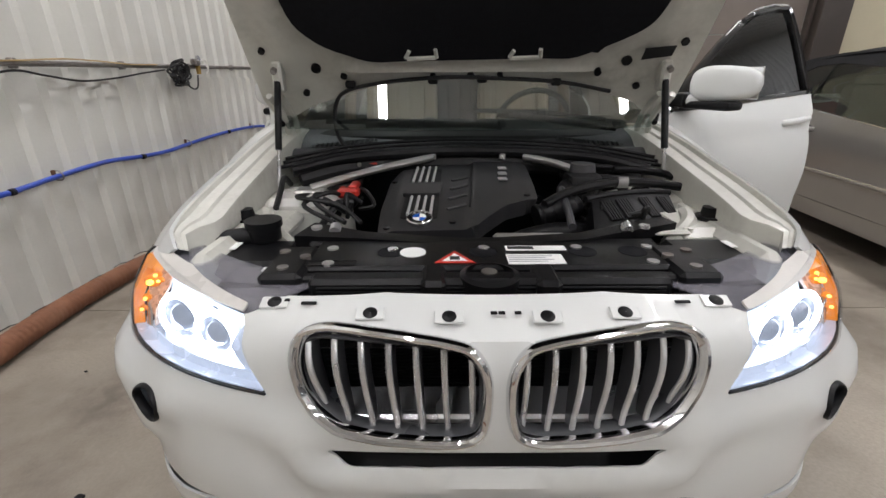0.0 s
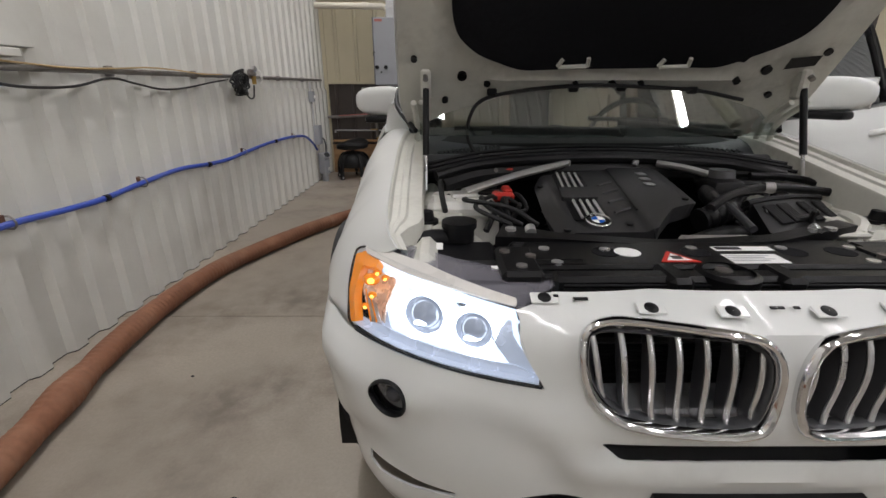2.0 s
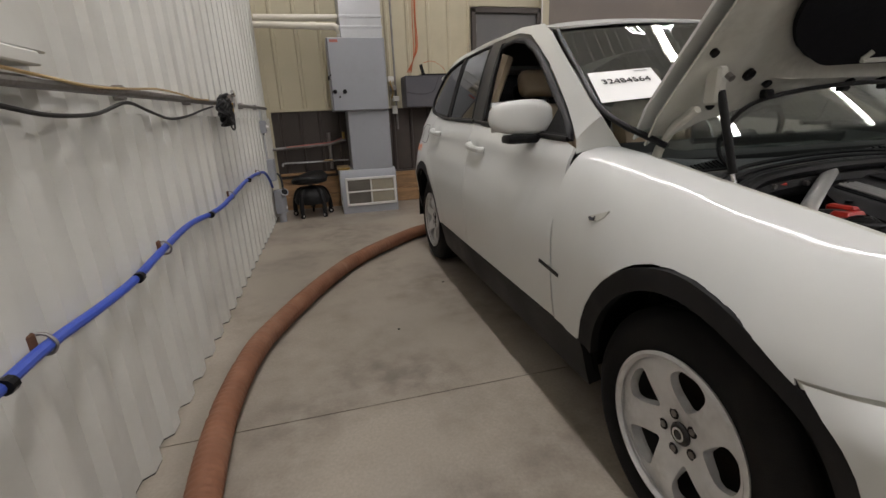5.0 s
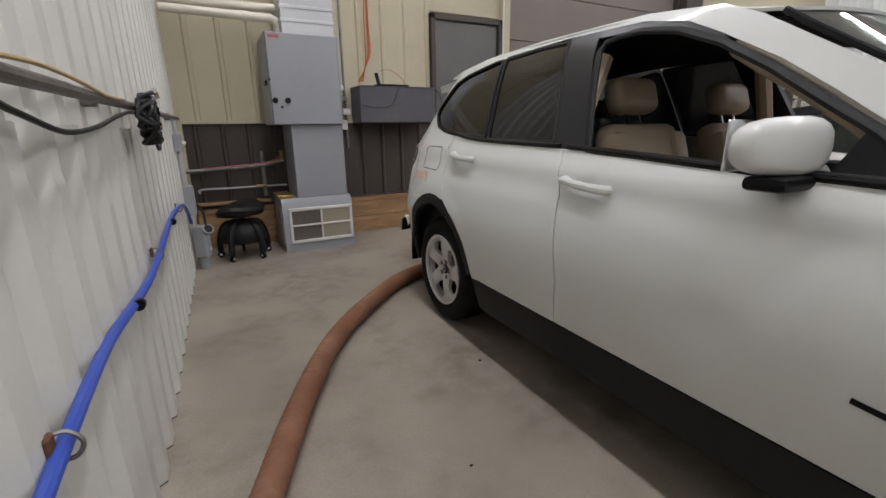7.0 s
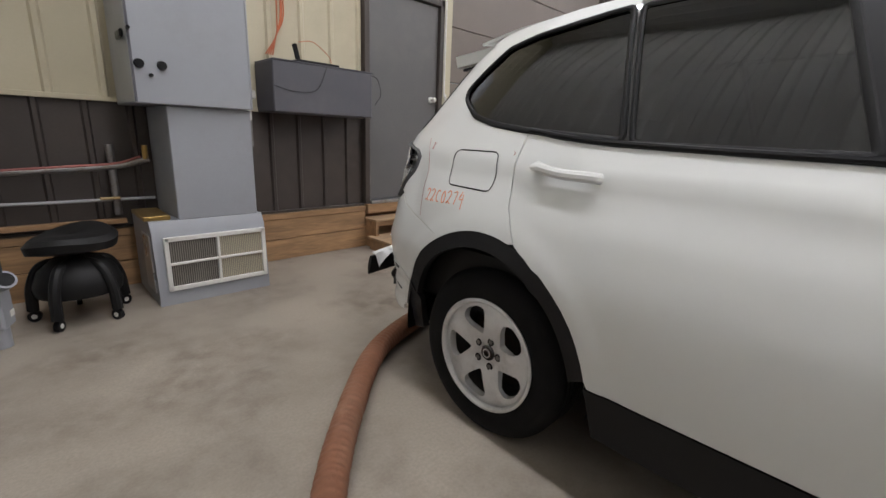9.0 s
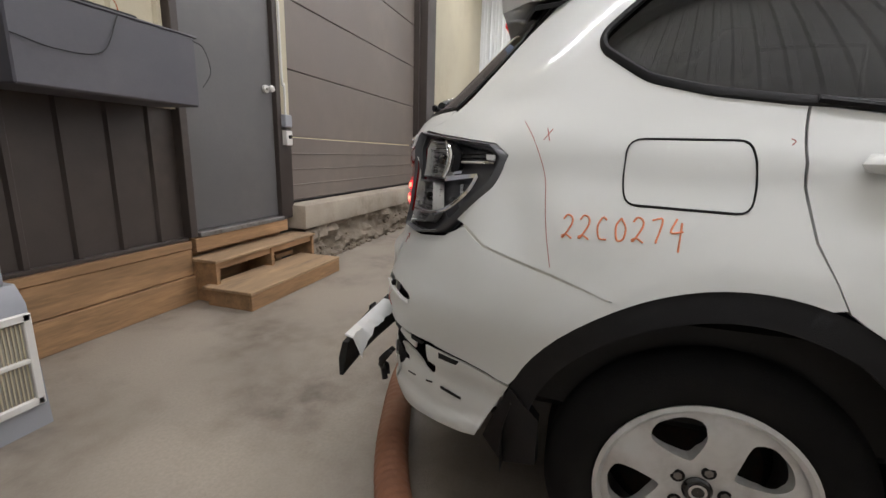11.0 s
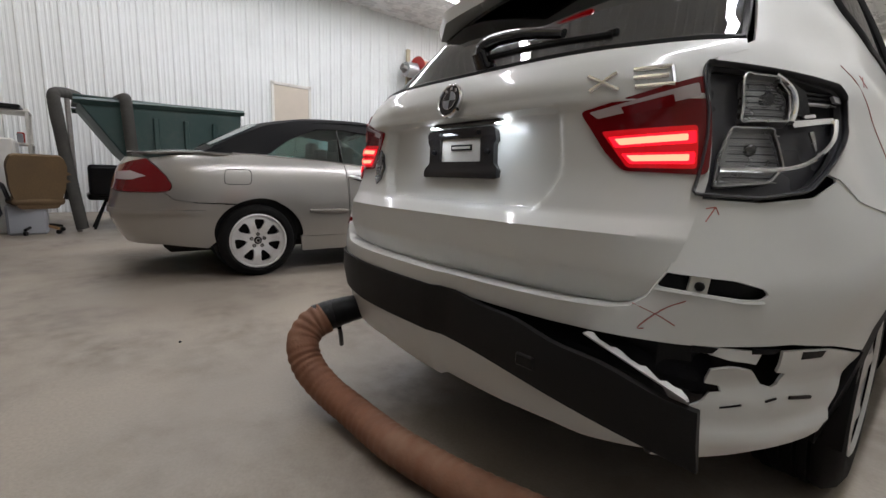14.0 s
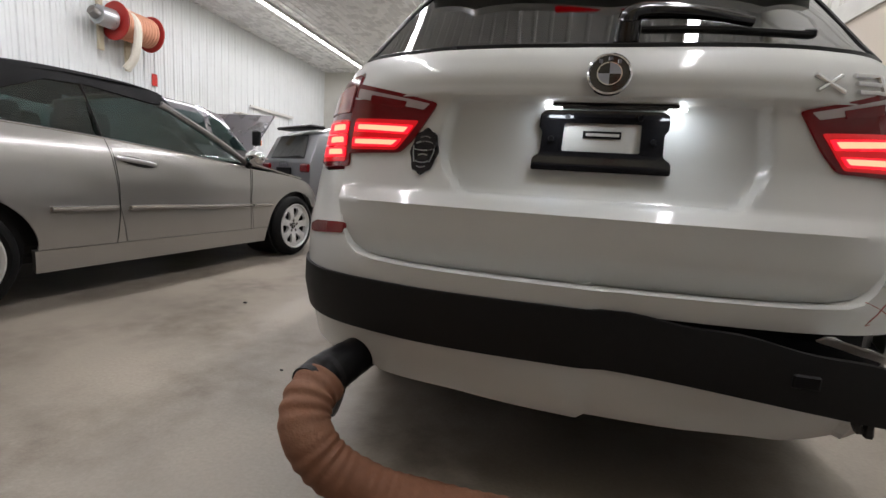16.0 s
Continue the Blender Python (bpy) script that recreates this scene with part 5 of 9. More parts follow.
# roof
ZR = [(.95, 1.552), (1.15, 1.612), (1.5, 1.672), (1.9, 1.692), (2.4, 1.690), (2.9, 1.660), (3.3, 1.605)]
part("roof", sheet([(-.605, 1.22), (-.50, 1.12), (0, 1.07), (.50, 1.12), (.605, 1.22), (.605, 2.2), (.595, 2.95), (.56, 3.18), (-.56, 3.18), (-.595, 2.95), (-.605, 2.2)], lambda x, y: Vector((x, y, pw(ZR, y) - .050 * abs(x / .645) ** 2.6)), (), 0.07, 0.01, (0, 2, 1)), WHITE, suv)
YE = [(1.03, .27), (1.13, .43), (1.24, .61), (1.36, .82), (1.486, 1.04), (1.57, 1.18)]


def ws(x, z, off=0.0):
    return Vector((x, pw(YE, z) - .13 * (1 - (x / .8) ** 2) + off, z))


part("windshield", sheet([(-.68, 1.085), (-.79, 1.19), (-.785, 1.24), (-.70, 1.46), (-.655, 1.545), (0, 1.575), (.655, 1.545), (.70, 1.46), (.785, 1.24), (.79, 1.19), (.68, 1.085)], ws, (), 0.07, 0.005, (0, 2.5, .6)), CLEARGL, suv, "clear windshield glass")
for sg in (-1, 1):
    part("windshield_trim", one(tube, [ws(sg * x, z, -.004) for x, z in ((.70, 1.095), (.79, 1.20), (.74, 1.35), (.69, 1.48), (.66, 1.55))], .010, 8, 5), BLACKPL, suv)
pp = thing("window_paper", "white paper sheet with a printed number on the windshield", "paper")
pm = sheet([(-.775, 1.232), (-.725, 1.342), (-.475, 1.356), (-.52, 1.250)], lambda x, z: ws(x, z, -.010), (), .05, .001, (0, 2.5, .6))
paper = part("sheet", pm, PAPER, pp)
p_c = ws(-.622, 1.309, -.018)
ax = (ws(-.53, 1.313, -.018) - ws(-.72, 1.304, -.018)).normalized()
az = (ws(-.60, 1.345, -.018) - ws(-.65, 1.245, -.018)).normalized()
an = ax.cross(az).normalized()
az = an.cross(ax)
words("32484564", .046, Matrix.Translation(p_c) @ Matrix((ax, az, an)).transposed().to_4x4(), INK, pp, "print")
bm = bmesh.new()
q = ws(-.53, 1.346, -.014)
box(bm, (0, 0, 0), (.05, .005, .001))
bmesh.ops.transform(bm, matrix=Matrix.Translation(q) @ Matrix((ax, az, an)).transposed().to_4x4(), verts=bm.verts[:])
part("small_print", bm, GREYMET, pp)

# tail: gate, glass, lamps, bumper
GATE = [(5.095, 1.165), (5.012, 1.19), (5.02, 1.218), (5.25, 1.208), (END, 1.205)]
GATE_L = [(5.105, 1.15), (5.138, .919), (5.162, .810), (5.180, .740), (5.206, .688), (5.235, .664), (5.275, .654), (5.36, .649), (END, .644)]


def mirr(poly):
    return [(2 * END - s, z) for s, z in poly]


gate_poly = GATE + mirr(GATE[:-1])[::-1] + mirr(GATE_L[:-1]) + GATE_L[::-1]


def gate_map(s, z):
    a = abs(s - END - .013)
    hw = .350 if z > .95 else .350 - .055 * ((.95 - z) / .100) ** 1.6
    rec = 1 / (1 + math.exp(min(max((a - hw) / .003, -40), 40))) / (1 + math.exp(min(max((z - 1.072) / .003, -40), 40))) / (1 + math.exp(min(max((.845 - z) / .003, -40), 40)))
    d = -.032 * rec
    u = z - .797
    d += (.35 + .65 * min(max((.63 - a) / .16, 0), 1)) * (.019 * max(0, 1 - u / .044) if u > 0 else .019 + .52 * u)
    d += .007 * bell(z - 1.088, .012) * (a < .7)
    return SUV.P(s, z, d)


gate = part("tailgate", sheet(gate_poly, gate_map, (), 0.009, 0.01, CARC), WHITE, suv)
RGL = [(5.03, 1.225), (5.25, 1.215), (END, 1.212)]
RGU = [(5.02, 1.40), (5.06, 1.50), (5.20, 1.535), (END, 1.545)]
rw = RGL + mirr(RGL[:-1])[::-1] + mirr(RGU[:-1]) + RGU[::-1]
part("rear_glass", sheet(rw, SUV.at(-.002), (), 0.06, 0.005, CARC), REARGL, suv, "dark tinted rear window")
part("glass_seal", frame_ring(resample(rw, .05), SUV.at(-.002), .009, .006, centre=CARC, seg=6), BLACKPL, suv)
sp_ = sheet([(-.60, 3.02), (-.60, 3.30), (-.45, 3.40), (0, 3.44), (.45, 3.40), (.60, 3.30), (.60, 3.02)], lambda x, y: Vector((x, y, 1.615 - .09 * (y - 3.02) - .05 * abs(x / .6) ** 2.6)), (), .07, .045, (0, 3.2, 1))
part("roof_spoiler", sp_, WHITE, suv)
part("spoiler_underside", sheet([(-.58, 3.20), (-.56, 3.29), (0, 3.42), (.56, 3.29), (.58, 3.20)], lambda x, y: Vector((x, y, 1.56 - .09 * (y - 3.02) - .05 * abs(x / .6) ** 2.6)), (), .07, .012, (0, 3.2, 1)), GLOSSBLK, suv)
part("high_brake_lamp", one(box, (0, 3.425, 1.555), (.34, .02, .022), .005), REDDIM, suv)
# rear wiper
wi = new("rear_wiper")
wi.parent = suv
part("arm", one(tube, [SUV.P(END - .02, 1.236, .020), SUV.P(END - .03, 1.252, .046), SUV.P(END - .09, 1.262, .050), SUV.P(END - .20, 1.256, .046), SUV.P(END - .32, 1.243, .034)], .027, 12, 8, lambda i, s: 1.05 - s * 1.75, flat=.8), GLOSSBLK, wi)
part("blade", one(tube, [SUV.P(END - .06, 1.238, .020), SUV.P(END - .25, 1.236, .020), SUV.P(END - .46, 1.230, .018)], .009, 8, 5), BLACKPL, wi)
part("blade_tip", one(box, SUV.P(END - .458, 1.232, .020), (.030, .016, .020), .005), BLACKPL, wi)
part("pivot_cap", one(cyl, SUV.P(END - .025, 1.235, .0), SUV.P(END - .025, 1.238, .045), .030, .026), GLOSSBLK, wi)

# tail lamps
TLO = rounded([(5.10, 1.158), (4.786, 1.124), (4.756, 1.103), (4.80, 1.03), (4.893, .945), (4.94, .905), (5.04, .888), (5.165, .893), (5.13, 1.02)], .014, 3)
TLI = rounded([(5.385, 1.066), (5.108, 1.128), (5.14, .93), (5.30, .935), (5.337, .978)], .014, 3)
for sg in (1, -1):
    W_ = (lambda o: SUV.at(o)) if sg > 0 else (lambda o: mirror_suv(SUV.at(o)))
    ti = new("tail_lamp")
    ti.parent = suv
    part("body", sheet(TLI, W_(.006), (), .04, .03, CARC), REDLENS, ti, "glossy red inner tail lamp")
    part("light_bar", sheet(rounded([(5.325, 1.007), (5.155, 1.018), (5.158, .994), (5.312, .985)], .004), W_(.010), (), .03, .006, CARC), REDLIT, ti, "glowing red light bar")
    part("light_bar", sheet(rounded([(5.300, .972), (5.161, .976), (5.164, .952), (5.285, .951)], .004), W_(.010), (), .03, .006, CARC), REDLIT, ti, "glowing red light bar")
    for c in ([(5.312, 1.003), (5.170, 1.012), (5.172, .999), (5.302, .990)], [(5.290, .968), (5.172, .971), (5.174, .958), (5.278, .956)]):
        part("bar_core", sheet(rounded(c, .003), W_(.0115), (), .03, .006, CARC), REDCORE, ti, "brighter core of the light bar")
    part("glow_field", sheet(rounded([(5.34, 1.02), (5.15, 1.03), (5.16, .942), (5.29, .942)], .008), W_(.008), (), .03, .004, CARC), REDDIM, ti)
    part("reverse_lens", sheet(rounded([(5.362, 1.064), (5.125, 1.113), (5.130, 1.088), (5.345, 1.048)], .005), W_(.009), (), .03, .004, CARC), WHITELENS, ti, "pale reversing lens strip")
    part("reverse_insert", sheet(rounded([(5.29, 1.072), (5.18, 1.093), (5.183, 1.07), (5.285, 1.053)], .004), W_(.011), (), .03, .004, CARC), REDLENS, ti)
    to = new("tail_lamp")
    to.parent = suv
    if sg < 0:
        part("body", sheet(TLO, W_(.006), (), .04, .03, CARC), REDLENS, to, "glossy red outer tail lamp")
        part("glow_field", sheet(rounded([(5.125, 1.028), (4.95, 1.035), (4.975, .905), (5.15, .905)], .014), W_(.008), (), .04, .006, CARC), REDDIM, to, "dimly lit red lens")
        for k in range(3):
            z0 = .925 + .036 * k
            part("light_bar", sheet(rounded([(5.138 - .006 * k, z0 + .022), (4.99, z0 + .024), (4.995, z0 - .006), (5.145 - .006 * k, z0 - .006)], .006), W_(.011), (), .03, .006, CARC), REDLIT, to, "glowing red lamp segment")
            part("bar_core", sheet(rounded([(5.128 - .006 * k, z0 + .017), (5.04, z0 + .018), (5.045, z0 + .001), (5.135 - .006 * k, z0 + .001)], .005), W_(.0125), (), .03, .006, CARC), REDCORE, to, "hot orange core of the lamp segment")
        part("pale_band", sheet(rounded([(5.105, 1.125), (4.86, 1.105), (4.87, 1.055), (5.115, 1.050)], .006), W_(.010), (), .03, .004, CARC), REDHAZE, to, "faded red upper lens")
    else:
        # the left outer lens is missing: the bare lamp housing shows
        to["label"] = "broken tail lamp housing without its lens"
        part("housing", sheet(TLO, W_(-.030), (), .04, .01, CARC), LAMPGREY, to)
        part("rim", frame_ring(resample(TLO, .03), W_(-.002), .004, .016, centre=CARC), LAMPRIM, to)
        part("flange", sheet(TLO, W_(-.006), [rounded([(5.088, 1.152), (4.95, 1.137), (4.800, 1.114), (4.772, 1.098), (4.808, 1.036), (4.888, .956), (4.94, .914), (5.02, .896), (5.156, .899), (5.118, 1.04)], .015)], .03, .012, CARC), LAMPRIM, to)
        CH1 = rounded([(5.018, 1.134), (4.946, 1.131), (4.932, 1.099), (4.948, 1.063), (4.964, 1.041), (5.061, 1.039)], .008)
        CH2 = rounded([(5.082, 1.026), (4.998, 1.026), (4.988, .951), (5.02, .920), (5.125, .909), (5.113, .969)], .010)
        for ch, z0, z1 in ((CH1, 1.045, 1.128), (CH2, .918, 1.020)):
            part("reflector_bowl", sheet(ch, W_(-.022), (), .02, .006, CARC), LAMPSILV, to, "silver lamp reflector")
            part("bowl_rim", frame_ring(resample(ch, .02), W_(-.010), .003, .018, centre=CARC, seg=6), LAMPSILV, to)
            part("bulb_lens", sheet(ch, W_(-.002), (), .02, .003, CARC), LENS, to, "clear inner lens")
            for k in range(13):
                zz = z0 + (z1 - z0) * (k + .5) / 13
                a, b = (5.052 - .035 * (k / 12), 4.962 - .018 * min(k, 7) / 7) if ch is CH1 else (5.112 - .028 * k / 12, 5.002 - .0016 * k)
                part("optic_rib", one(tube, [SUV.P(a, zz, -.012), SUV.P((a + b) / 2, zz, -.010), SUV.P(b, zz, -.012)], .0013, 5, 3), LAMPGREY if k % 2 else LAMPSILV, to)
        part("bulb", one(ball, SUV.P(4.985, 1.088, -.014), (.014, .014, .016), 12), GLOSSBLK, to)
        part("bulb", one(ball, SUV.P(5.05, .985, -.014), (.012, .012, .013), 12), GLOSSBLK, to)
        part("silver_arc", one(tube, [SUV.P(*q, .001) for q in ((4.957, 1.134), (4.936, 1.118), (4.930, 1.095), (4.945, 1.064), (4.962, 1.040))], .0055, 8, 5), CHROME, to)
        part("dark_fin", sheet([(4.925, 1.130), (4.893, 1.104), (4.910, 1.052), (4.940, 1.056), (4.922, 1.095), (4.940, 1.125)], W_(-.001), (), .02, .014, CARC), BLACKPL, to)
        part("silver_arc", one(tube, [SUV.P(*q, .001) for q in ((4.842, 1.050), (4.858, 1.022), (4.883, .996), (4.937, .962), (5.001, .945), (5.118, .943))], .0058, 8, 6), CHROME, to)
        part("silver_rib", sheet(rounded([(4.958, 1.043), (4.842, 1.056), (4.845, 1.046), (4.958, 1.030)], .003), W_(.0), (), .02, .012, CARC), CHROME, to)
        part("silver_rib", sheet(rounded([(4.925, 1.056), (4.895, 1.060), (4.895, 1.053), (4.925, 1.049)], .002), W_(.0), (), .02, .010, CARC), CHROME, to)
        part("silver_web", sheet([(4.906, 1.028), (4.894, 1.030), (4.897, .990), (4.902, .988)], W_(-.012), (), .02, .004, CARC), LAMPSILV, to)
        for z0 in (1.104, 1.094, 1.083):
            part("rib_line", one(tube, [SUV.P(s, z, -.008) for s, z in ((4.90, z0), (4.86, z0 + .001), (4.795, z0 + .004))], .0035, 6, 4), BLACKPL if z0 != 1.083 else LAMPSILV, to)
        part("corner_reflector", sheet([(4.812, 1.103), (4.788, 1.102), (4.790, 1.090), (4.813, 1.091)], W_(.001), (), .02, .006, CARC), SATIN, to)

# rear bumper
BUT = [(4.478, .808), (4.613, .843), (4.799, .884), (4.87, .925), (4.93, .893), (5.04, .879), (5.172, .884), (5.168, .808), (5.186, .736), (5.211, .681), (5.239, .657), (5.278, .648), (5.36, .644), (END, .639)]
ARC_R = arc_pts(A(RW_Y), .355, .465, .505, 26, 64, 8)
SEAM = [(4.66, .556), (4.78, .580), (4.904, .594), (5.12, .585), (5.35, .586), (END, .586)]
bump_up = BUT[:-1] + [(END, .639)] + mirr(BUT[:-1])[::-1] + mirr(ARC_R[::-1]) + mirr(SEAM[:-1]) + SEAM[::-1] + ARC_R
REFL = rounded([(5.195, .735), (5.195, .705), (5.04, .690), (5.004, .691), (4.992, .701), (5.004, .713), (5.06, .727)], .006, 3)


def rb_map(s, z):
    a = abs(s - END)
    d = .010 * bell(z - .634, .02) * (1 if a < .5 else bell(a - .5, .1)) - .006 * bell(z - .775, .06) * bell(a - .85, .2)
    return SUV.P(s, z, d)


part("rear_bumper", sheet(bump_up, rb_map, [REFL, mirr(REFL)], 0.028, 0.006, CARC), WHITE, suv)
part("seam_backing", sheet([(q, z + .016) for q, z in BUT[:4]] + [(q, z - .016) for q, z in BUT[3::-1]], SUV.at(-.0025), (), .03, .004, CARC), UNDERWHITE, suv)
# shelf of the bumper under the tailgate
bm = bmesh.new()
rows = []
shelf = BUT[7:] + mirr(BUT[7:-1])[::-1]
for (s0, z0), (s1, z1) in zip(shelf, shelf[1:]):
    nn_ = max(2, int(abs(s1 - s0) / .03))
    for k in range(nn_):
        s_, z_ = s0 + (s1 - s0) * k / nn_, z0 + (z1 - z0) * k / nn_
        rows.append([bm.verts.new(q) for q in (rb_map(s_, z_ - .001), SUV.P(s_, z_ + .003, -.004), SUV.P(s_, z_ + .004, -.085))])
for a, b in zip(rows, rows[1:]):
    for i in range(2):
        bm.faces.new((a[i], a[i + 1], b[i + 1], b[i]))
part("bumper_shelf", bm, WHITE, suv)
part("reflector_pocket", sheet(REFL, SUV.at(-.02), (), .03, .01, CARC), BLACKPL, suv, "empty reflector pocket")
part("pocket_web", sheet([(5.14, .733), (5.14, .695), (5.105, .693), (5.105, .731)], SUV.at(-.006), (), .03, .012, CARC), UNDERWHITE, suv)
part("pocket_lip", one(ribbon, [rb_map(q, z) for q, z in ((5.20, .699), (5.12, .694), (5.04, .684), (5.0, .685))], lambda p: Vector((-.4, 1, .3)), .005, .006), WHITE, suv)
part("pocket_screw", one(ball, SUV.P(5.122, .712, -.003), (.010, .010, .010), 10), BLACKPL, suv)
part("reflector", sheet(mirr(REFL), SUV.at(.002), (), .03, .012, CARC), REDLENS, suv, "dark red bumper reflector")
# lower bumper: torn open on the left
LOW = [(END + .93, .39), (END + .78, .345), (END + .56, .352), (END + .50, .322), (END, .298), (5.55, .294), (5.385, .300), (5.31, .296), (5.10, .318), (4.94, .347), (4.80, .362), (4.757, .372)]
TORN = [(4.66, .548), (4.78, .572), (4.85, .578), (4.921, .579), (4.919, .528), (4.892, .522), (4.900, .495), (4.913, .489), (4.941, .496), (4.976, .532), (5.008, .540), (5.029, .541), (5.064, .532), (5.066, .497), (5.036, .493), (5.030, .480), (5.055, .478), (5.068, .460), (5.091, .446), (5.103, .419), (5.120, .400), (5.128, .355), (5.140, .350), (5.137, .450), (5.162, .443), (5.232, .425), (5.32, .43), (5.40, .47), (5.45, .50), (END, .495), (END + .5, .50), (END + .95, .52)]


def low_map(s, z):
    a = abs(s - END)
    d = -.012 * bell(z - .50, .03) - .02 * bell(a - .30, .12) * bell(z - .36, .05)
    if s < 5.16:
        # rolled lip along the torn side's lower edge
        zc = .388 + .16 * max(0, 4.90 - s) + .02 * (s - 4.9)
        d += .016 / (1 + math.exp(min(max((z - zc) / .004, -40), 40))) - .05 * max(0, .345 - z)
    return SUV.P(s, z, d)


part("rear_valance", sheet([(s, z) for s, z in TORN] + LOW, low_map, (), .016, .006, CARC), WHITE, suv, "torn white lower bumper cover")
part("torn_lip", sheet([(4.966, .578), (5.086, .586), (5.076, .569), (5.031, .557), (4.994, .553), (4.975, .549)], SUV.at(-.002), (), .03, .006, CARC), WHITE, suv, "ragged strip of white bumper cover")
part("torn_edge", sheet([(4.93, .463), (4.905, .469), (4.904, .465), (4.93, .459)], SUV.at(.0008), (), .02, .003, CARC), BLACKPL, suv)
part("torn_edge", sheet([(5.03, .449), (4.985, .456), (4.985, .452), (5.03, .445)], SUV.at(.0008), (), .02, .003, CARC), BLACKPL, suv)
# black sheet added to keep the torn cavity as dark as its shade
part("bumper_void", sheet([(4.75, .36), (4.75, .585), (END + 1.0, .60), (END + 1.0, .36)], SUV.at(-.09), (), .08, .01, CARC), BLACKPL, suv)
for (a0, z0, a1, z1) in ((4.80, .572, .07, -.014), (4.93, .584, .06, -.010), (5.06, .584, .05, -.012)):
    part("torn_edge", sheet([(a0, z0), (a0 + a1, z0 + .003), (a0 + a1, z0 + z1), (a0 + .01, z0 + z1)], SUV.at(.001), (), .02, .004, CARC), BLACKPL, suv)
part("torn_slit", sheet([(4.87, .47), (4.80, .462), (4.80, .455), (4.87, .462)], SUV.at(.001), (), .02, .003, CARC), BLACKPL, suv)
# black strip hanging loose at the left
bm = bmesh.new()
rows = []
for k in range(42):
    f = k / 41
    if f < .55:
        s = END + 1.0 - f / .55 * 1.02
        top, bot = SUV.P(s, .592, .010), SUV.P(s, .450, .014)
        nn = SUV.normal(s, .55)
    else:
        g = (f - .55) / .45
        a_ = SUV.P(END - .02, .592, .010)
        x = a_.x - .715 * g
        y = a_.y + .036 * math.sin(math.pi * min(g, .8) * .62) ** 2 - .02 * g ** 3
        top, bot = Vector((x, y, .592 - .072 * g ** 1.5)), Vector((x - .012 * g, y + .006 * g, .450 - .036 * g ** 1.4))
        nn = Vector((-.1 * g, 1, 0)).normalized()
        top.z += .004 * math.sin(g * 19)
    mid = (top + bot) / 2 + nn * .008
    rows.append([bm.verts.new(v) for v in (top, mid, bot, bot - nn * .012, top - nn * .018)])
for a, b in zip(rows, rows[1:]):
    for i in range(5):
        bm.faces.new((a[i], a[(i + 1) % 5], b[(i + 1) % 5], b[i]))
bm.faces.new(rows[0])
bm.faces.new(rows[-1])
bmesh.ops.recalc_face_normals(bm, faces=bm.faces[:])
part("bumper_strip", bm, STRIPBLK, suv, "loose black bumper strip sagging at one end")
part("tow_cover", one(box, (-.40, 3.853, .515), (.05, .010, .03), .004, pose(0, 0, 0, 0, 0, 0)), BLACKPL, suv)
# what the tear shows: bumper beam, foam, bracket and hanging wires
# beam coloured matt black to sink into the shade of the cavity
part("bumper_beam", one(tube, [(-.66, 3.56, .50), (-.56, 3.63, .52), (-.3, 3.67, .54), (0, 3.68, .55)], .045, 10, 6), FELT, suv)
bm = bmesh.new()
rows = []
for k in range(17):
    g = k / 16
    x, y, z = -.485 - .225 * g, 3.768 + .030 * g, .588 - .050 * g
    wob = .004 * math.sin(g * 23) + .003 * math.sin(g * 41)
    curl = .055 * max(0, g - .72) / .28
    rows.append([bm.verts.new(v) for v in ((x, y, z), (x + .004, y - .028, z - .004 + wob), (x + .008, y - .052 + wob, z - .020 - curl), (x + .006, y - .053 + wob, z - .024 - curl), (x + .002, y - .028, z - .009 + wob), (x - .001, y - .003, z - .005))])
for a, b in zip(rows, rows[1:]):
    for i in range(6):
        bm.faces.new((a[i], a[(i + 1) % 6], b[(i + 1) % 6], b[i]))
bm.faces.new(rows[0])
bm.faces.new(rows[-1])
bmesh.ops.recalc_face_normals(bm, faces=bm.faces[:])
part("bumper_fragment", bm, WHITE, suv, "torn white bumper fragment")
for k in range(2):
    r5 = random.Random(k + 70)
    x = -.60 - .025 * k
    part("hanging_wire", one(tube, [(x, 3.68, .46), (x - .01, 3.70 + .02 * r5.random(), .42), (x + .01, 3.71, .39), (x + .02 * (r5.random() - .5), 3.70, .355 + .02 * r5.random())], .010, 6), BLACKCABLE, suv)
# plate holder and lamps, badges
pl = new("plate_holder")
pl.parent = suv
def plate_at(dx, dz, o=0.0):
    return gate_map(END + .008 + dx * .865, .986 + dz * .86) + Vector((0, .004 + o, 0))
bm = sheet(rounded([(-.168, -.082), (-.168, -.052), (-.150, -.040), (-.150, .022), (-.160, .032), (-.160, .070), (-.146, .078), (.146, .078), (.160, .070), (.160, .032), (.150, .022), (.150, -.040), (.168, -.052), (.168, -.082)], .007, 3), lambda u, v: plate_at(u, v, .014 + .006 * bell(v + .068, .014) + .004 * bell(v - .06, .014)), [rounded([(-.095, -.032), (-.095, .045), (.095, .045), (.095, -.032)], .006)], .012, .018, CARC)
part("plate_frame", bm, GLOSSBLK, pl, "black plastic number plate frame")
part("plate_insert", sheet([(-.098, -.035), (-.098, .048), (.098, .048), (.098, -.035)], lambda u, v: plate_at(u, v, .004), (), .06, .004, CARC), WHITEPL, pl)
part("plate_bar", sheet([(-.045, .006), (-.045, .026), (.045, .026), (.045, .006)], lambda u, v: plate_at(u, v, .008), (), .03, .004, CARC), BLACKPL, pl)
part("plate_bar", sheet([(-.038, .012), (-.038, .020), (.038, .020), (.038, .012)], lambda u, v: plate_at(u, v, .010), (), .03, .003, CARC), WHITEPL, pl)
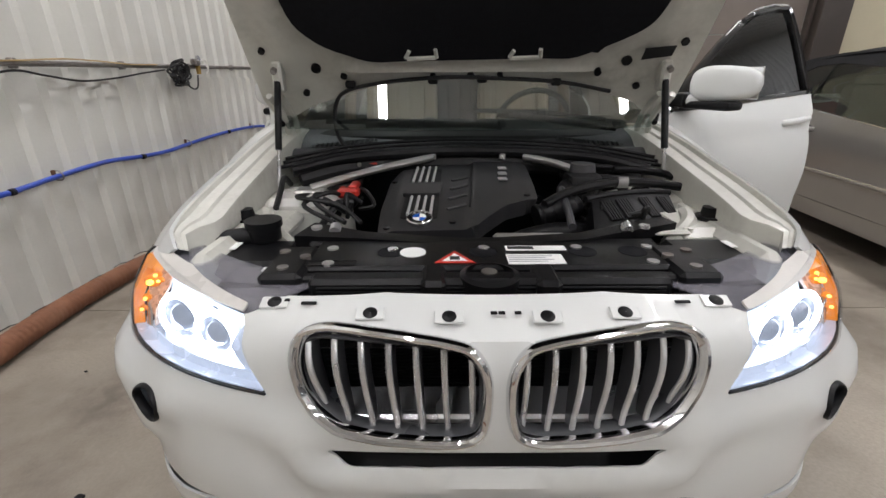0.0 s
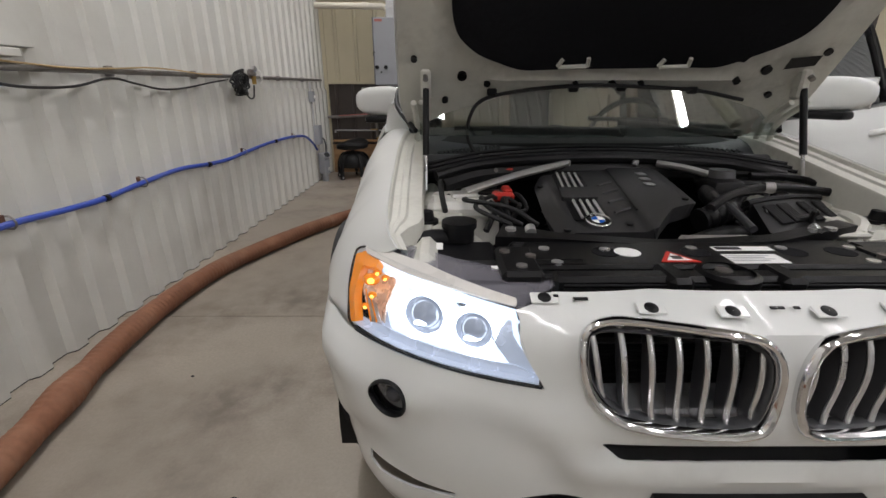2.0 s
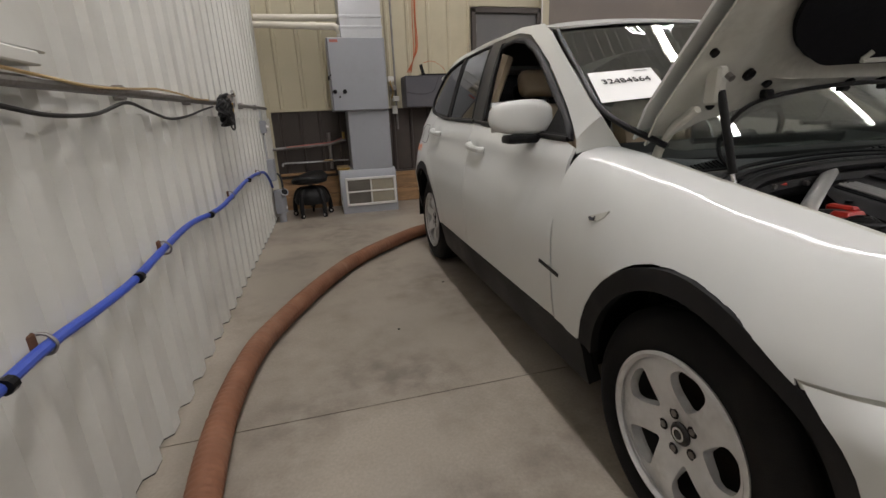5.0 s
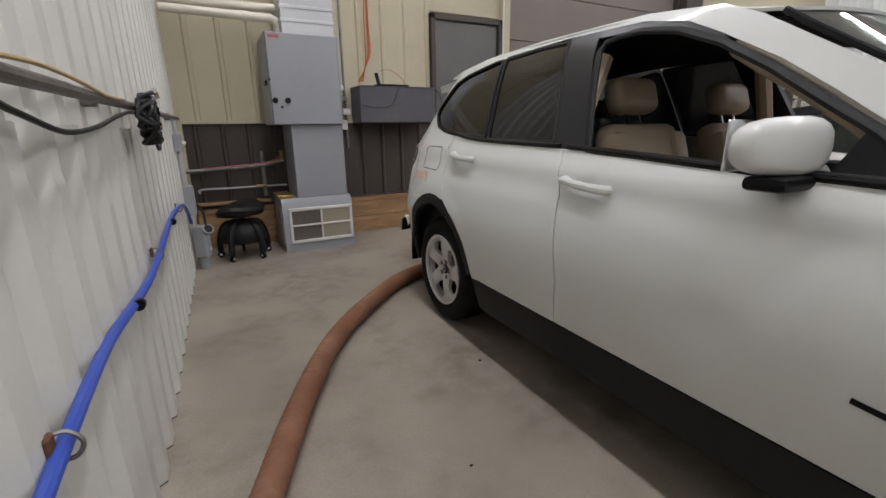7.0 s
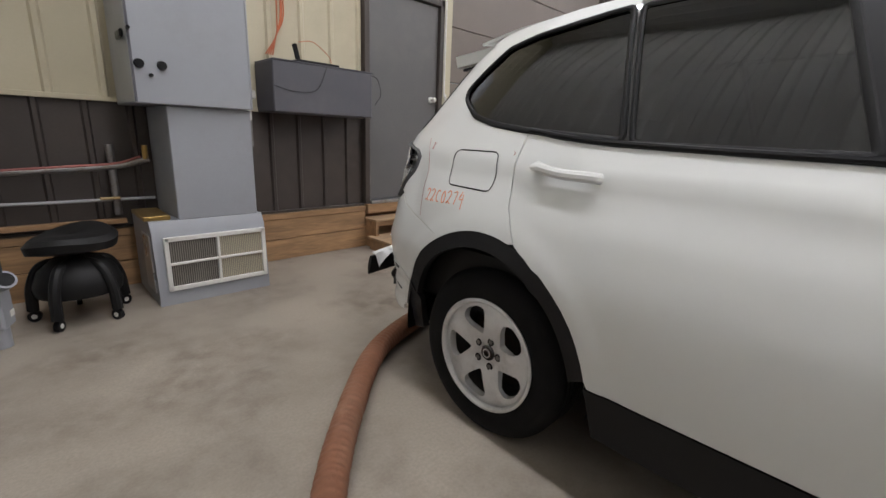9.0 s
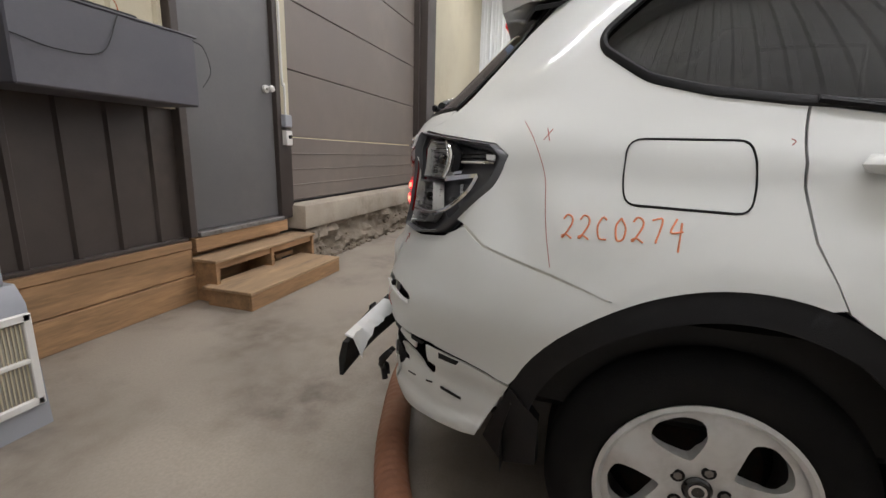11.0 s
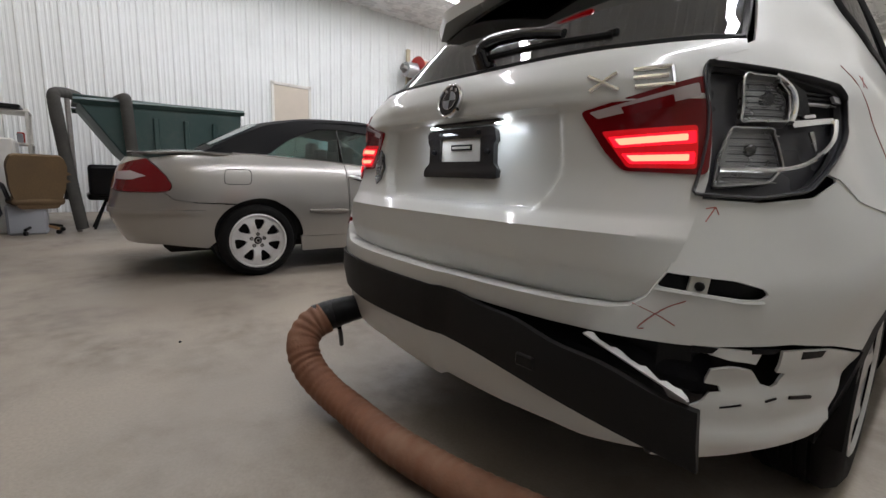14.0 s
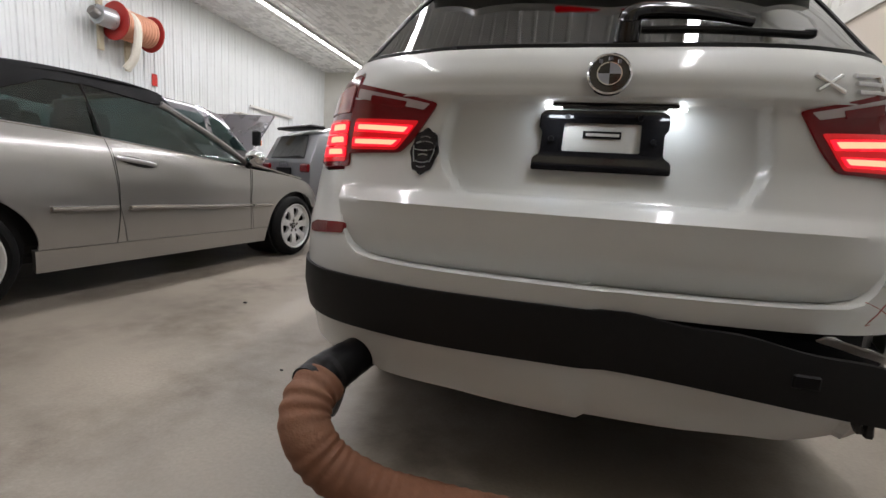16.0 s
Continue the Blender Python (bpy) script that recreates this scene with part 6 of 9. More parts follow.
for u, v in ((-.125, .0), (.125, .0), (-.09, .062), (.09, .062)):
    part("screw", one(cyl, plate_at(u, v, .012), plate_at(u, v, .021), .008, .006, seg=10), BLACKPL, pl)
part("handle_bar", one(tube, [gate_map(END - .012 + u, 1.062) + Vector((0, .01, 0)) for u in (-.135, -.07, 0, .07, .135)], .008, 8, 4), GLOSSBLK, suv, "slim black tailgate handle")
for u in (-.145, .12):
    part("plate_lamp", one(box, gate_map(END + u, 1.064) + Vector((0, .008, -.008)), (.042, .014, .005), .002), PLATEGLOW, suv, "glowing number plate lamp")
bd = new("roundel")
bd.parent = suv
bc, bn = SUV.raw(END, 1.129) + Vector((.011, .012, 0)), Vector((0, .93, .2)).normalized()
bmx = Matrix.Translation(bc) @ bn.to_track_quat("X", "Z").to_matrix().to_4x4()


def roundel(parent, m, R, c1, c2):
    part("ring", one(lathe, [(R, -.006), (R, .004), (R * .93, .007), (R * .88, .004), (R * .88, -.006)], m, 36), CHROME, parent)
    part("field", one(lathe, [(.0005, .002), (R * .88, .002), (R * .88, -.006)], m, 36), GLOSSBLK, parent)
    for k in range(3):
        a = math.pi / 2 + (k - 1) * .62
        part("letter_bar", one(box, m @ Vector((.003, R * .72 * math.cos(a), R * .72 * math.sin(a))), (R * .18, .004, R * .20), .001), CHROME, parent)
    part("inner_ring", one(lathe, [(R * .56, .001), (R * .56, .005), (R * .52, .005), (R * .52, .001)], m, 30), CHROME, parent)
    for k in range(4):
        bm = bmesh.new()
        pts = [(0, 0)] + [(R * .52 * math.cos(a), R * .52 * math.sin(a)) for a in [math.pi / 2 * (k + j / 8) for j in range(9)]]
        lo = [bm.verts.new(m @ Vector((.0025, p[0], p[1]))) for p in pts]
        hi = [bm.verts.new(m @ Vector((.0042, p[0], p[1]))) for p in pts]
        bm.faces.new(hi)
        for i in range(len(pts)):
            j = (i + 1) % len(pts)
            bm.faces.new((lo[i], lo[j], hi[j], hi[i]))
        bmesh.ops.recalc_face_normals(bm, faces=bm.faces[:])
        part("quadrant", bm, c1 if k % 2 else c2, parent)


roundel(bd, bmx, .049, GLOSSBLK, GREYMET)
# plain chrome bars where the model badge sits
mb = new("model_badge")
mb.parent = suv
def gp(s, z):
    return gate_map(s, z) + SUV.normal(s, z) * .004
for pts in ([(5.35, 1.108), (5.285, 1.142)], [(5.35, 1.140), (5.285, 1.107)], [(5.25, 1.145), (5.17, 1.150)], [(5.25, 1.128), (5.178, 1.131)], [(5.25, 1.111), (5.17, 1.114)], [(5.17, 1.150), (5.17, 1.114)]):
    part("badge_bar", one(tube, [gp(*p) for p in pts], .0048, 6, smooth=False), CHROME, mb)
SKC = 6.194
def sticker_at(s, z, o=.005):
    return SUV.P(s, z, o)
edge = []
for k in range(32):
    a = 2 * math.pi * k / 32
    r_ = 1 + .05 * math.cos(8 * a)
    edge.append((SKC + .040 * r_ * math.sin(a) * (1 - .12 * max(-math.cos(a), 0)), .940 + .060 * r_ * math.cos(a)))
sk = part("sticker", sheet(edge, sticker_at, (), .012, .003, CARC), GLOSSBLK, suv, "black shield-shaped sticker with grey marks")
for z, w, bow in ((.976, .014, .004), (.962, .024, .005), (.946, .027, -.003), (.930, .012, .003), (.914, .018, -.004), (.900, .012, -.003)):
    part("sticker_bar", one(ribbon, [sticker_at(SKC + w * q, z + bow * (1 - q * q), .0075) for q in (-1, -.5, 0, .5, 1)], lambda p: Vector((.1, 1, 0)), .0028, .002), SATIN, sk)
for q in (-1, 1):
    part("sticker_bar", one(ribbon, [sticker_at(SKC + .031 * q, .955, .0075), sticker_at(SKC + .029 * q, .935, .0075), sticker_at(SKC + .022 * q, .912, .0075)], lambda p: Vector((.1, 1, 0)), .0025, .002), SATIN, sk)

# marks on the flank
mk = new("flank_marking")
mk.parent = suv
GLY = {"2": [[(0, .8), (.25, 1), (.6, .9), (.6, .6), (.1, .05), (.0, .1), (.3, .15), (.7, 0)]],
       "C": [[(.65, .85), (.35, .95), (.05, .55), (.2, .08), (.7, .05)]],
       "0": [[(.4, .95), (.08, .6), (.2, .05), (.6, .1), (.72, .55), (.4, .95)]],
       "7": [[(0, .9), (.65, .95), (.3, .0)]],
       "4": [[(.35, 1), (.0, .45), (.75, .5)], [(.65, .85), (.55, -.3)]]}
sx = 4.607
for ch in "22C0274":
    for line in GLY[ch]:
        pts = [(sx - p[0] * .031, .930 + (4.607 - sx) * .035 + p[1] * .050) for p in line]
        fine_ = [SUV.P(*(Vector(q)), 0) for q in pts]
        part("stroke", one(tube, fine_, .0021, 6, 4), ORANGEPEN, mk)
    sx -= .0365
rp = new("red_marks")
rp.parent = suv
for line in ([(4.664, 1.164), (4.648, 1.134)], [(4.650, 1.162), (4.663, 1.136)], [(4.18, 1.145), (4.172, 1.140), (4.178, 1.132)]):
    part("stroke", one(tube, [SUV.P(*q) for q in line], .0012, 6, 3), REDPEN, rp)
part("stroke", one(tube, [SUV.P(*q) for q in ((4.732, 1.182), (4.691, 1.143), (4.669, 1.102), (4.660, 1.055), (4.652, .984), (4.640, .921), (4.618, .863))], .0010, 6, 4), REDPEN, rp)
for line in ([(5.235, .664), (5.182, .644), (5.15, .626)], [(5.140, .680), (5.170, .664), (5.200, .636), (5.217, .611), (5.205, .612)], [(5.12, .868), (5.135, .838)], [(5.12, .868), (5.137, .864)], [(5.12, .868), (5.113, .853)]):
    part("stroke", one(tube, [rb_map(*q) for q in line], .0013, 6, 3), REDPEN, rp)
def fender_at(y, z, off=0.0):
    """The fender's skin at a height, for small things set in it."""
    v = .75
    while v < 1.1 and fender_map(A(y), v).z < z:
        v += .004
    p = fender_map(A(y), v)
    return p + Vector((-off, 0, off * .3))


sg_ = part("side_signal_hole", sheet(rounded([(.30, .918), (.335, .905), (.39, .885), (.385, .872), (.345, .880), (.315, .895)], .006), lambda y, z: fender_at(y, z, .0025), (), .02, .004, CARC), UNDERWHITE, suv, "empty side signal opening")
part("signal_clip", sheet(rounded([(.35, .892), (.382, .884), (.378, .876), (.352, .880)], .003), lambda y, z: fender_at(y, z, .006), (), .02, .003, CARC), LAMPGREY, sg_)
part("flank_badge", one(ribbon, [SUV.P(A(.69), .648), SUV.P(A(.55), .634)], (-1, 0, 0), .014, .003), BLACKPL, suv)


def wheel(parent, m, R=FW_R, W=.225, rim=.222, spokes=5, mount=None, name="wheel", alloy=ALLOY):
    """A road wheel whose outer face looks along local -x of m."""
    w = new(name)
    w.parent = parent
    prof = [(rim - .012, -W / 2 + .02), (rim + .008, -W / 2 + .004), (rim + .035, -W / 2 - .004), (R - .055, -W / 2 - .008), (R - .022, -W / 2 + .006), (R - .006, -W / 2 + .026)]
    for k in range(5):
        x = -W / 2 + .035 + k * (W - .07) / 5
        prof += [(R, x), (R, x + (W - .07) / 5 - .012), (R - .009, x + (W - .07) / 5 - .010), (R - .009, x + (W - .07) / 5 - .002)]
    prof += [(R - .006, W / 2 - .026), (R - .03, W / 2), (rim + .02, W / 2), (rim - .012, W / 2 - .02)]
    part("tyre", one(lathe, prof, m, 56), RUBBER, w)
    bm = bmesh.new()
    # barrel in a darker tone than the rim
    part("barrel", one(lathe, [(rim - .016, W / 2 - .02), (rim - .022, 0), (rim - .02, -W / 2 + .052)], m, 48), DARKALLOY, w, "dark wheel barrel")
    lathe(bm, [(rim - .02, -W / 2 + .052), (rim - .004, -W / 2 + .012), (rim + .010, -W / 2 + .004), (rim + .012, -W / 2 - .004), (rim + .002, -W / 2 - .008), (rim - .008, -W / 2 + .002)], m, 56)
    part("rim", bm, alloy, w)
    holes = []
    for k in range(spokes):
        a0 = 2 * math.pi * (k + .5) / spokes + .31
        if spokes == 5:
            loc = [(.079, .03), (.100, -.19), (.140, -.37), (.176, -.42), (.198, -.25), (.201, .04), (.190, .27), (.150, .31), (.106, .20)]
        else:
            loc = [(.085, 0), (.10, -.16), (.165, -.26), (.19, -.20), (.19, .20), (.165, .26), (.10, .16)]
        sc = rim / .222
        holes.append(rounded([(r * sc * math.cos(a0 + t), r * sc * math.sin(a0 + t)) for r, t in loc], .018, 3))
    disc = ellipse(0, 0, rim - .004, rim - .004, 48)

    def face(u, v):
        r = math.hypot(u, v) / rim
        th = (math.atan2(v, u) - .31 + .30 * (r - .5)) * spokes / (2 * math.pi)
        ridge = bell(th - round(th) + .10, .13) * bell(r - .66, .30) if spokes == 5 else 0.0
        return m @ Vector((-W / 2 + .018 + .020 * (1 - r) - .018 * bell(r - .62, .30) - .009 * ridge, u, v))
    part("spoke_face", sheet(disc, face, holes, .016, .026, m @ Vector((.3, 0, 0))), alloy, w)
    part("brake_disc", one(lathe, [(.0005, .02), (rim - .055, .02), (rim - .055, .04), (.0005, .04)], m, 32), DISC, w)
    part("barrel_back", one(lathe, [(.0005, .06), (rim - .02, .06)], m, 32), BLACKPL, w)
    nb = 5
    for k in range(nb):
        a = 2 * math.pi * k / nb + .31
        c = m @ Vector((-W / 2 + .0255, .056 * math.cos(a), .056 * math.sin(a)))
        d = (m.to_3x3() @ Vector((-1, 0, 0))).normalized()
        # flat black disc paints the dark of the bolt's recess
        part("bolt_recess", one(cyl, c, c + d * .0012, .016, seg=14), BLACKPL, w)
        part("bolt", one(cyl, c, c + d * .003, .010, seg=6), STEEL, w)
    part("cap", one(lathe, [(.0005, -W / 2 + .022), (.028, -W / 2 + .0235), (.033, -W / 2 + .029), (.033, -W / 2 + .045)], m, 24), GLOSSBLK, w, "dark round wheel cap")
    for k in range(2):
        bm = bmesh.new()
        lathe(bm, [(.014, -W / 2 + .0212), (.020, -W / 2 + .0215)], m, 24)
        part("cap_mark", bm, SATIN, w)
        break
    return w


for x, rz in ((-.775, 0), (.775, 180)):
    for y in (0.0, RW_Y):
        wheel(suv, pose(x * (.975 if y else 1), y, FW_R, 0, 0, rz) @ Matrix.Rotation(radians(17 if y else 47), 4, "X"))
# dark wheel wells and underbody
for x in (-.68, .68):
    for y, r in ((0.0, .43), (RW_Y, .46)):
        bm = bmesh.new()
        n = 24
        rows = []
        for k in range(n + 1):
            a = radians(-8 + 196 * k / n)
            rows.append([bm.verts.new((x + dx, y + r * math.cos(a), .37 + r * math.sin(a))) for dx in (-.20, .20)])
        for a, b in zip(rows, rows[1:]):
            bm.faces.new((a[0], a[1], b[1], b[0]))
        part("wheel_well", bm, BLACKPL, suv)
bm = bmesh.new()
box(bm, (0, 1.42, .36), (1.68, 1.78, .24), .03)
box(bm, (0, 1.4, .42), (.92, 4.2, .30), .05)
box(bm, (0, 3.45, .62), (1.30, .42, .5), .05)
part("underbody", bm, BLACKPL, suv)
part("cabin_floor", one(box, (0, 1.9, .62), (1.62, 2.9, .3), .03), DARKIN, suv)
part("tailpipe", one(tube, [(.58, 3.2, .34), (.59, 3.5, .35), (.63, 3.70, .353)], .035, 14, 4), STEEL, suv)
for w_ in (-1,):
    part("rear_shelf", one(box, (0, 3.15, 1.10), (1.25, .55, .04), .01), DARKIN, suv)

# ---- open hood ----
TH = radians(51)
HD, HN, H0 = Vector((0, -math.cos(TH), math.sin(TH))), Vector((0, math.sin(TH), math.cos(TH))), Vector((0, .41, 1.08))


def hood_at(off, crown=0.0):
    return lambda x, v: H0 + Vector((x, 0, 0)) + HD * v + HN * (off + crown * (1 - (x / .76) ** 2))


HOODP = [(-.735, .0), (-.765, .12), (-.76, .30), (-.748, .55), (-.72, .85), (-.65, 1.08), (-.45, 1.20), (-.2, 1.24), (0, 1.25)]
hood_poly = HOODP + [(-x, v) for x, v in HOODP[:-1]][::-1] + [(.62, .10), (.34, .19), (0, .222), (-.30, .19), (-.60, .085)]
hood = new("hood")
hood.parent = suv
hood["label"] = "raised white hood with a black felt liner"
part("outer_skin", sheet(hood_poly, hood_at(.055, .05), (), .07, .008, H0 + Vector((0, -1, 0))), WHITE, hood)
LINER = [(-.572, .52), (-.553, .43), (-.481, .362), (-.334, .304), (-.211, .310), (.22, .318), (.333, .315), (.477, .386), (.547, .433), (.57, .52), (.55, .95), (.30, 1.10), (-.30, 1.10), (-.55, .95)]


def inner_map(x, v):
    """Pressed inner frame: raised beads beside the liner and along the edge."""
    a = abs(x)
    d = -.012 * bell(a - .62, .035) * bell(v - .55, .35) + .010 * bell(a - .70, .03) + .018 * bell(v - .40 - .25 * max(a - .33, 0) * 2.2, .05) * (1 if a < .6 else 0.3)
    d -= .02 * bell(v - .255, .018) * (1 if a < .42 else bell(a - .42, .05))
    for hx, hv in ((.53, .27), (.44, .24), (.69, .335), (.59, .175)):
        d += .007 * (1 / (1 + math.exp((math.hypot(a - hx, v - hv) - .034) / .004)))
    return H0 + Vector((x, 0, 0)) + HD * v + HN * (d + .012 * (1 - (x / .76) ** 2))


part("inner_frame", sheet([(x * .985, v + .012 if v < .3 else v - .015) for x, v in hood_poly], inner_map, (), .035, .006, H0 + Vector((0, 2, 1))), UNDERWHITE, hood, "white pressed inner hood frame")
part("liner", sheet(rounded(LINER, .04, 3), hood_at(-.022), (), .07, .014, H0 + Vector((0, 2, 1))), FELT, hood, "black felt hood liner")
for x0, x1 in ((-.215, -.115), (.12, .22)):
    for a, b, c, d in (((x0, .330), (x0 + .012, .355), 0, 0), ((x0 + .004, .326), (x1 - .004, .330), 0, 0), ((x1, .330), (x1 - .004, .36), 0, 0)):
        part("liner_clip", one(tube, [hood_at(-.032)(*a), hood_at(-.032)(*b)], .007, 6, smooth=False), UNDERWHITE, hood)
for hx, hv, r in ((-.694, .326, .011), (-.529, .263, .017), (-.439, .234, .012), (-.588, .162, .012), (.432, .255, .012), (.523, .288, .017), (.689, .354, .013), (.591, .187, .012), (0.0, .245, .012), (-.13, .243, .010), (.10, .247, .010)):
    p = inner_map(hx, hv)
    part("plug_hole", one(cyl, p - HN * .0125, p + HN * .004, r, seg=18), BLACKPL, hood)
part("warning_plate", sheet([(.555, .31), (.555, .352), (.65, .362), (.65, .325)], hood_at(-.022), (), .05, .002, H0 + Vector((0, 2, 1))), BLACKPL, hood, "small black warning label")
for x in (-.42, -.13, .30, .04):
    p = inner_map(x, .205 + .02 * (1 - abs(x) / .42))
    part("seal_clip", one(box, p - HN * .015, (.035, .025, .025), .005), BLACKPL, hood)
part("washer_hose", one(tube, [inner_map(x, v) - HN * .018 for x, v in ((.50, .175), (.30, .215), (0, .245), (-.13, .24), (-.30, .215), (-.44, .18))] + [Vector((-.49, .32, 1.16)), Vector((-.50, .34, 1.07)), Vector((-.46, .31, 1.0))], .007, 8, 6), BLACKCABLE, hood)
for sg in (-1, 1):
    hg = part("hinge_bracket", one(box, (sg * .655, .235, 1.26), (.035, .05, .10), .008, Matrix()), UNDERWHITE, hood)
    part("bracket_bolt", one(cyl, (sg * .655, .20, 1.285), (sg * .655, .186, 1.275), .010, seg=6), STEEL, hg)
    part("gas_strut", one(cyl, (sg * .655, .215, 1.245), (sg * .655, .14, 1.03), .0115, seg=12), BLACKPL, hood, "black hood gas strut")
    part("strut_rod", one(cyl, (sg * .655, .145, 1.04), (sg * .655, .10, .915), .006, seg=10), SATIN, hood)
    for dx, y0, y1 in ((.045, .44, .36), (.02, .40, .33)):
        part("hinge_arm", one(tube, [(sg * (.70 - dx + .02), y0 - .16, 1.20), (sg * (.715 - dx), y0 - .05, 1.12), (sg * (.72 - dx), y0 + .0, .99)], .011, 8, 5), UNDERWHITE, hood)

# ---- engine bay ----
def bay(name, bm, material, label="", smooth=True, parent=None):
    return part(name, bm, material, parent or suv, label, smooth)


bm = bmesh.new()
box(bm, (0, -.08, .56), (1.32, .98, .06), .01)
box(bm, (0, .37, .74), (1.36, .05, .5), .01)
bay("bay_floor", bm, BLACKPL)
for sg in (-1, 1):
    bm = bmesh.new()
    box(bm, (sg * .64, -.05, .76), (.06, .85, .26), .02)
    bay("inner_wing", bm, UNDERWHITE, "white inner wing panel")
    bm = bmesh.new()
    lathe(bm, [(.16, .0), (.155, .10), (.13, .135), (.075, .145), (.065, .135), (.0005, .135)], Matrix.Translation((sg * .56, .06, .76)) @ Matrix.Rotation(radians(-90), 4, "Y"), 28)
    bay("strut_tower", bm, UNDERWHITE, "white strut tower")
    bm = bmesh.new()
    box(bm, (sg * .60, -.18, .86), (.16, .22, .05), .02)
    bay("wing_shelf", bm, UNDERWHITE)
    bm = bmesh.new()
    cyl(bm, (sg * .645, -.195, .885), (sg * .645, -.195, .920), .026, .020)
    cyl(bm, (sg * .645, -.195, .885), (sg * .645, -.195, .895), .036)
    bay("hood_stop", bm, BLACKPL, "black rubber hood stop")
    bm = bmesh.new()
    tube(bm, [(sg * .50, -.28, .84), (sg * .57, -.23, .88), (sg * .62, -.12, .88)], .022, 8)
    bay("wing_rail", bm, UNDERWHITE)
    # black lamp carriers behind the headlights
    bm = bmesh.new()
    box(bm, (sg * .575, -.375, .842), (.24, .17, .05), .02)
    box(bm, (sg * .49, -.52, .835), (.16, .13, .06), .015)
    bay("lamp_carrier", bm, BLACKPL)
    bm = bmesh.new()
    box(bm, (sg * .64, -.36, .873), (.085, .045, .002), 0, None)
    bay("carrier_label", bm, PAPER, "small white label")
    bay("carrier_label", one(box, (sg * .475, -.49, .868), (.03, .02, .002)), PAPER, "small white label")
    for dx, dy in ((.43, -.53), (.455, -.44), (.40, -.47)):
        bm = bmesh.new()
        cyl(bm, (sg * dx, dy, .868), (sg * dx, dy, .892), .012, seg=12)
        bay("bracket_bolt", bm, STEEL)
for sg in (-1, 1):
    bay("lock_bracket", one(box, (sg * .43, -.48, .87), (.09, .17, .035), .01), BLACKPL)
# radiator support with stickers and bolts
bm = bmesh.new()
box(bm, (.012, -.430, .868), (.82, .165, .028), .008)
bay("support_lip", one(box, (0, -.535, .845), (.80, .03, .06), .006), BLACKPL)
bay("support_rail", one(box, (0, -.345, .855), (.86, .03, .05), .008), BLACKPL)
rs = bay("radiator_support", bm, BLACKPL, "black plastic radiator support")
for x, y in ((-.212, -.414), (-.001, -.405), (.217, -.403), (-.345, -.495), (.36, -.49), (-.355, -.405), (.385, -.40), (.41, -.44)):
    bay("support_bolt", one(cyl, (x, y, .88), (x, y, .8855), .013, seg=16), SATIN, "", True, rs)
# flat matt discs paint the dark of the round recesses
for x in (-.215, -.003, .225, .34):
    bay("support_recess", one(cyl, (x, -.428, .8815), (x, -.428, .8830), .032, seg=20), FELT, "", True, rs)
bay("warning_triangle", one(prism, [(-.115, -.495), (-.025, -.495), (-.07, -.425)], .8825, .8840), RED, "red and white warning triangle", False, rs)
bay("triangle_field", one(prism, [(-.098, -.487), (-.042, -.487), (-.07, -.443)], .8842, .8850), PAPER, "", False, rs)
bay("triangle_mark", one(box, (-.07, -.472, .8855), (.022, .018, .001)), INK, "", False, rs)
bay("round_sticker", one(cyl, (-.165, -.432, .8825), (-.165, -.432, .884), .030, seg=20), PAPER, "torn white round sticker", True, rs)
bay("data_sticker", one(box, (.108, -.474, .883), (.125, .055, .0015)), PAPER, "white data sticker", False, rs)
bay("data_sticker", one(box, (.120, -.408, .883), (.14, .028, .0015)), PAPER, "white data sticker", False, rs)
for k in range(4):
    bay("print_bar", one(box, (.098 - .008 * (k % 2), -.459 - .010 * k, .8842), (.10 - .016 * (k % 2), .003, .0006)), GREYMET, "", False, rs)
bay("print_bar", one(box, (.085, -.408, .8842), (.06, .018, .0006)), INK, "", False, rs)
bm = bmesh.new()
for c, s in (((-.34, -.48, .8835), (.11, .003, .002)), ((-.34, -.505, .8835), (.11, .003, .002)), ((-.395, -.4925, .8835), (.003, .025, .002)), ((-.285, -.4925, .8835), (.003, .025, .002))):
    box(bm, c, s)
bay("moulded_frame", bm, TRIM, "", False, rs)
# latch housing and air guides ahead of the support
bm = bmesh.new()
lathe(bm, [(.062, -.03), (.062, .03), (.05, .035), (.05, -.03)], Matrix.Translation((.0, -.548, .85)) @ Matrix.Rotation(radians(-90), 4, "Y"), 24)
box(bm, (-.115, -.548, .858), (.05, .10, .055), .01)
box(bm, (.115, -.548, .858), (.05, .10, .055), .01)
box(bm, (.0, -.565, .83), (.30, .08, .04), .01)
bay("latch_housing", bm, BLACKPL)
bm = bmesh.new()
cyl(bm, (.0, -.535, .85), (.0, -.535, .882), .017)
bay("latch_bolt", bm, STEEL)
bm = bmesh.new()
box(bm, (-.25, -.585, .825), (.30, .09, .03), .01)
box(bm, (.30, -.585, .825), (.28, .09, .03), .01)
box(bm, (0, -.61, .80), (.9, .14, .03), .01)
bay("air_guide", bm, BLACKPL)
# rubber seal that sweeps round the engine's front
bay("bay_seal", sheet([(-.465, -.345), (-.29, -.356), (-.046, -.374), (.25, -.362), (.515, -.275), (.495, -.232), (.25, -.322), (-.046, -.335), (-.29, -.316), (-.435, -.262)], lambda x, y: Vector((x, y, .893 + .10 * (y + .35) - .012 * bell(x, .25))), (), .03, .03, (0, -.3, .5)), BLACKPL, "black plastic trim across the radiator")
for x in (-.42, -.37, .37, .42):
    bay("support_bolt", one(cyl, (x, -.30 - .2 * (abs(x) < .4) * .1, .895), (x, -.30, .903), .014, seg=14), SATIN)
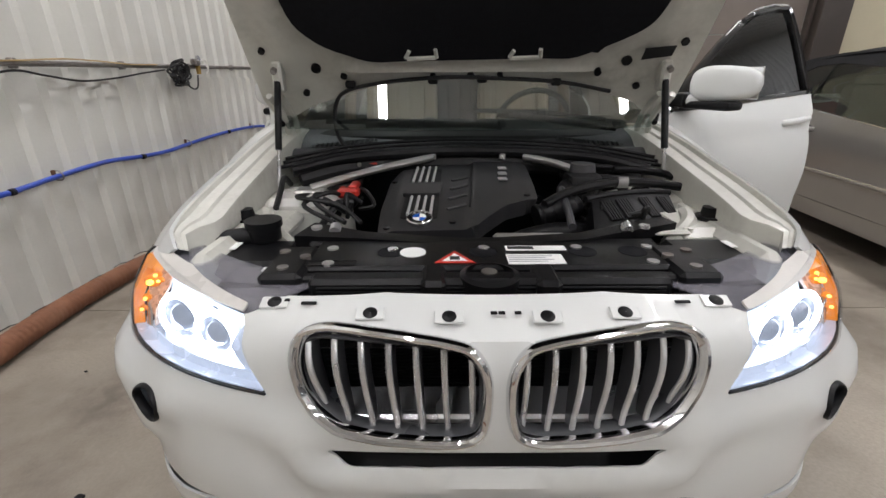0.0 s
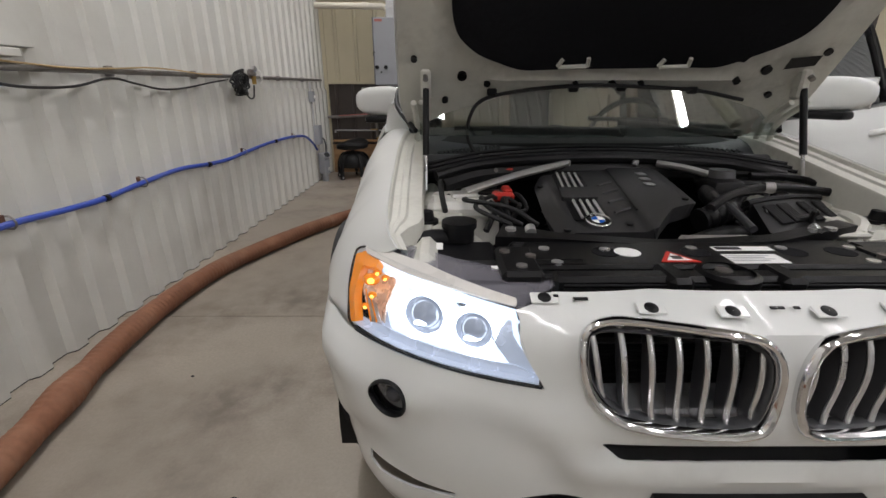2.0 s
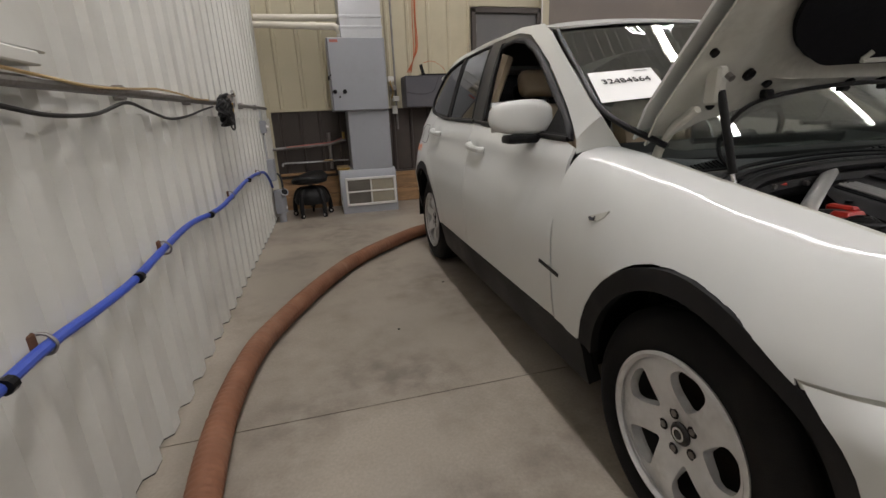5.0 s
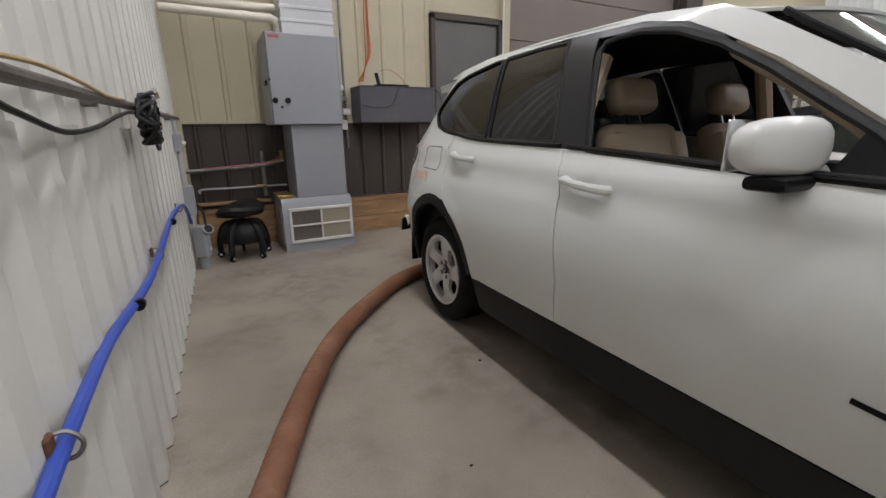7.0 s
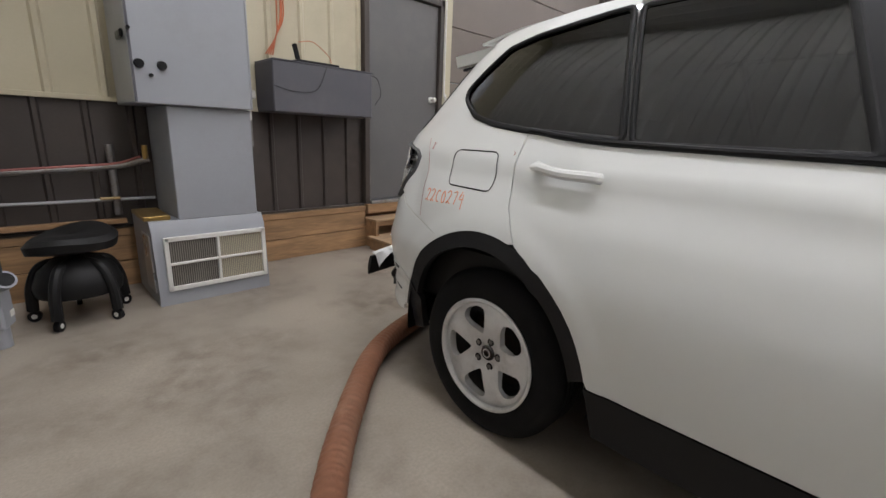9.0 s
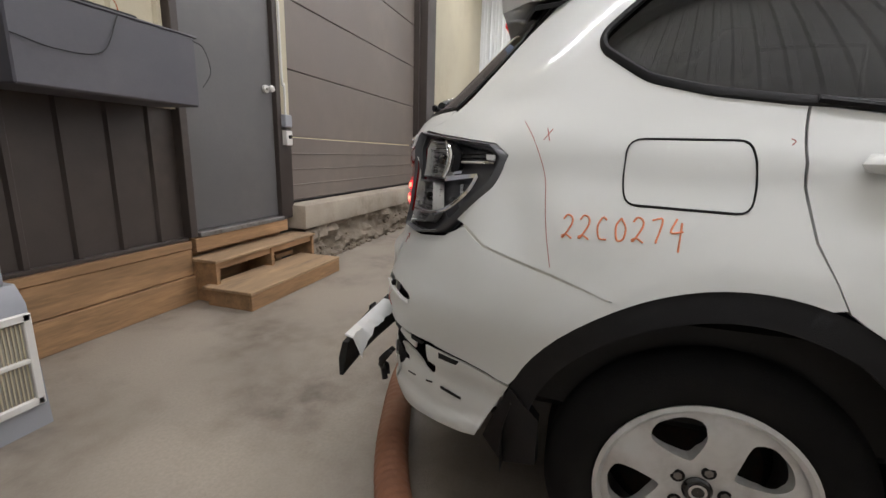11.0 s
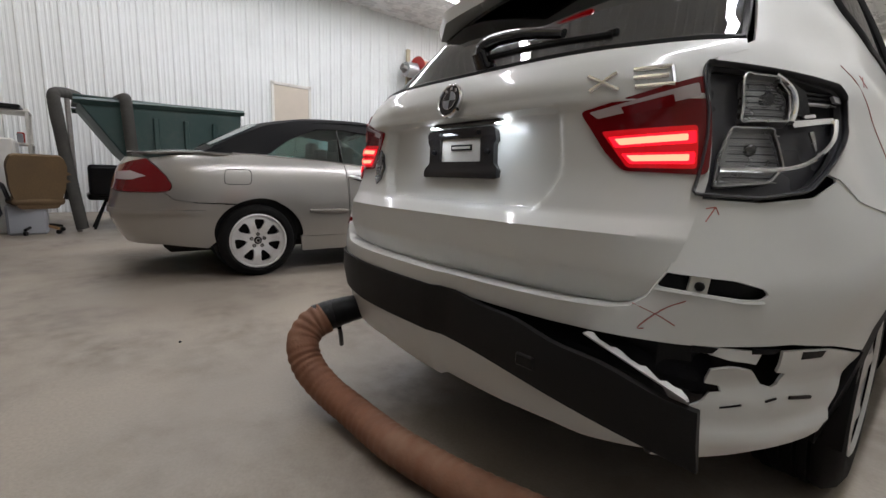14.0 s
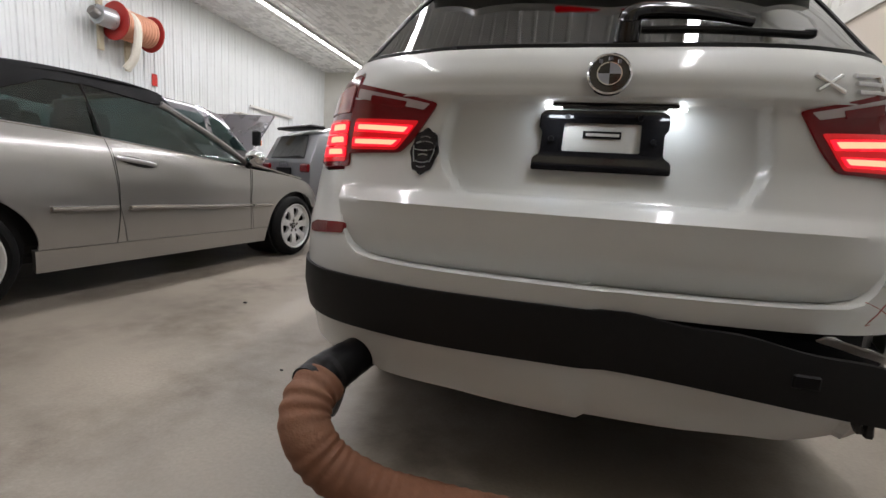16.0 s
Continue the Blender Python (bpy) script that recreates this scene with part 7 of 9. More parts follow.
# engine cover
EC = rounded([(-.275, -.262), (-.286, -.09), (-.277, .116), (-.25, .18), (-.051, .238), (.202, .236), (.200, .042), (.192, -.074), (.091, -.123), (.031, -.198), (-.008, -.254)], .014, 3)


def ec_map(x, y):
    z = .872 + .17 * (y + .28)
    z -= .5 * max(0, -.235 - x) + .25 * max(0, x - .165)
    e = -.018 + .075 * (y + .13)
    z += .010 / (1 + math.exp(min(max((e - x) / .003, -40), 40)))
    return Vector((x, y, z))


ecov = new("engine_cover")
ecov.parent = suv
ecov["label"] = "black plastic engine cover with silver ribs"
part("shell", sheet(EC, ec_map, (), .010, .05, (0, 0, .5)), ENGCOVER, ecov)
for xa, ya, xb, yb in ((-.185, .183, -.195, .047), (-.191, -.062, -.197, -.186)):
    for k in range(4):
        o = .0215 * k
        bm = bmesh.new()
        tube(bm, [ec_map(xa + o, ya) + Vector((0, 0, .010)), ec_map(xb + o, yb) + Vector((0, 0, .010))], .0045, 6, smooth=False)
        part("silver_rib", bm, RIBSILV, ecov)
part("rib_well", sheet(rounded([(-.218, -.19), (-.112, -.19), (-.100, .188), (-.202, .188)], .01), lambda x, y: ec_map(x, y) + Vector((0, 0, .003)), (), .03, .004, (0, 0, .5)), TRIM, ecov)
part("pocket", sheet(rounded([(-.222, -.05), (-.108, -.05), (-.098, .040), (-.212, .036)], .010), lambda x, y: ec_map(x, y) + Vector((0, 0, .014)), (), .03, .012, (0, 0, .5)), ENGCOVER, ecov)
for k in range(4):
    y0 = -.115 + .072 * k
    part("moulded_ridge", one(tube, [ec_map(-.085 + .006 * k, y0 - .02) + Vector((0, 0, .002)), ec_map(-.028 + .006 * k, y0 + .012) + Vector((0, 0, .002))], .005, 6, smooth=False), ENGCOVER, ecov)
part("panel_edge", one(tube, [ec_map(-.018 + .075 * (y + .13), y) + Vector((0, 0, .004)) for y in (-.13, -.05, .03, .11, .19, .225)], .0035, 6, 3), TRIM, ecov)
er = new("roundel")
er.parent = ecov
roundel(er, Matrix.Translation(ec_map(-.161, -.213) + Vector((0, 0, .012))) @ Vector((0, -.25, 1)).to_track_quat("X", "Z").to_matrix().to_4x4(), .036, BLUE, PAPER)
for k in range(3):
    part("maker_bar", one(box, ec_map(.1005 + .005 * k, .068 + .048 * k) + Vector((0, 0, .003)), (.030, .038, .005), .002), SATIN, ecov)
for x, y in ((-.25, -.235), (-.07, -.215), (.16, -.06), (-.26, .10)):
    part("cover_clip", one(cyl, ec_map(x, y), ec_map(x, y) + Vector((0, 0, .006)), .010, seg=12), TRIM, ecov)
# strut brace
for a, b in (((-.525, .03, .925), (-.14, .245, .985)), ((.38, .15, .950), (.20, .245, .985))):
    bm = bmesh.new()
    tube(bm, [a, tuple(a[i] * .5 + b[i] * .5 + (.006 if i == 2 else 0) for i in range(3)), b], .022, 12, 6, flat=.6)
    bay("strut_brace", bm, ALU, "brushed silver strut brace")
bay("brace_foot", one(box, (-.525, .02, .917), (.09, .07, .016), .006), ALU)
# air box on the right
AB = lambda u, v: Vector((.315 + .275 * u + .02 * v, -.245 + .075 * u + .15 * v, .862 + .055 * v + .006 * math.sin(math.pi * u)))
ab = bay("air_box", sheet(rounded([(0, 0), (1, 0), (1, 1), (.05, 1)], .06, 4), AB, (), .08, .07, (.45, -.1, .6)), BLACKPL, "black air filter box with ribbed vents")
for u0 in (.16, .34, .62, .84):
    for k in range(5 if u0 < .5 else 4):
        u = u0 + .030 * k
        bay("air_box_rib", one(tube, [AB(u + .06, .22) + Vector((0, 0, .003)), AB(u - .02, .80) + Vector((0, 0, .004))], .0042, 6, smooth=False), TRIM, "", True, ab)
bay("air_box_rim", one(tube, [AB(-.02, 1.0), AB(.3, 1.03), AB(.7, 1.03), AB(1.02, 1.0)], .010, 8), BLACKPL, "", True, ab)
bay("air_box_rim", one(tube, [AB(-.01, 0.0), AB(.5, -.03), AB(1.0, 0.0)], .008, 8), BLACKPL, "", True, ab)
bay("coolant_pipe", one(tube, [(.28, .0, .925), (.272, -.06, .915), (.262, -.15, .905), (.248, -.26, .885)], .011, 10, 6), COWLGREY)
bay("main_hose", one(tube, [(.20, -.13, .91), (.27, -.08, .93), (.38, .0, .935), (.48, .045, .935), (.58, .03, .935), (.66, .0, .93)], .014, 10, 6), BLACKPL)
bay("main_hose", one(tube, [(.50, .16, .955), (.58, .15, .955), (.65, .11, .95), (.67, .06, .945)], .013, 10, 6), BLACKPL)
bay("hose_joint", one(cyl, (.475, .046, .935), (.505, .042, .935), .019, seg=14), STEEL)
# white pressed bracket that carries the hood stop
for sg in (-1, 1):
    bay("stop_bracket", sheet(rounded([(.53, -.30), (.60, -.17), (.665, -.115), (.70, -.16), (.69, -.245), (.58, -.295)], .02, 3), lambda x, y, sg=sg: Vector((sg * x, y, .868 + .22 * (x - .55) - .02 * bell(x - .60, .03))), (), .03, .006, (sg * .6, -.2, .5)), UNDERWHITE, "white pressed bracket under the hood stop")
    for dx, dy in ((.555, -.275), (.585, -.26)):
        bay("bracket_rivet", one(cyl, (sg * dx, dy, .868), (sg * dx, dy, .885), .007, seg=10), UNDERWHITE)
# turbo pipe and bracket ahead of the engine
bay("charge_pipe", one(tube, [(.06, -.27, .82), (.13, -.24, .84), (.22, -.20, .845), (.30, -.14, .825), (.33, -.06, .81)], .032, 14, 6), BLACKPL)
bay("charge_pipe", one(tube, [(.33, -.06, .86), (.31, .06, .90), (.36, .15, .90), (.44, .17, .88)], .028, 14, 6), BLACKPL)
bay("cast_bracket", one(box, (.13, -.295, .865), (.19, .045, .022), .008), ALU, "pale cast aluminium bracket")
bay("intake_bellows", one(tube, [(.18, -.12, .87), (.25, -.10, .885), (.31, -.05, .885)], .035, 14, 8, lambda i, s: 1 + .08 * math.sin(i * 2.2)), BLACKPL)
# hoses, harness and lines
rb = random.Random(11)
for k in range(26):
    sg = -1 if k % 2 else 1
    x0, y0 = sg * (.34 + .22 * rb.random()), -.18 + .42 * rb.random()
    pts = [(x0, y0, .82 + .05 * rb.random())]
    for j in range(4):
        x0 += .12 * (rb.random() - .5)
        y0 += .13 * (rb.random() - .45)
        pts.append((max(min(x0, .62), -.62), max(min(y0, .30), -.28), .85 + .075 * rb.random()))
    bay("harness", one(tube, pts, .006 + .010 * rb.random() ** 2, 8, 5), BLACKCABLE)
for k in range(14):
    x, y = (.30 + .30 * rb.random()), .08 + .20 * rb.random()
    bay("connector", one(box, (x, y, .89 + .03 * rb.random()), (.03 + .03 * rb.random(), .025, .03), .006, None), BLACKPL)
bay("coolant_line", one(tube, [(.33, .20, .93), (.42, .12, .935), (.52, .10, .93), (.63, .06, .925)], .015, 10), BLACKPL)
bay("coolant_line", one(tube, [(.36, .24, .95), (.48, .20, .955), (.60, .16, .95)], .012, 10), BLACKPL)
bay("brake_reservoir", one(box, (.385, .13, .915), (.12, .13, .08), .03, None, 2), TRIM)
bay("reservoir_cap", one(cyl, (.385, .14, .953), (.385, .14, .980), .045, .040, seg=24), COWLGREY)
# jump post, tank and fluid cap on the left
bm = bmesh.new()
box(bm, (-.535, -.02, .885), (.22, .13, .06), .02)
bay("coolant_tank", bm, WHITEPL, "cream plastic coolant tank")
bm = bmesh.new()
box(bm, (-.40, .01, .915), (.07, .05, .03), .008)
box(bm, (-.385, .035, .93), (.03, .07, .02), .006, pose(0, 0, 0, 0, 0, 0))
bay("jump_post_cover", bm, RED, "red plastic jump-start terminal cover")
bay("red_tab", one(box, (-.36, .235, .965), (.05, .018, .012), .004, pose(0, 0, 0, 0, 0, 0)), RED)
for k in (0, 2, 5):
    pts = [(-.42 - .02 * k, .0, .91), (-.45 - .015 * k, -.06 - .01 * k, .93), (-.50 + .02 * k, -.14, .915), (-.40 + .015 * k, -.20, .88)]
    bay("battery_cable", one(tube, pts, .007, 8, 6), BLACKCABLE)
bm = bmesh.new()
cyl(bm, (-.555, -.30, .87), (-.555, -.30, .905), .040)
cyl(bm, (-.555, -.30, .905), (-.555, -.30, .922), .046)
bay("washer_filler", bm, BLACKPL, "round black filler cap")
bay("filler_neck", one(tube, [(-.555, -.30, .87), (-.62, -.31, .875), (-.67, -.33, .87)], .026, 12), BLACKPL)
bay("hood_cable", one(tube, [(-.60, .06, .93), (-.605, .02, .96), (-.60, -.04, .93), (-.59, -.12, .90)], .009, 8), BLACKCABLE)
bay("wing_bracket", one(box, (.50, -.27, .875), (.10, .045, .012), .005, pose(0, 0, 0, 0, 0, 0)), UNDERWHITE)
# cowl, grilles and wipers
cow = new("cowl")
cow.parent = suv
cow["label"] = "black plastic cowl panel under the windshield"


def cowl_map(x, v):
    y = .255 - .03 * (1 - (x / .7) ** 2) * 0 + v * (.22 + .12 * (1 - (x / .75) ** 2)) - .0 + .10 * (x / .75) ** 2 * (1 - v) * .3
    return Vector((x, y, .985 + .075 * v + .012 * bell(v - .15, .12) - .02 * bell(v - .45, .15)))


part("panel", sheet([(-.68, 0), (.68, 0), (.70, .6), (.66, 1), (-.66, 1), (-.70, .6)], cowl_map, (), .05, .01, (0, .2, .5)), COWLGREY, cow)
part("cowl_seal", one(tube, [(-.62, .15, .955), (-.45, .225, .985), (-.2, .255, 1.0), (0, .26, 1.004), (.2, .255, 1.0), (.45, .225, .985), (.62, .15, .955)], .020, 10, 6), BLACKPL, cow)
part("cowl_wall", one(tube, [(-.60, .165, .92), (-.45, .24, .945), (-.2, .27, .955), (0, .275, .957), (.2, .27, .955), (.45, .24, .945), (.60, .165, .92)], .035, 10, 6), TRIM, cow)
for k in range(3):
    part("cowl_ridge", one(tube, [(x, y + .028 * k + .012, z + .014 + .010 * k) for x, y, z in ((-.66, .14, .955), (-.45, .225, .985), (-.2, .255, 1.0), (0, .26, 1.004), (.2, .255, 1.0), (.45, .225, .985), (.66, .14, .955))], .007, 6, 5), TRIM, cow)
for x in (-.133, .12):
    part("cowl_clip", one(box, (x, .242, .988), (.022, .02, .022), .004), SATIN, cow)
for x in (-.40, -.27, .28, .41):
    part("cowl_screw", one(cyl, (x, .225, .965), (x, .213, .965), .008, seg=10), STEEL, cow)
for sg in (-1, 1):
    part("cowl_grille", sheet(rounded([(sg * .36, .42), (sg * .60, .38), (sg * .62, .50), (sg * .36, .62)], .015), lambda x, v: cowl_map(x, v) + Vector((0, 0, .006)), (), .04, .004, (0, .2, .5)), TRIM, cow)
    bm = bmesh.new()
    for k in range(13):
        x = sg * (.375 + .018 * k)
        tube(bm, [cowl_map(x, .43) + Vector((0, 0, .012)), cowl_map(x, .57 - .006 * k) + Vector((0, 0, .012))], .0035, 5, smooth=False)
    part("grille_bars", bm, BLACKPL, cow)
for pts, bl in (([(.135, .425, 1.075), (.02, .42, 1.085), (-.15, .42, 1.085), (-.40, .42, 1.085)], [(.10, .40, 1.092), (-.15, .395, 1.10), (-.55, .40, 1.10)]), ([(.58, .40, 1.07), (.45, .42, 1.085), (.25, .45, 1.11), (.12, .46, 1.12)], [(.55, .44, 1.10), (.3, .46, 1.125), (.0, .47, 1.135)])):
    wp_ = new("wiper")
    wp_.parent = suv
    part("arm", one(tube, pts, .013, 10, 6), BLACKPL, wp_)
    part("blade", one(tube, bl, .009, 8, 6), BLACKPL, wp_)
    part("pivot", one(cyl, pts[0], (pts[0][0], pts[0][1], pts[0][2] + .025), .018, .015), BLACKPL, wp_)
    part("blade_joint", one(box, bl[1], (.05, .025, .03), .008), BLACKPL, wp_)

# ---- cabin ----
cab = new("cabin")
cab.parent = suv


def seat(x, y, w=.50, rake=18):
    s = new("seat")
    s.parent = cab
    m = Matrix.Translation((x, y, .80))
    bm = one(box, (0, 0, .06), (w, .50, .16), .05, m, 3)
    part("cushion", bm, TAN, s)
    mb_ = m @ Matrix.Translation((0, .24, .10)) @ Matrix.Rotation(radians(-rake), 4, "X")
    bm = bmesh.new()
    box(bm, (0, 0, .18), (w * .92, .13, .38), .055, mb_, 3)
    box(bm, (-w * .38, -.035, .15), (.09, .12, .34), .035, mb_, 2)
    box(bm, (w * .38, -.035, .15), (.09, .12, .34), .035, mb_, 2)
    part("backrest", bm, TAN, s)
    for dx in (-.05, .05):
        part("post", one(cyl, mb_ @ Vector((dx, 0, .34)), mb_ @ Vector((dx, 0, .46)), .007, seg=8), CHROME, s)
    part("headrest", one(box, (0, -.01, .50), (.27, .11, .16), .045, mb_, 3), TAN, s)


for x in (-.37, .37):
    seat(x, 1.45)
# bench coloured dark to stand in for the shade behind tinted windows
bs = new("rear_bench")
bs.parent = cab
part("cushion", one(box, (0, 2.30, .84), (1.24, .48, .16), .05, None, 3), DARKIN, bs)
part("backrest", one(box, (0, 0, 0), (1.24, .14, .50), .05, Matrix.Translation((0, 2.66, 1.06)) @ Matrix.Rotation(radians(-18), 4, "X"), 3), DARKIN, bs)
for x in (-.40, 0, .40):
    part("headrest", one(box, (x, 2.78, 1.37), (.24, .10, .13), .04, None, 3), DARKIN, bs)
bm = bmesh.new()
prism(bm, [(.45, .70), (.45, 1.04), (.62, 1.085), (.85, 1.07), (.95, .98), (.95, .70)], -.70, .70, "x")
bmesh.ops.bevel(bm, geom=bm.edges[:], offset=.02, segments=2, affect="EDGES", profile=.5)
part("dashboard", bm, DARKIN, cab)
sw_ = Matrix.Translation((.37, 1.00, 1.03)) @ Matrix.Rotation(radians(25), 4, "X") @ Matrix.Rotation(radians(90), 4, "Z")
part("steering_wheel", one(lathe, [(.185 + .014 * math.cos(a), .014 * math.sin(a)) for a in [2 * math.pi * k / 8 for k in range(9)]], sw_, 32), DARKIN, cab)
bm = bmesh.new()
box(bm, (0, 0, 0), (.03, .34, .05), .01, sw_)
ball(bm, sw_ @ Vector((0, 0, 0)), (.06, .05, .06), 12)
part("wheel_hub", bm, DARKIN, cab)
part("headliner", sheet([(-.58, 1.22), (.58, 1.22), (.58, 3.05), (-.58, 3.05)], lambda x, y: Vector((x, y, pw(ZR, y) - .050 * abs(x / .645) ** 2.6 - .03)), (), .12, .01, (0, 2, 1)), HEADLINER, cab)
part("rear_view_mirror", one(box, (0, .98, 1.44), (.22, .03, .065), .012), DARKIN, cab)
for sg in (-1, 1):
    part("pillar_trim", one(tube, [(sg * .74, .66, 1.10), (sg * .68, .95, 1.30), (sg * .60, 1.25, 1.48)], .03, 8, 5), TAN, cab)
    part("b_pillar_trim", one(tube, [(sg * .76, 1.80, .80), (sg * .72, 1.80, 1.2), (sg * .60, 1.80, 1.53)], .04, 8, 5), TAN, cab)
    part("trunk_side", one(box, (sg * .68, 2.95, .95), (.06, .75, .5), .02), DARKIN, cab)

# ---- silver convertible beside the SUV ----
con = thing("convertible", "silver two-door convertible with a closed black soft top", "car", (3.589, 0.577, 0), -4.53)
CV = Shell(nose=[(.18, -.74), (.30, -.82), (.45, -.86), (.58, -.855), (.68, -.80), (.76, -.70), (.82, -.55)],
           tail=[(.18, 3.55), (.30, 3.66), (.45, 3.74), (.56, 3.765), (.68, 3.745), (.82, 3.71), (.94, 3.665), (1.0, 3.62), (1.07, 3.50)],
           side=[(.18, .80), (.28, .83), (.42, .858), (.56, .870), (.70, .872), (.82, .858), (.91, .840), (.98, .808), (1.03, .775), (1.07, .735)],
           y0f=.05, y0r=2.5, pf=[(.3, 2.6), (.6, 2.5), (.8, 2.2)], pr=3.2, wn=.86, dn=.9, wt=.86, dt=1.25)
CVS = CV.sf - .05
CC = (0, 1.4, .6)
CR = .315


def C(y):
    return CVS + y


def cboth(name, poly, material, off=0.0, holes=(), step=.06, thick=.01, label=""):
    part(name, sheet(poly, CV.at(off), holes, step, thick, CC), material, con, label)
    part(name, sheet(poly, mirrored(CV.at(off)), holes, step, thick, CC), material, con, label)


CTOP = [(-.5, .77), (0, .83), (.6, .885), (.9, .915), (1.4, .966), (1.9, 1.012), (2.2, 1.030), (2.7, 1.052), (3.0, 1.056), (3.25, 1.048), (3.5, 1.018), (3.9, 1.0)]
cfa, cra = arc_pts(C(0), .315, .405, .370, 8, 150, 16), arc_pts(C(2.715), .315, .405, .370, 61, 172, 16)
crb = arc_pts(C(2.715), .315, .405, .370, 0, 60, 10)
ct = lambda y: pw(CTOP, y)
cboth("front_wing", [(C(.60), .335), (C(.66), .6), (C(.62), ct(.6)), (C(.2), ct(.2)), (C(-.2), ct(-.2)), (C(-.5), ct(-.45)), (C(-.55), .60), (C(-.45), .52)] + cfa[::-1] + [(C(.40), .335)], SILVERCAR)
cboth("door", [(C(.606), .335), (C(.668), .6), (C(.63), ct(.63))] + [(C(y), ct(y)) for y in (1.0, 1.4, 1.885)] + [(C(1.86), .6), (C(1.80), .335)], SILVERCAR)
cboth("rear_wing", [(C(1.806), .335), (C(1.866), .6), (C(1.891), ct(1.89)), (C(2.3), ct(2.3)), (C(2.8), ct(2.8)), (C(3.2), ct(3.2)), (C(3.5), 1.016), (C(3.625), .990), (C(3.52), .928), (C(3.44), .862), (C(3.383), .787), (C(3.392), .738), (C(3.436), .730), (C(3.36), .672), (C(3.2), .648)] + cra + [(C(2.32), .335)], SILVERCAR)
lampc = rounded([(C(3.388), .786), (C(3.398), .738), (C(3.50), .726), (C(3.72), .722), (C(4.05), .745), (C(4.05), .905), (C(3.78), .960), (C(3.635), .985), (C(3.525), .924), (C(3.445), .858)], .02, 4)
cboth("tail_lamp", lampc, REDLENS, .006, (), .04, .02, "red wedge-shaped tail lamp")
cboth("lamp_insert", rounded([(C(3.575), .850), (C(3.72), .885), (C(3.95), .875), (C(3.95), .815), (C(3.70), .815)], .012, 3), WHITELENS, .010, (), .05, .006, "pale lamp insert")
tailp = [(C(2.93), .628), (C(3.2), .642), (C(3.36), .666), (C(3.437), .724), (C(3.50), .720), (C(3.72), .716), (C(4.058), .738), (C(4.058), .912), (C(3.78), .966), (C(3.64), .992), (C(3.9), 1.0), (CV.end, 1.002), (CV.end, .30), (C(3.9), .30), (C(3.5), .30), (C(3.2), .262)] + crb
cboth("rear_bumper", tailp, SILVERCAR)
cboth("bumper_strip", [(C(3.14), .585), (CV.end, .585), (CV.end, .545), (C(3.14), .550)], SILVERCAR, .012, (), .06, .012)
nosep = [(C(-.45), .54), (C(-.56), .61), (C(-.5), .78), (C(-.62), .78), (0, .78), (0, .22), (C(-.6), .22), (C(-.40), .30)]
cboth("front_bumper", nosep, SILVERCAR)
cboth("headlamp", rounded([(C(-.45), .76), (C(-.52), .62), (C(-.85), .62), (C(-.9), .70), (C(-.7), .77)], .03), WHITELENS, .006, (), .05, .02)
cboth("sill", [(C(.40), .328), (C(2.33), .328), (C(2.31), .19), (C(.40), .19)], SILVERCAR, -.006, (), .08, .03)
rubz = lambda y: .545 + .012 * y
for mf in (CV.at(.0), mirrored(CV.at(.0))):
    for y0, y1 in ((.40, .64), (.69, 1.80), (1.89, 2.26)):
        bm = bmesh.new()
        tube(bm, [mf(C(y0 + (y1 - y0) * k / 6), rubz(y0 + (y1 - y0) * k / 6)) for k in range(7)], .030, 10, 4, flat=.5)
        part("rub_strip", bm, SILVERCAR, con)
        part("chrome_strip", one(tube, [mf(C(y0 + (y1 - y0) * k / 6), rubz(y0 + (y1 - y0) * k / 6) + .014) + Vector((math.copysign(.022, mf(C(1), .6).x), 0, 0)) for k in range(7)], .006, 6, 4), CHROME, con)
    sgx = math.copysign(1, mf(C(1), .6).x)
    hb = mf(C(1.66), .875)
    part("door_handle", one(tube, [mf(C(1.59), .862), mf(C(1.63), .866) + Vector((sgx * .03, 0, 0)), mf(C(1.74), .880) + Vector((sgx * .034, 0, 0)), mf(C(1.82), .890) + Vector((sgx * .02, 0, 0)), mf(C(1.85), .893)], .016, 8, 6), SATIN, con, "satin chrome door handle")
    # flat dark oval paints the shade in the handle dish
    part("handle_cup", sheet([(C(1.715 + .125 * math.cos(q * math.pi / 8)), .874 + .020 * math.cos(q * math.pi / 8) + .030 * math.sin(q * math.pi / 8)) for q in range(16)], lambda a, z, mf=mf, sgx=sgx: mf(a, z) + Vector((sgx * .003, 0, 0)), (), .03, .004, CC), SHADEGREY, con, "dark oval drawn for the shade behind the handle")
    part("waist_line", one(tube, [mf(C(y), ct(y) + .004) for y in (.66, 1.0, 1.5, 2.0, 2.4, 2.7, 3.0)], .006, 6, 4), CHROME, con, "slim chrome waist strip")
    part("mirror", one(ball, mf(C(.66), .985) + Vector((sgx * .10, 0, .0)), (.10, .06, .068), 16), CHROME, con, "polished door mirror")
    part("mirror_signal", one(box, mf(C(.62), .985) + Vector((sgx * .13, -.035, 0)), (.10, .02, .018), .006), WHITELENS, con)
    part("mirror_foot", one(tube, [mf(C(.68), .90), mf(C(.68), .94) + Vector((sgx * .05, 0, 0))], .025, 8, 3), BLACKPL, con)
part("fuel_flap_gap", frame_ring(resample(rounded([(C(3.02), .80), (C(3.02), .925), (C(2.80), .925), (C(2.80), .80)], .04, 4), .03), CV.at(.001), .003, .002, centre=CC, seg=6), TRIM, con)
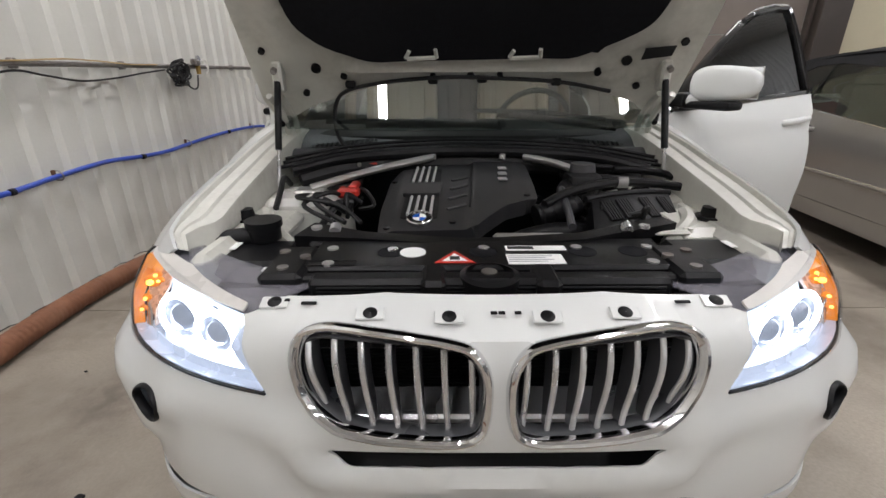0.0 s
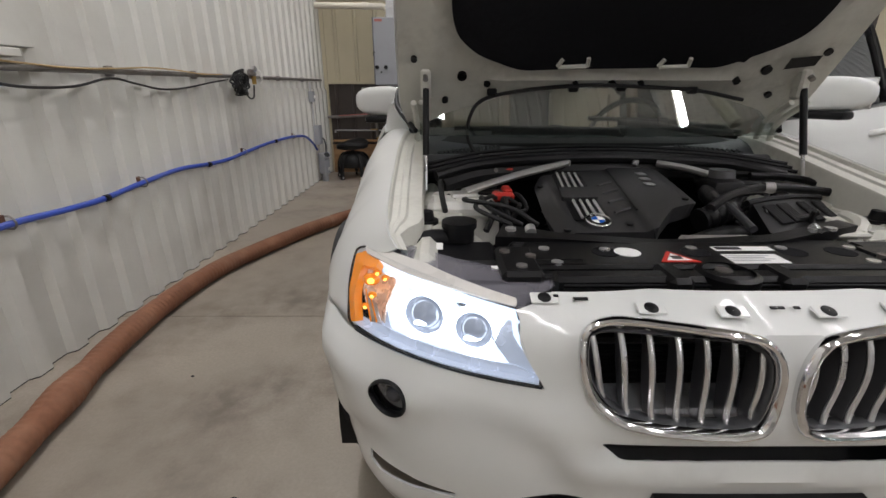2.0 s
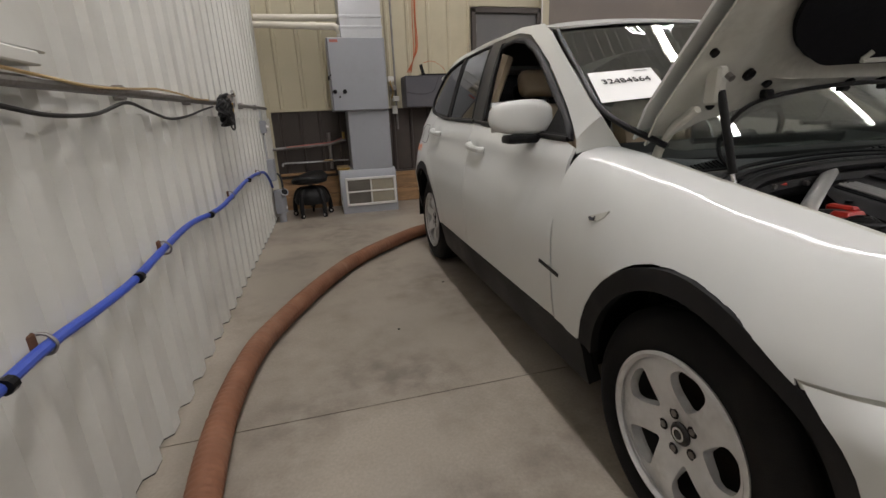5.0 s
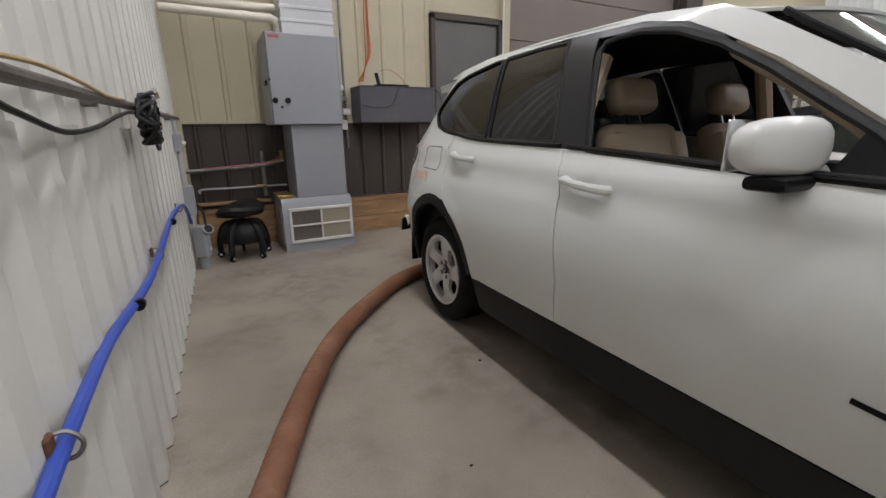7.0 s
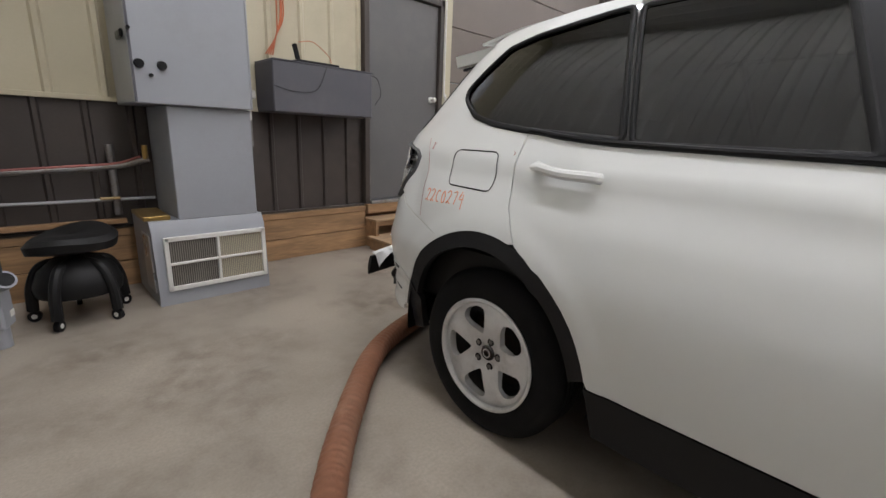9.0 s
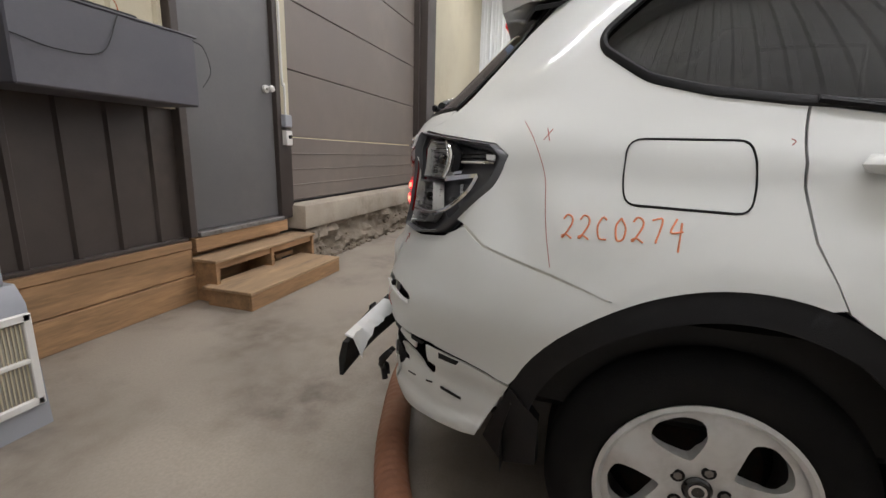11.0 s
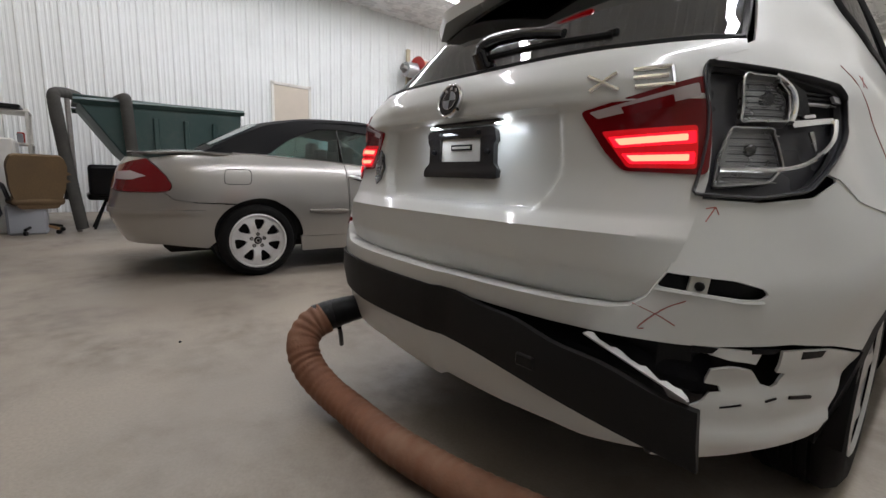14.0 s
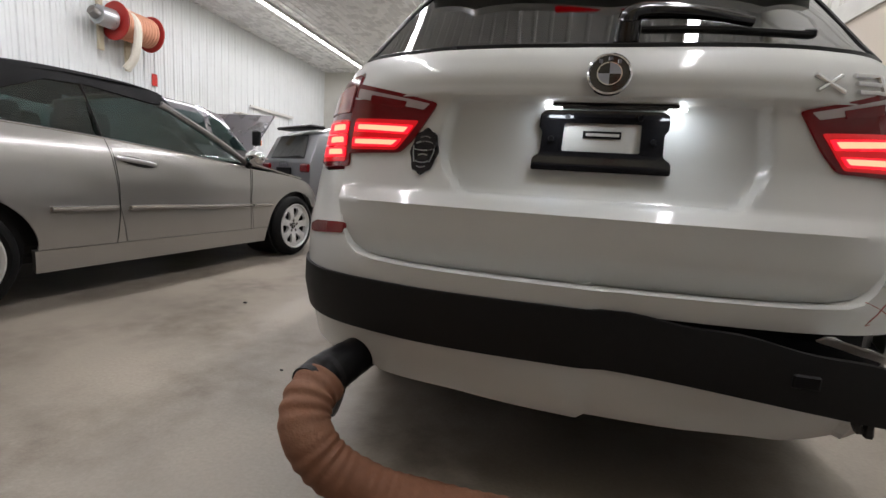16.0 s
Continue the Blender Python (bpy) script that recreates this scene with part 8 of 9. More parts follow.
for y0 in (.635, 1.870):
    part("door_seam", one(tube, [CV.P(C(y0 + (.035 if y0 < 1 else -.01) * math.sin(math.pi * k / 8)), .335 + .62 * k / 8, .0005) for k in range(9)], .0025, 6, 3), BLACKPL, con)


def deck(x, y):
    return Vector((x, y, ct(y) + .055 * (1 - (x / .80) ** 2) - .01))


part("boot_lid", sheet([(-.74, 2.62), (-.76, 3.0), (-.66, 3.42), (-.4, 3.55), (0, 3.60), (.4, 3.55), (.66, 3.42), (.76, 3.0), (.74, 2.62)], deck, (), .08, .012, (0, 3, .5)), SILVERCAR, con)
part("bonnet", sheet([(-.78, .62), (-.76, .1), (-.68, -.35), (-.45, -.62), (0, -.72), (.45, -.62), (.68, -.35), (.76, .1), (.78, .62), (.4, .50), (-.4, .50)], lambda x, y: Vector((x, y, pw([(-.75, .74), (-.5, .80), (0, .87), (.65, .965)], y) + .05 * (1 - (x / .80) ** 2) - .012)), (), .08, .012, (0, 0, .3)), SILVERCAR, con)
GSIDE = [(.90, .82), (1.0, .79), (1.05, .745), (1.2, .680), (1.34, .612), (1.46, .50)]


def gs(y, z, sg=-1, off=0.0):
    taper = 1 - .16 * max(0, (y - 2.2)) ** 1.5 - .10 * max(0, 1.0 - y)
    return Vector((sg * (pw(GSIDE, z) * taper + off), y, z))


top_side = [(3.10, 1.055), (2.80, 1.225), (2.55, 1.335), (2.25, 1.405), (1.95, 1.435), (1.50, 1.445), (1.30, 1.42), (1.26, 1.33), (1.42, 1.318), (1.83, 1.352), (2.10, 1.336), (2.37, 1.215), (2.60, 1.048)]
for sg in (-1, 1):
    f = lambda y, z, sg=sg: gs(y, z, sg)
    part("soft_top_side", sheet(top_side, f, (), .07, .012, CC), CANVAS, con, "black canvas soft top")
    part("quarter_window", sheet([(2.62, 1.05), (2.38, 1.22), (2.11, 1.34), (1.90, 1.352), (1.90, 1.012)], lambda y, z, sg=sg: gs(y, z, sg, -.006), (), .07, .004, CC), GREENGL, con, "green-tinted side glass")
    part("door_window", sheet([(1.885, 1.010), (1.885, 1.352), (1.80, 1.352), (1.42, 1.320), (1.15, 1.225), (.95, 1.125), (.76, 1.00), (.68, .90), (1.2, .948)], lambda y, z, sg=sg: gs(y, z, sg, -.006), (), .07, .004, CC), GREENGL, con, "green-tinted door glass")
    part("window_seam", one(tube, [gs(1.892, 1.015, sg, .0), gs(1.892, 1.35, sg, 0)], .006, 6, smooth=False), BLACKPL, con)
    part("screen_pillar", one(tube, [gs(.58, .91, sg, .0), gs(.76, 1.02, sg, .0), gs(.98, 1.15, sg, 0), gs(1.34, 1.325, sg, 0)], .026, 8, 5), SILVERCAR, con)


def ctop(x, y):
    z = pw([(1.1, 1.45), (1.5, 1.503), (1.95, 1.488), (2.3, 1.438), (2.55, 1.378), (2.8, 1.255), (3.12, 1.085)], y)
    return Vector((x, y, z - .075 * (abs(x) / .56) ** 2.2 * min(1, .4 + .6 * (z - 1.0) / .4)))


part("soft_top", sheet([(-.52, 1.24), (-.30, 1.14), (0, 1.10), (.30, 1.14), (.52, 1.24), (.55, 1.5), (.56, 2.0), (.60, 2.5), (.66, 3.08), (-.66, 3.08), (-.60, 2.5), (-.56, 2.0), (-.55, 1.5)], ctop, (), .07, .012, (0, 2, .8)), CANVAS, con, "black canvas soft top roof")
part("rear_window", sheet(rounded([(-.40, 2.58), (-.46, 3.0), (.46, 3.0), (.40, 2.58)], .05), lambda x, y: ctop(x, y) + Vector((0, .002, .012)), (), .07, .004, (0, 2, .8)), GREENGL, con)
part("windscreen", sheet([(-.70, .56), (-.52, 1.14), (.52, 1.14), (.70, .56), (.4, .46), (-.4, .46)], lambda x, y: Vector((x, y + .16 * (abs(x) / .55) ** 2, pw([(.45, .90), (.6, .96), (1.14, 1.42)], y) - .06 * (abs(x) / .55) ** 2)), (), .08, .005, (0, 2, .5)), GREENGL, con)
part("screen_header", one(tube, [(-.58, 1.33, 1.330), (-.3, 1.17, 1.415), (0, 1.10, 1.44), (.3, 1.17, 1.415), (.58, 1.33, 1.330)], .025, 8, 5), SILVERCAR, con)
bm = bmesh.new()
box(bm, (0, 1.5, .55), (1.5, 2.0, .5), .05)
box(bm, (0, 1.4, .35), (1.2, 4.0, .28), .05)
part("body_core", bm, DARKIN, con)
for x in (-.36, .36):
    st_ = new("seat")
    st_.parent = con
    part("backrest", one(box, (x, 1.75, .95), (.46, .14, .5), .05, None, 2), DARKIN, st_)
    part("headrest", one(box, (x, 1.80, 1.20), (.26, .09, .14), .04, None, 2), DARKIN, st_)
for x in (-.62, .62):
    for y in (0, 2.715):
        part("wheel_well", one(tube, [(x - .17, y, .36), (x + .17, y, .36)], .36, 24, smooth=False), BLACKPL, con)
for x, rz in ((-.765, 0), (.765, 180)):
    for y in (0.0, 2.715):
        wheel(con, pose(x, y, CR, 0, 0, rz), CR, .205, .226, 7)


# ---- vehicles further back ----
def solid_car(ob, profile, w, material, glass, roof_in, belt_z, wheels, wr):
    """A plain vehicle body from its side outline: lower body upright, cabin leaning inwards."""
    bm = bmesh.new()
    sec = []
    for sg in (-1, 1):
        row = []
        for y, z in profile:
            x = w - max(0, (z - belt_z)) * roof_in - .05 * max(0, .5 - z)
            row.append(bm.verts.new((sg * x, y, z)))
        sec.append(row)
    n = len(profile)
    for i in range(n):
        j = (i + 1) % n
        bm.faces.new((sec[0][i], sec[0][j], sec[1][j], sec[1][i]))
    bm.faces.new(sec[0][::-1])
    bm.faces.new(sec[1])
    bmesh.ops.recalc_face_normals(bm, faces=bm.faces[:])
    bmesh.ops.bevel(bm, geom=bm.edges[:], offset=.035, segments=3, affect="EDGES", profile=.5)
    part("body", bm, material, ob)
    for poly in glass:
        for sg in (-1, 1):
            part("side_glass", sheet(rounded(poly, .04), lambda y, z, sg=sg: Vector((sg * (w - max(0, z - belt_z) * roof_in + .002), y, z)), (), .2, .006, (0, poly[0][0], 1)), GREENGL, ob, "green-tinted side glass")
    for y in wheels:
        for x, rz in ((-w + .10, 0), (w - .10, 180)):
            wheel(ob, pose(x, y, wr, 0, 0, rz), wr, .24, wr * .62, 5)


pk = thing("pickup_truck", "grey crew-cab pickup truck with its hood raised", "truck", (6.94, -2.03, 0))
solid_car(pk, [(-2.4, .45), (-2.45, 1.0), (-1.0, 1.12), (-.35, 1.86), (.1, 1.95), (1.75, 1.95), (2.0, 1.80), (2.15, 1.22), (3.4, 1.22), (3.4, .50)], .96, GREYCAR, [[(-.82, 1.26), (-.26, 1.76), (.0, 1.81), (.0, 1.28)], [(.13, 1.28), (.13, 1.81), (.74, 1.81), (.74, 1.28)], [(.92, 1.28), (.92, 1.80), (1.62, 1.78), (1.78, 1.28)]], .30, 1.2, (-1.55, 2.1), .40)
part("hood", one(box, (0, 0, 0), (1.7, 1.3, .05), .02, Matrix.Translation((0, -1.45, 1.62)) @ Matrix.Rotation(radians(-48), 4, "X")), GREYCAR, pk, "raised grey hood")
for sg in (-1, 1):
    mr = part("mirror", one(box, (sg * 1.12, -.88, 1.52), (.16, .12, .30), .03), BLACKPL, pk)
    part("mirror_signal", one(box, (sg * 1.14, -.95, 1.44), (.08, .02, .10), .005), AMBER, mr)
sv = thing("parked_suv", "grey SUV parked with its tail outwards", "car", (4.72, -2.35, 0), -30)
solid_car(sv, [(-4.4, .40), (-4.45, .85), (-3.3, 1.02), (-2.5, 1.68), (-.5, 1.72), (-.12, 1.55), (.08, 1.08), (.12, .45)], .88, SILVER2, [[(-2.9, 1.12), (-2.4, 1.56), (-1.6, 1.60), (-1.6, 1.12)], [(-1.5, 1.12), (-1.5, 1.60), (-.7, 1.56), (-.6, 1.15)]], .28, 1.08, (-3.5, -.85), .36)
part("rear_window", sheet(rounded([(-.62, 1.14), (-.50, 1.56), (.50, 1.56), (.62, 1.14)], .05), lambda x, z: Vector((x, .115 - (z - 1.0) * .36, z)), (), .1, .01, (0, -2, 1)), GLASS, sv, "dark rear window")
part("roof_spoiler", one(box, (0, -.20, 1.70), (1.25, .30, .05), .02), BLACKPL, sv)
part("plate_recess", one(box, (.0, .115, .90), (.52, .03, .16), .01), BLACKPL, sv)
for k in range(4):
    part("badge_ring", one(lathe, [(.045, -.004), (.045, .004), (.036, .004), (.036, -.004)], Matrix.Translation((-.11 + .073 * k, .12, 1.04)) @ Matrix.Rotation(radians(90), 4, "Z"), 18), CHROME, sv)
for sg in (-1, 1):
    part("tail_lamp", one(box, (sg * .70, .07, .98), (.30, .10, .15), .03), REDLENS, sv)

# ---- things along the walls ----
# furnace with its duct and return-air base
fur = thing("furnace", "grey sheet-metal furnace on a galvanised return duct", "furnace", (-1.18, 5.10, 0))
bm = bmesh.new()
box(bm, (-0.005, 0.31, 1.745), (0.70, 0.62, 0.845), 0.006)
part("cabinet", bm, GREYMET, fur)
part("seam", one(box, (-0.345, -0.003, 1.745), (0.012, 0.008, 0.84), 0.002), GREYDARK, fur)
part("seam", one(box, (0.34, -0.003, 1.745), (0.012, 0.008, 0.84), 0.002), GREYMET, fur)
for kx, kz, kr in ((-0.31, 1.55, 0.028), (-0.19, 1.55, 0.028), (-0.255, 1.487, 0.012), (-0.345, 1.74, 0.012)):
    part("knob", one(cyl, (kx, 0.0, kz), (kx, -0.025, kz), kr, kr * 0.85), BLACKPL, fur, "round black knob")
part("side_handle", one(box, (-0.365, 0.16, 1.72), (0.02, 0.16, 0.05), 0.008), BLACKPL, fur)
part("warning_label", one(box, (-0.27, -0.002, 2.13), (0.10, 0.003, 0.03)), REDPEN, fur, "faded red label")
part("middle_duct", one(box, (0.085, 0.36, 0.945), (0.53, 0.60, 0.75), 0.005), GREYMET, fur)
bm = bmesh.new()
box(bm, (0.085, 0.36, 2.62), (0.51, 0.55, 0.9), 0.004)
part("supply_duct", bm, GALV, fur, "shiny galvanised supply duct")
for z in (2.30, 2.42):
    part("duct_band", one(box, (0.085, 0.36, z), (0.53, 0.57, 0.03), 0.004), GALV, fur)
bm = bmesh.new()
prism(bm, [(-0.02, 0.0), (0.62, 0.0), (0.62, 0.57), (0.06, 0.57), (0.015, 0.50)], -0.36, 0.38, "x")
part("return_base", bm, GREYMET, fur)
bm = bmesh.new()
for c, s in (((0.03, -0.022, 0.458), (0.66, 0.022, 0.03)), ((0.03, -0.022, 0.115), (0.66, 0.022, 0.03)), ((-0.29, -0.022, 0.287), (0.028, 0.022, 0.37)), ((0.35, -0.022, 0.287), (0.028, 0.022, 0.37)), ((0.03, -0.022, 0.287), (0.62, 0.02, 0.018)), ((0.03, -0.022, 0.287), (0.018, 0.02, 0.34))):
    box(bm, c, s, 0.003)
part("grille_frame", bm, WHITEPL, fur, "white metal vent frame")
for qx in (-0.13, 0.19):
    for qz in (0.205, 0.37):
        part("filter", one(box, (qx, -0.010, qz), (0.295, 0.012, 0.15)), FILTER, fur, "dirty pleated filter")
        bm = bmesh.new()
        for k in range(22):
            box(bm, (qx - 0.14 + k * 0.0133, -0.017, qz), (0.005, 0.008, 0.148))
        part("louvre", bm, BEIGE if qx > 0 else BROWNMET, fur)
bm = bmesh.new()
prism(bm, [(0.05, 0.08), (0.30, 0.08), (0.30, 0.47), (0.08, 0.47)], -0.368, -0.360, "x")
part("side_panel", bm, GALV, fur)
part("drain_pan", one(box, (-0.30, 0.30, 0.585), (0.16, 0.4, 0.03), 0.005), BRASS, fur, "dull brass drain fitting")
# vent pipes from the furnace to the west wall
vp = thing("vent_pipe", "pair of white PVC vent pipes into the wall", "pipe")
part("pipe", one(tube, [(-1.34, 5.36, 2.17), (-1.34, 5.36, 2.26), (-1.40, 5.37, 2.33), (-1.55, 5.38, 2.34), (-2.36, 5.42, 2.36)], 0.04, 12, 5), PVC, vp)
part("pipe", one(tube, [(-1.24, 5.46, 2.17), (-1.24, 5.46, 2.38), (-1.30, 5.48, 2.46), (-1.45, 5.5, 2.46), (-2.36, 5.54, 2.46)], 0.04, 12, 5), PVC, vp)
part("coupling", one(cyl, (-1.62, 5.383, 2.342), (-1.70, 5.386, 2.344), 0.047), PVC, vp)
part("coupling", one(cyl, (-1.34, 5.36, 2.16), (-1.34, 5.36, 2.24), 0.047), WHITEPL, vp)
# dark cabinet on the wall with a small antenna on top
tv = thing("wall_box", "dark grey steel box hung on the wall", "wall box", (-0.06, 5.42, 1.54))
part("case", one(box, (0, 0.18, 0), (0.95, 0.36, 0.40), 0.008), GREYDARK, tv)
part("lid", one(box, (0.01, 0.18, 0.203), (0.965, 0.37, 0.012), 0.004), GREYDARK, tv)
part("cable", one(tube, [(0.46, 0.0, 0.18), (0.53, -0.01, 0.15), (0.56, -0.02, 0.02), (0.50, -0.01, -0.08)], 0.003, 6), BLACKCABLE, tv)
part("cable", one(tube, [(-0.47, -0.01, 0.0), (-0.3, -0.012, -0.03), (-0.1, -0.012, 0.0), (0.0, -0.01, 0.19)], 0.003, 6), BLACKCABLE, tv)
ant = thing("router", "small black router with a raised antenna", "router", (-0.1, 5.55, 1.752))
part("case", one(box, (0, 0, 0.012), (0.40, 0.16, 0.022), 0.006), BLACKPL, ant)
part("antenna", one(box, (-0.14, 0, 0.10), (0.045, 0.012, 0.18), 0.005, pose(0, 0, 0, 0, -14, 0)), BLACKPL, ant)
part("cable", one(tube, [(-0.14, 0, 0.17), (0.0, 0.01, 0.19), (0.15, 0.02, 0.10), (0.18, 0.02, 0.02)], 0.003, 6), ORANGEC, ant)
# cluster of valves beside the cabinet
vc = thing("pipe_manifold", "cluster of pipes and valves on the wall", "pipe manifold", (-0.68, 5.72, 1.45))
part("conduit", one(cyl, (0.05, -0.02, -0.4), (0.05, -0.02, 3.9), 0.014, seg=10), STEEL, vc)
for k, z in enumerate((0.28, 0.16, 0.02)):
    part("valve", one(box, (-0.02 + 0.03 * k, -0.06, z), (0.09, 0.07, 0.07), 0.012), STEEL if k % 2 else WHITEPL, vc)
part("branch", one(tube, [(-0.02, -0.06, 0.3), (-0.03, -0.1, 0.22), (0.0, -0.1, 0.12), (-0.02, -0.06, 0.02)], 0.01, 8), BRASS, vc)
part("outlet", one(box, (0.02, -0.03, -0.13), (0.07, 0.05, 0.11), 0.006), WHITEPL, vc)
# loose orange wires down the beige wall
ow = thing("wire_bundle", "bundle of loose orange wires down the beige wall", "wires")
for k in range(4):
    r4 = random.Random(k)
    pts = [(-0.27 - 0.012 * k + 0.03 * (r4.random() - 0.5), NY - 0.03, 4.2 - i * 0.34) for i in range(7)] + [(-0.34, NY - 0.04, 1.98), (-0.38 - 0.02 * k, NY - 0.04, 1.82)]
    part("wire", one(tube, pts, 0.006, 6, 5), ORANGEC, ow)
# pipes on the wainscot behind the furnace
pr = thing("wall_pipe", "dark steel pipe along the wainscot with a brass valve", "pipe", group="wall pipes")
part("pipe", one(tube, [(-2.38, 5.70, 0.86), (-1.9, 5.70, 0.88), (-1.6, 5.70, 0.90), (-1.40, 5.66, 0.95)], 0.022, 10), STEEL, pr)
part("wrap", one(tube, [(-2.2, 5.685, 0.882), (-1.9, 5.685, 0.900), (-1.6, 5.685, 0.92), (-1.45, 5.66, 0.97)], 0.008, 8), REDPEN, pr)
part("valve", one(cyl, (-1.42, 5.66, 0.95), (-1.42, 5.66, 1.05), 0.02, seg=10), BRASS, pr)
pr2 = thing("wall_pipe", "thin gas pipe with a yellow valve handle", "pipe", group="wall pipes")
part("pipe", one(tube, [(-2.28, 5.72, 0.62), (-2.26, 5.72, 0.66), (-2.0, 5.72, 0.66), (-1.38, 5.72, 0.66)], 0.012, 8), GALV, pr2)
part("valve_handle", one(box, (-1.66, 5.68, 0.675), (0.12, 0.02, 0.02), 0.006), YELLOWC, pr2)
pr3 = thing("wall_pipe", "vertical drain pipe beside the furnace", "pipe", group="wall pipes")
part("pipe", one(cyl, (-1.62, 5.72, 0.55), (-1.62, 5.72, 1.05), 0.025, seg=12), STEEL, pr3)
part("ledge", one(box, (-1.95, 5.73, 0.50), (0.75, 0.06, 0.035), 0.004), WOOD, pr3)
# shop stool
st = thing("shop_stool", "black padded rolling shop stool with casters", "stool", (-1.93, 5.22, 0), 20)
sm = bmesh.new()
lathe(sm, [(0.0, 0.530), (0.12, 0.545), (0.205, 0.540), (0.238, 0.510), (0.228, 0.462), (0.12, 0.43), (0.0, 0.43)], Matrix.Rotation(radians(-90), 4, "Y"), 28)
for v in sm.verts:
    v.co.z += .10 * v.co.x + .05 * v.co.y + .8 * v.co.x * v.co.y
    v.co.y *= .84
part("seat", sm, STRIPBLK, st)
part("post", one(cyl, (0, 0, 0.28), (0, 0, 0.47), 0.026), GLOSSBLK, st)
bm = bmesh.new()
lathe(bm, [(0.03, 0.40), (0.12, 0.385), (0.19, 0.32), (0.225, 0.23), (0.215, 0.175), (0.03, 0.17)], Matrix.Rotation(radians(-90), 4, "Y"), 24)
part("tray", bm, STRIPBLK, st)
for k in range(5):
    a = 2 * math.pi * k / 5
    c, s = math.cos(a), math.sin(a)
    leg = part("leg", one(tube, [(0.05 * c, 0.05 * s, 0.37), (0.17 * c, 0.17 * s, 0.34), (0.23 * c, 0.23 * s, 0.22), (0.245 * c, 0.245 * s, 0.07)], 0.030, 10), STRIPBLK, st)
    part("caster", one(cyl, (0.24 * c - 0.014 * s, 0.24 * s + 0.014 * c, 0.034), (0.24 * c + 0.014 * s, 0.24 * s - 0.014 * c, 0.034), 0.034, seg=14), BLACKPL, leg)
    part("caster_cap", one(cyl, (0.24 * c - 0.016 * s, 0.24 * s + 0.016 * c, 0.034), (0.24 * c + 0.016 * s, 0.24 * s - 0.016 * c, 0.034), 0.015, seg=12), WHITEPL, leg)


def wall_at(y, out):
    return WX0 + WSL * y + out


# electrical boxes and conduit on the west wall
def wall_item(name, label, cat, y, z, size, material, extra=None):
    t = thing(name, label, cat, (wall_at(y, 0.03), y, z))
    part("case", one(box, (size[0] / 2, 0, 0), size, 0.006), material, t)
    part("cover", one(box, (size[0] + 0.003, 0, 0), (0.006, size[1] * 0.9, size[2] * 0.92), 0.002), material, t)
    return t


wall_item("junction_box", "grey metal electrical junction box on the wall", "electrical box", 4.95, 0.66, (0.08, 0.16, 0.26), GREYMET)
b2 = wall_item("switch_box", "small grey switch box with a white toggle", "switch", 4.85, 1.17, (0.06, 0.09, 0.14), GREYMET)
part("toggle", one(cyl, (0.06, 0, 0.0), (0.09, 0, -0.01), 0.02), WHITEPL, b2)
cd = thing("conduit", "thin grey conduit up the white wall", "conduit")
part("pipe", one(tube, [(wall_at(4.88, 0.05), 4.88, 0.8), (wall_at(4.88, 0.05), 4.88, 1.1)], 0.011, 8, smooth=False), GALV, cd)
part("pipe", one(tube, [(wall_at(4.85, 0.05), 4.85, 1.24), (wall_at(4.85, 0.05), 4.85, 1.36)], 0.011, 8, smooth=False), GALV, cd)
dc = thing("disconnect_box", "grey floor-level plug box with a round socket", "electrical box", (wall_at(5.0, 0.09), 4.98, 0.0), -20)
part("case", one(box, (0.03, 0, 0.26), (0.11, 0.13, 0.30), 0.012), GREYMET, dc)
part("foot", one(cyl, (0.03, 0, 0.0), (0.03, 0, 0.12), 0.045, seg=14), GREYMET, dc)
part("socket", one(cyl, (0.085, -0.02, 0.36), (0.12, -0.05, 0.39), 0.045, 0.05, seg=18), GREYMET, dc)
part("socket_mouth", one(cyl, (0.118, -0.048, 0.388), (0.122, -0.052, 0.392), 0.038, seg=18), BLACKPL, dc)
part("rating_plate", one(box, (0.087, 0.03, 0.18), (0.003, 0.04, 0.035)), WHITEPL, dc)
part("cord", one(tube, [(0.1, -0.04, 0.4), (0.08, 0.0, 0.52), (0.03, 0.03, 0.60), (-0.03, 0.0, 0.60)], 0.012, 8), BLACKCABLE, dc)

# pipe with cables along the west wall
wp = thing("air_pipe", "long steel air pipe along the white wall", "pipe")
part("pipe", one(tube, [(wall_at(y, 0.055), y, 1.335 + 0.011 * (y - 0.5)) for y in (-5.0, -2.0, 0.5, 2.0, 3.5, 5.4)], 0.017, 10, 4), STEEL, wp)
for y in (-1.0, 0.35, 1.2, 2.05, 2.9, 3.75, 4.6):
    part("clip", one(box, (wall_at(y, 0.035), y, 1.335 + 0.011 * (y - 0.5)), (0.04, 0.03, 0.055), 0.005), STEEL, wp)
wc = thing("wall_cable", "black cable hung in swags under the pipe", "cable")
part("cable", one(tube, [(wall_at(y, 0.07), y, z) for y, z in ((-1.2, 1.26), (-0.4, 1.28), (0.2, 1.30), (0.45, 1.275), (0.65, 1.255), (0.9, 1.262), (1.15, 1.305), (1.35, 1.28), (1.6, 1.25), (1.9, 1.265), (2.2, 1.30), (2.5, 1.33))], 0.0065, 8), BLACKCABLE, wc)
wy = thing("wall_cable", "thin yellow cord laid along the pipe", "cable")
part("cable", one(tube, [(wall_at(y, 0.075), y, 1.352 + 0.011 * (y - 0.5) + 0.012 * math.sin(y * 5)) for y in (-1.0, -0.2, 0.3, 0.6, 0.9, 1.2, 1.5, 1.8, 2.1, 2.4)], 0.005, 6), YELLOWC, wy)
cc = thing("cable_coil", "tangled coil of black cable hung on the pipe", "cable coil", (wall_at(2.62, 0.09), 2.62, 1.31))
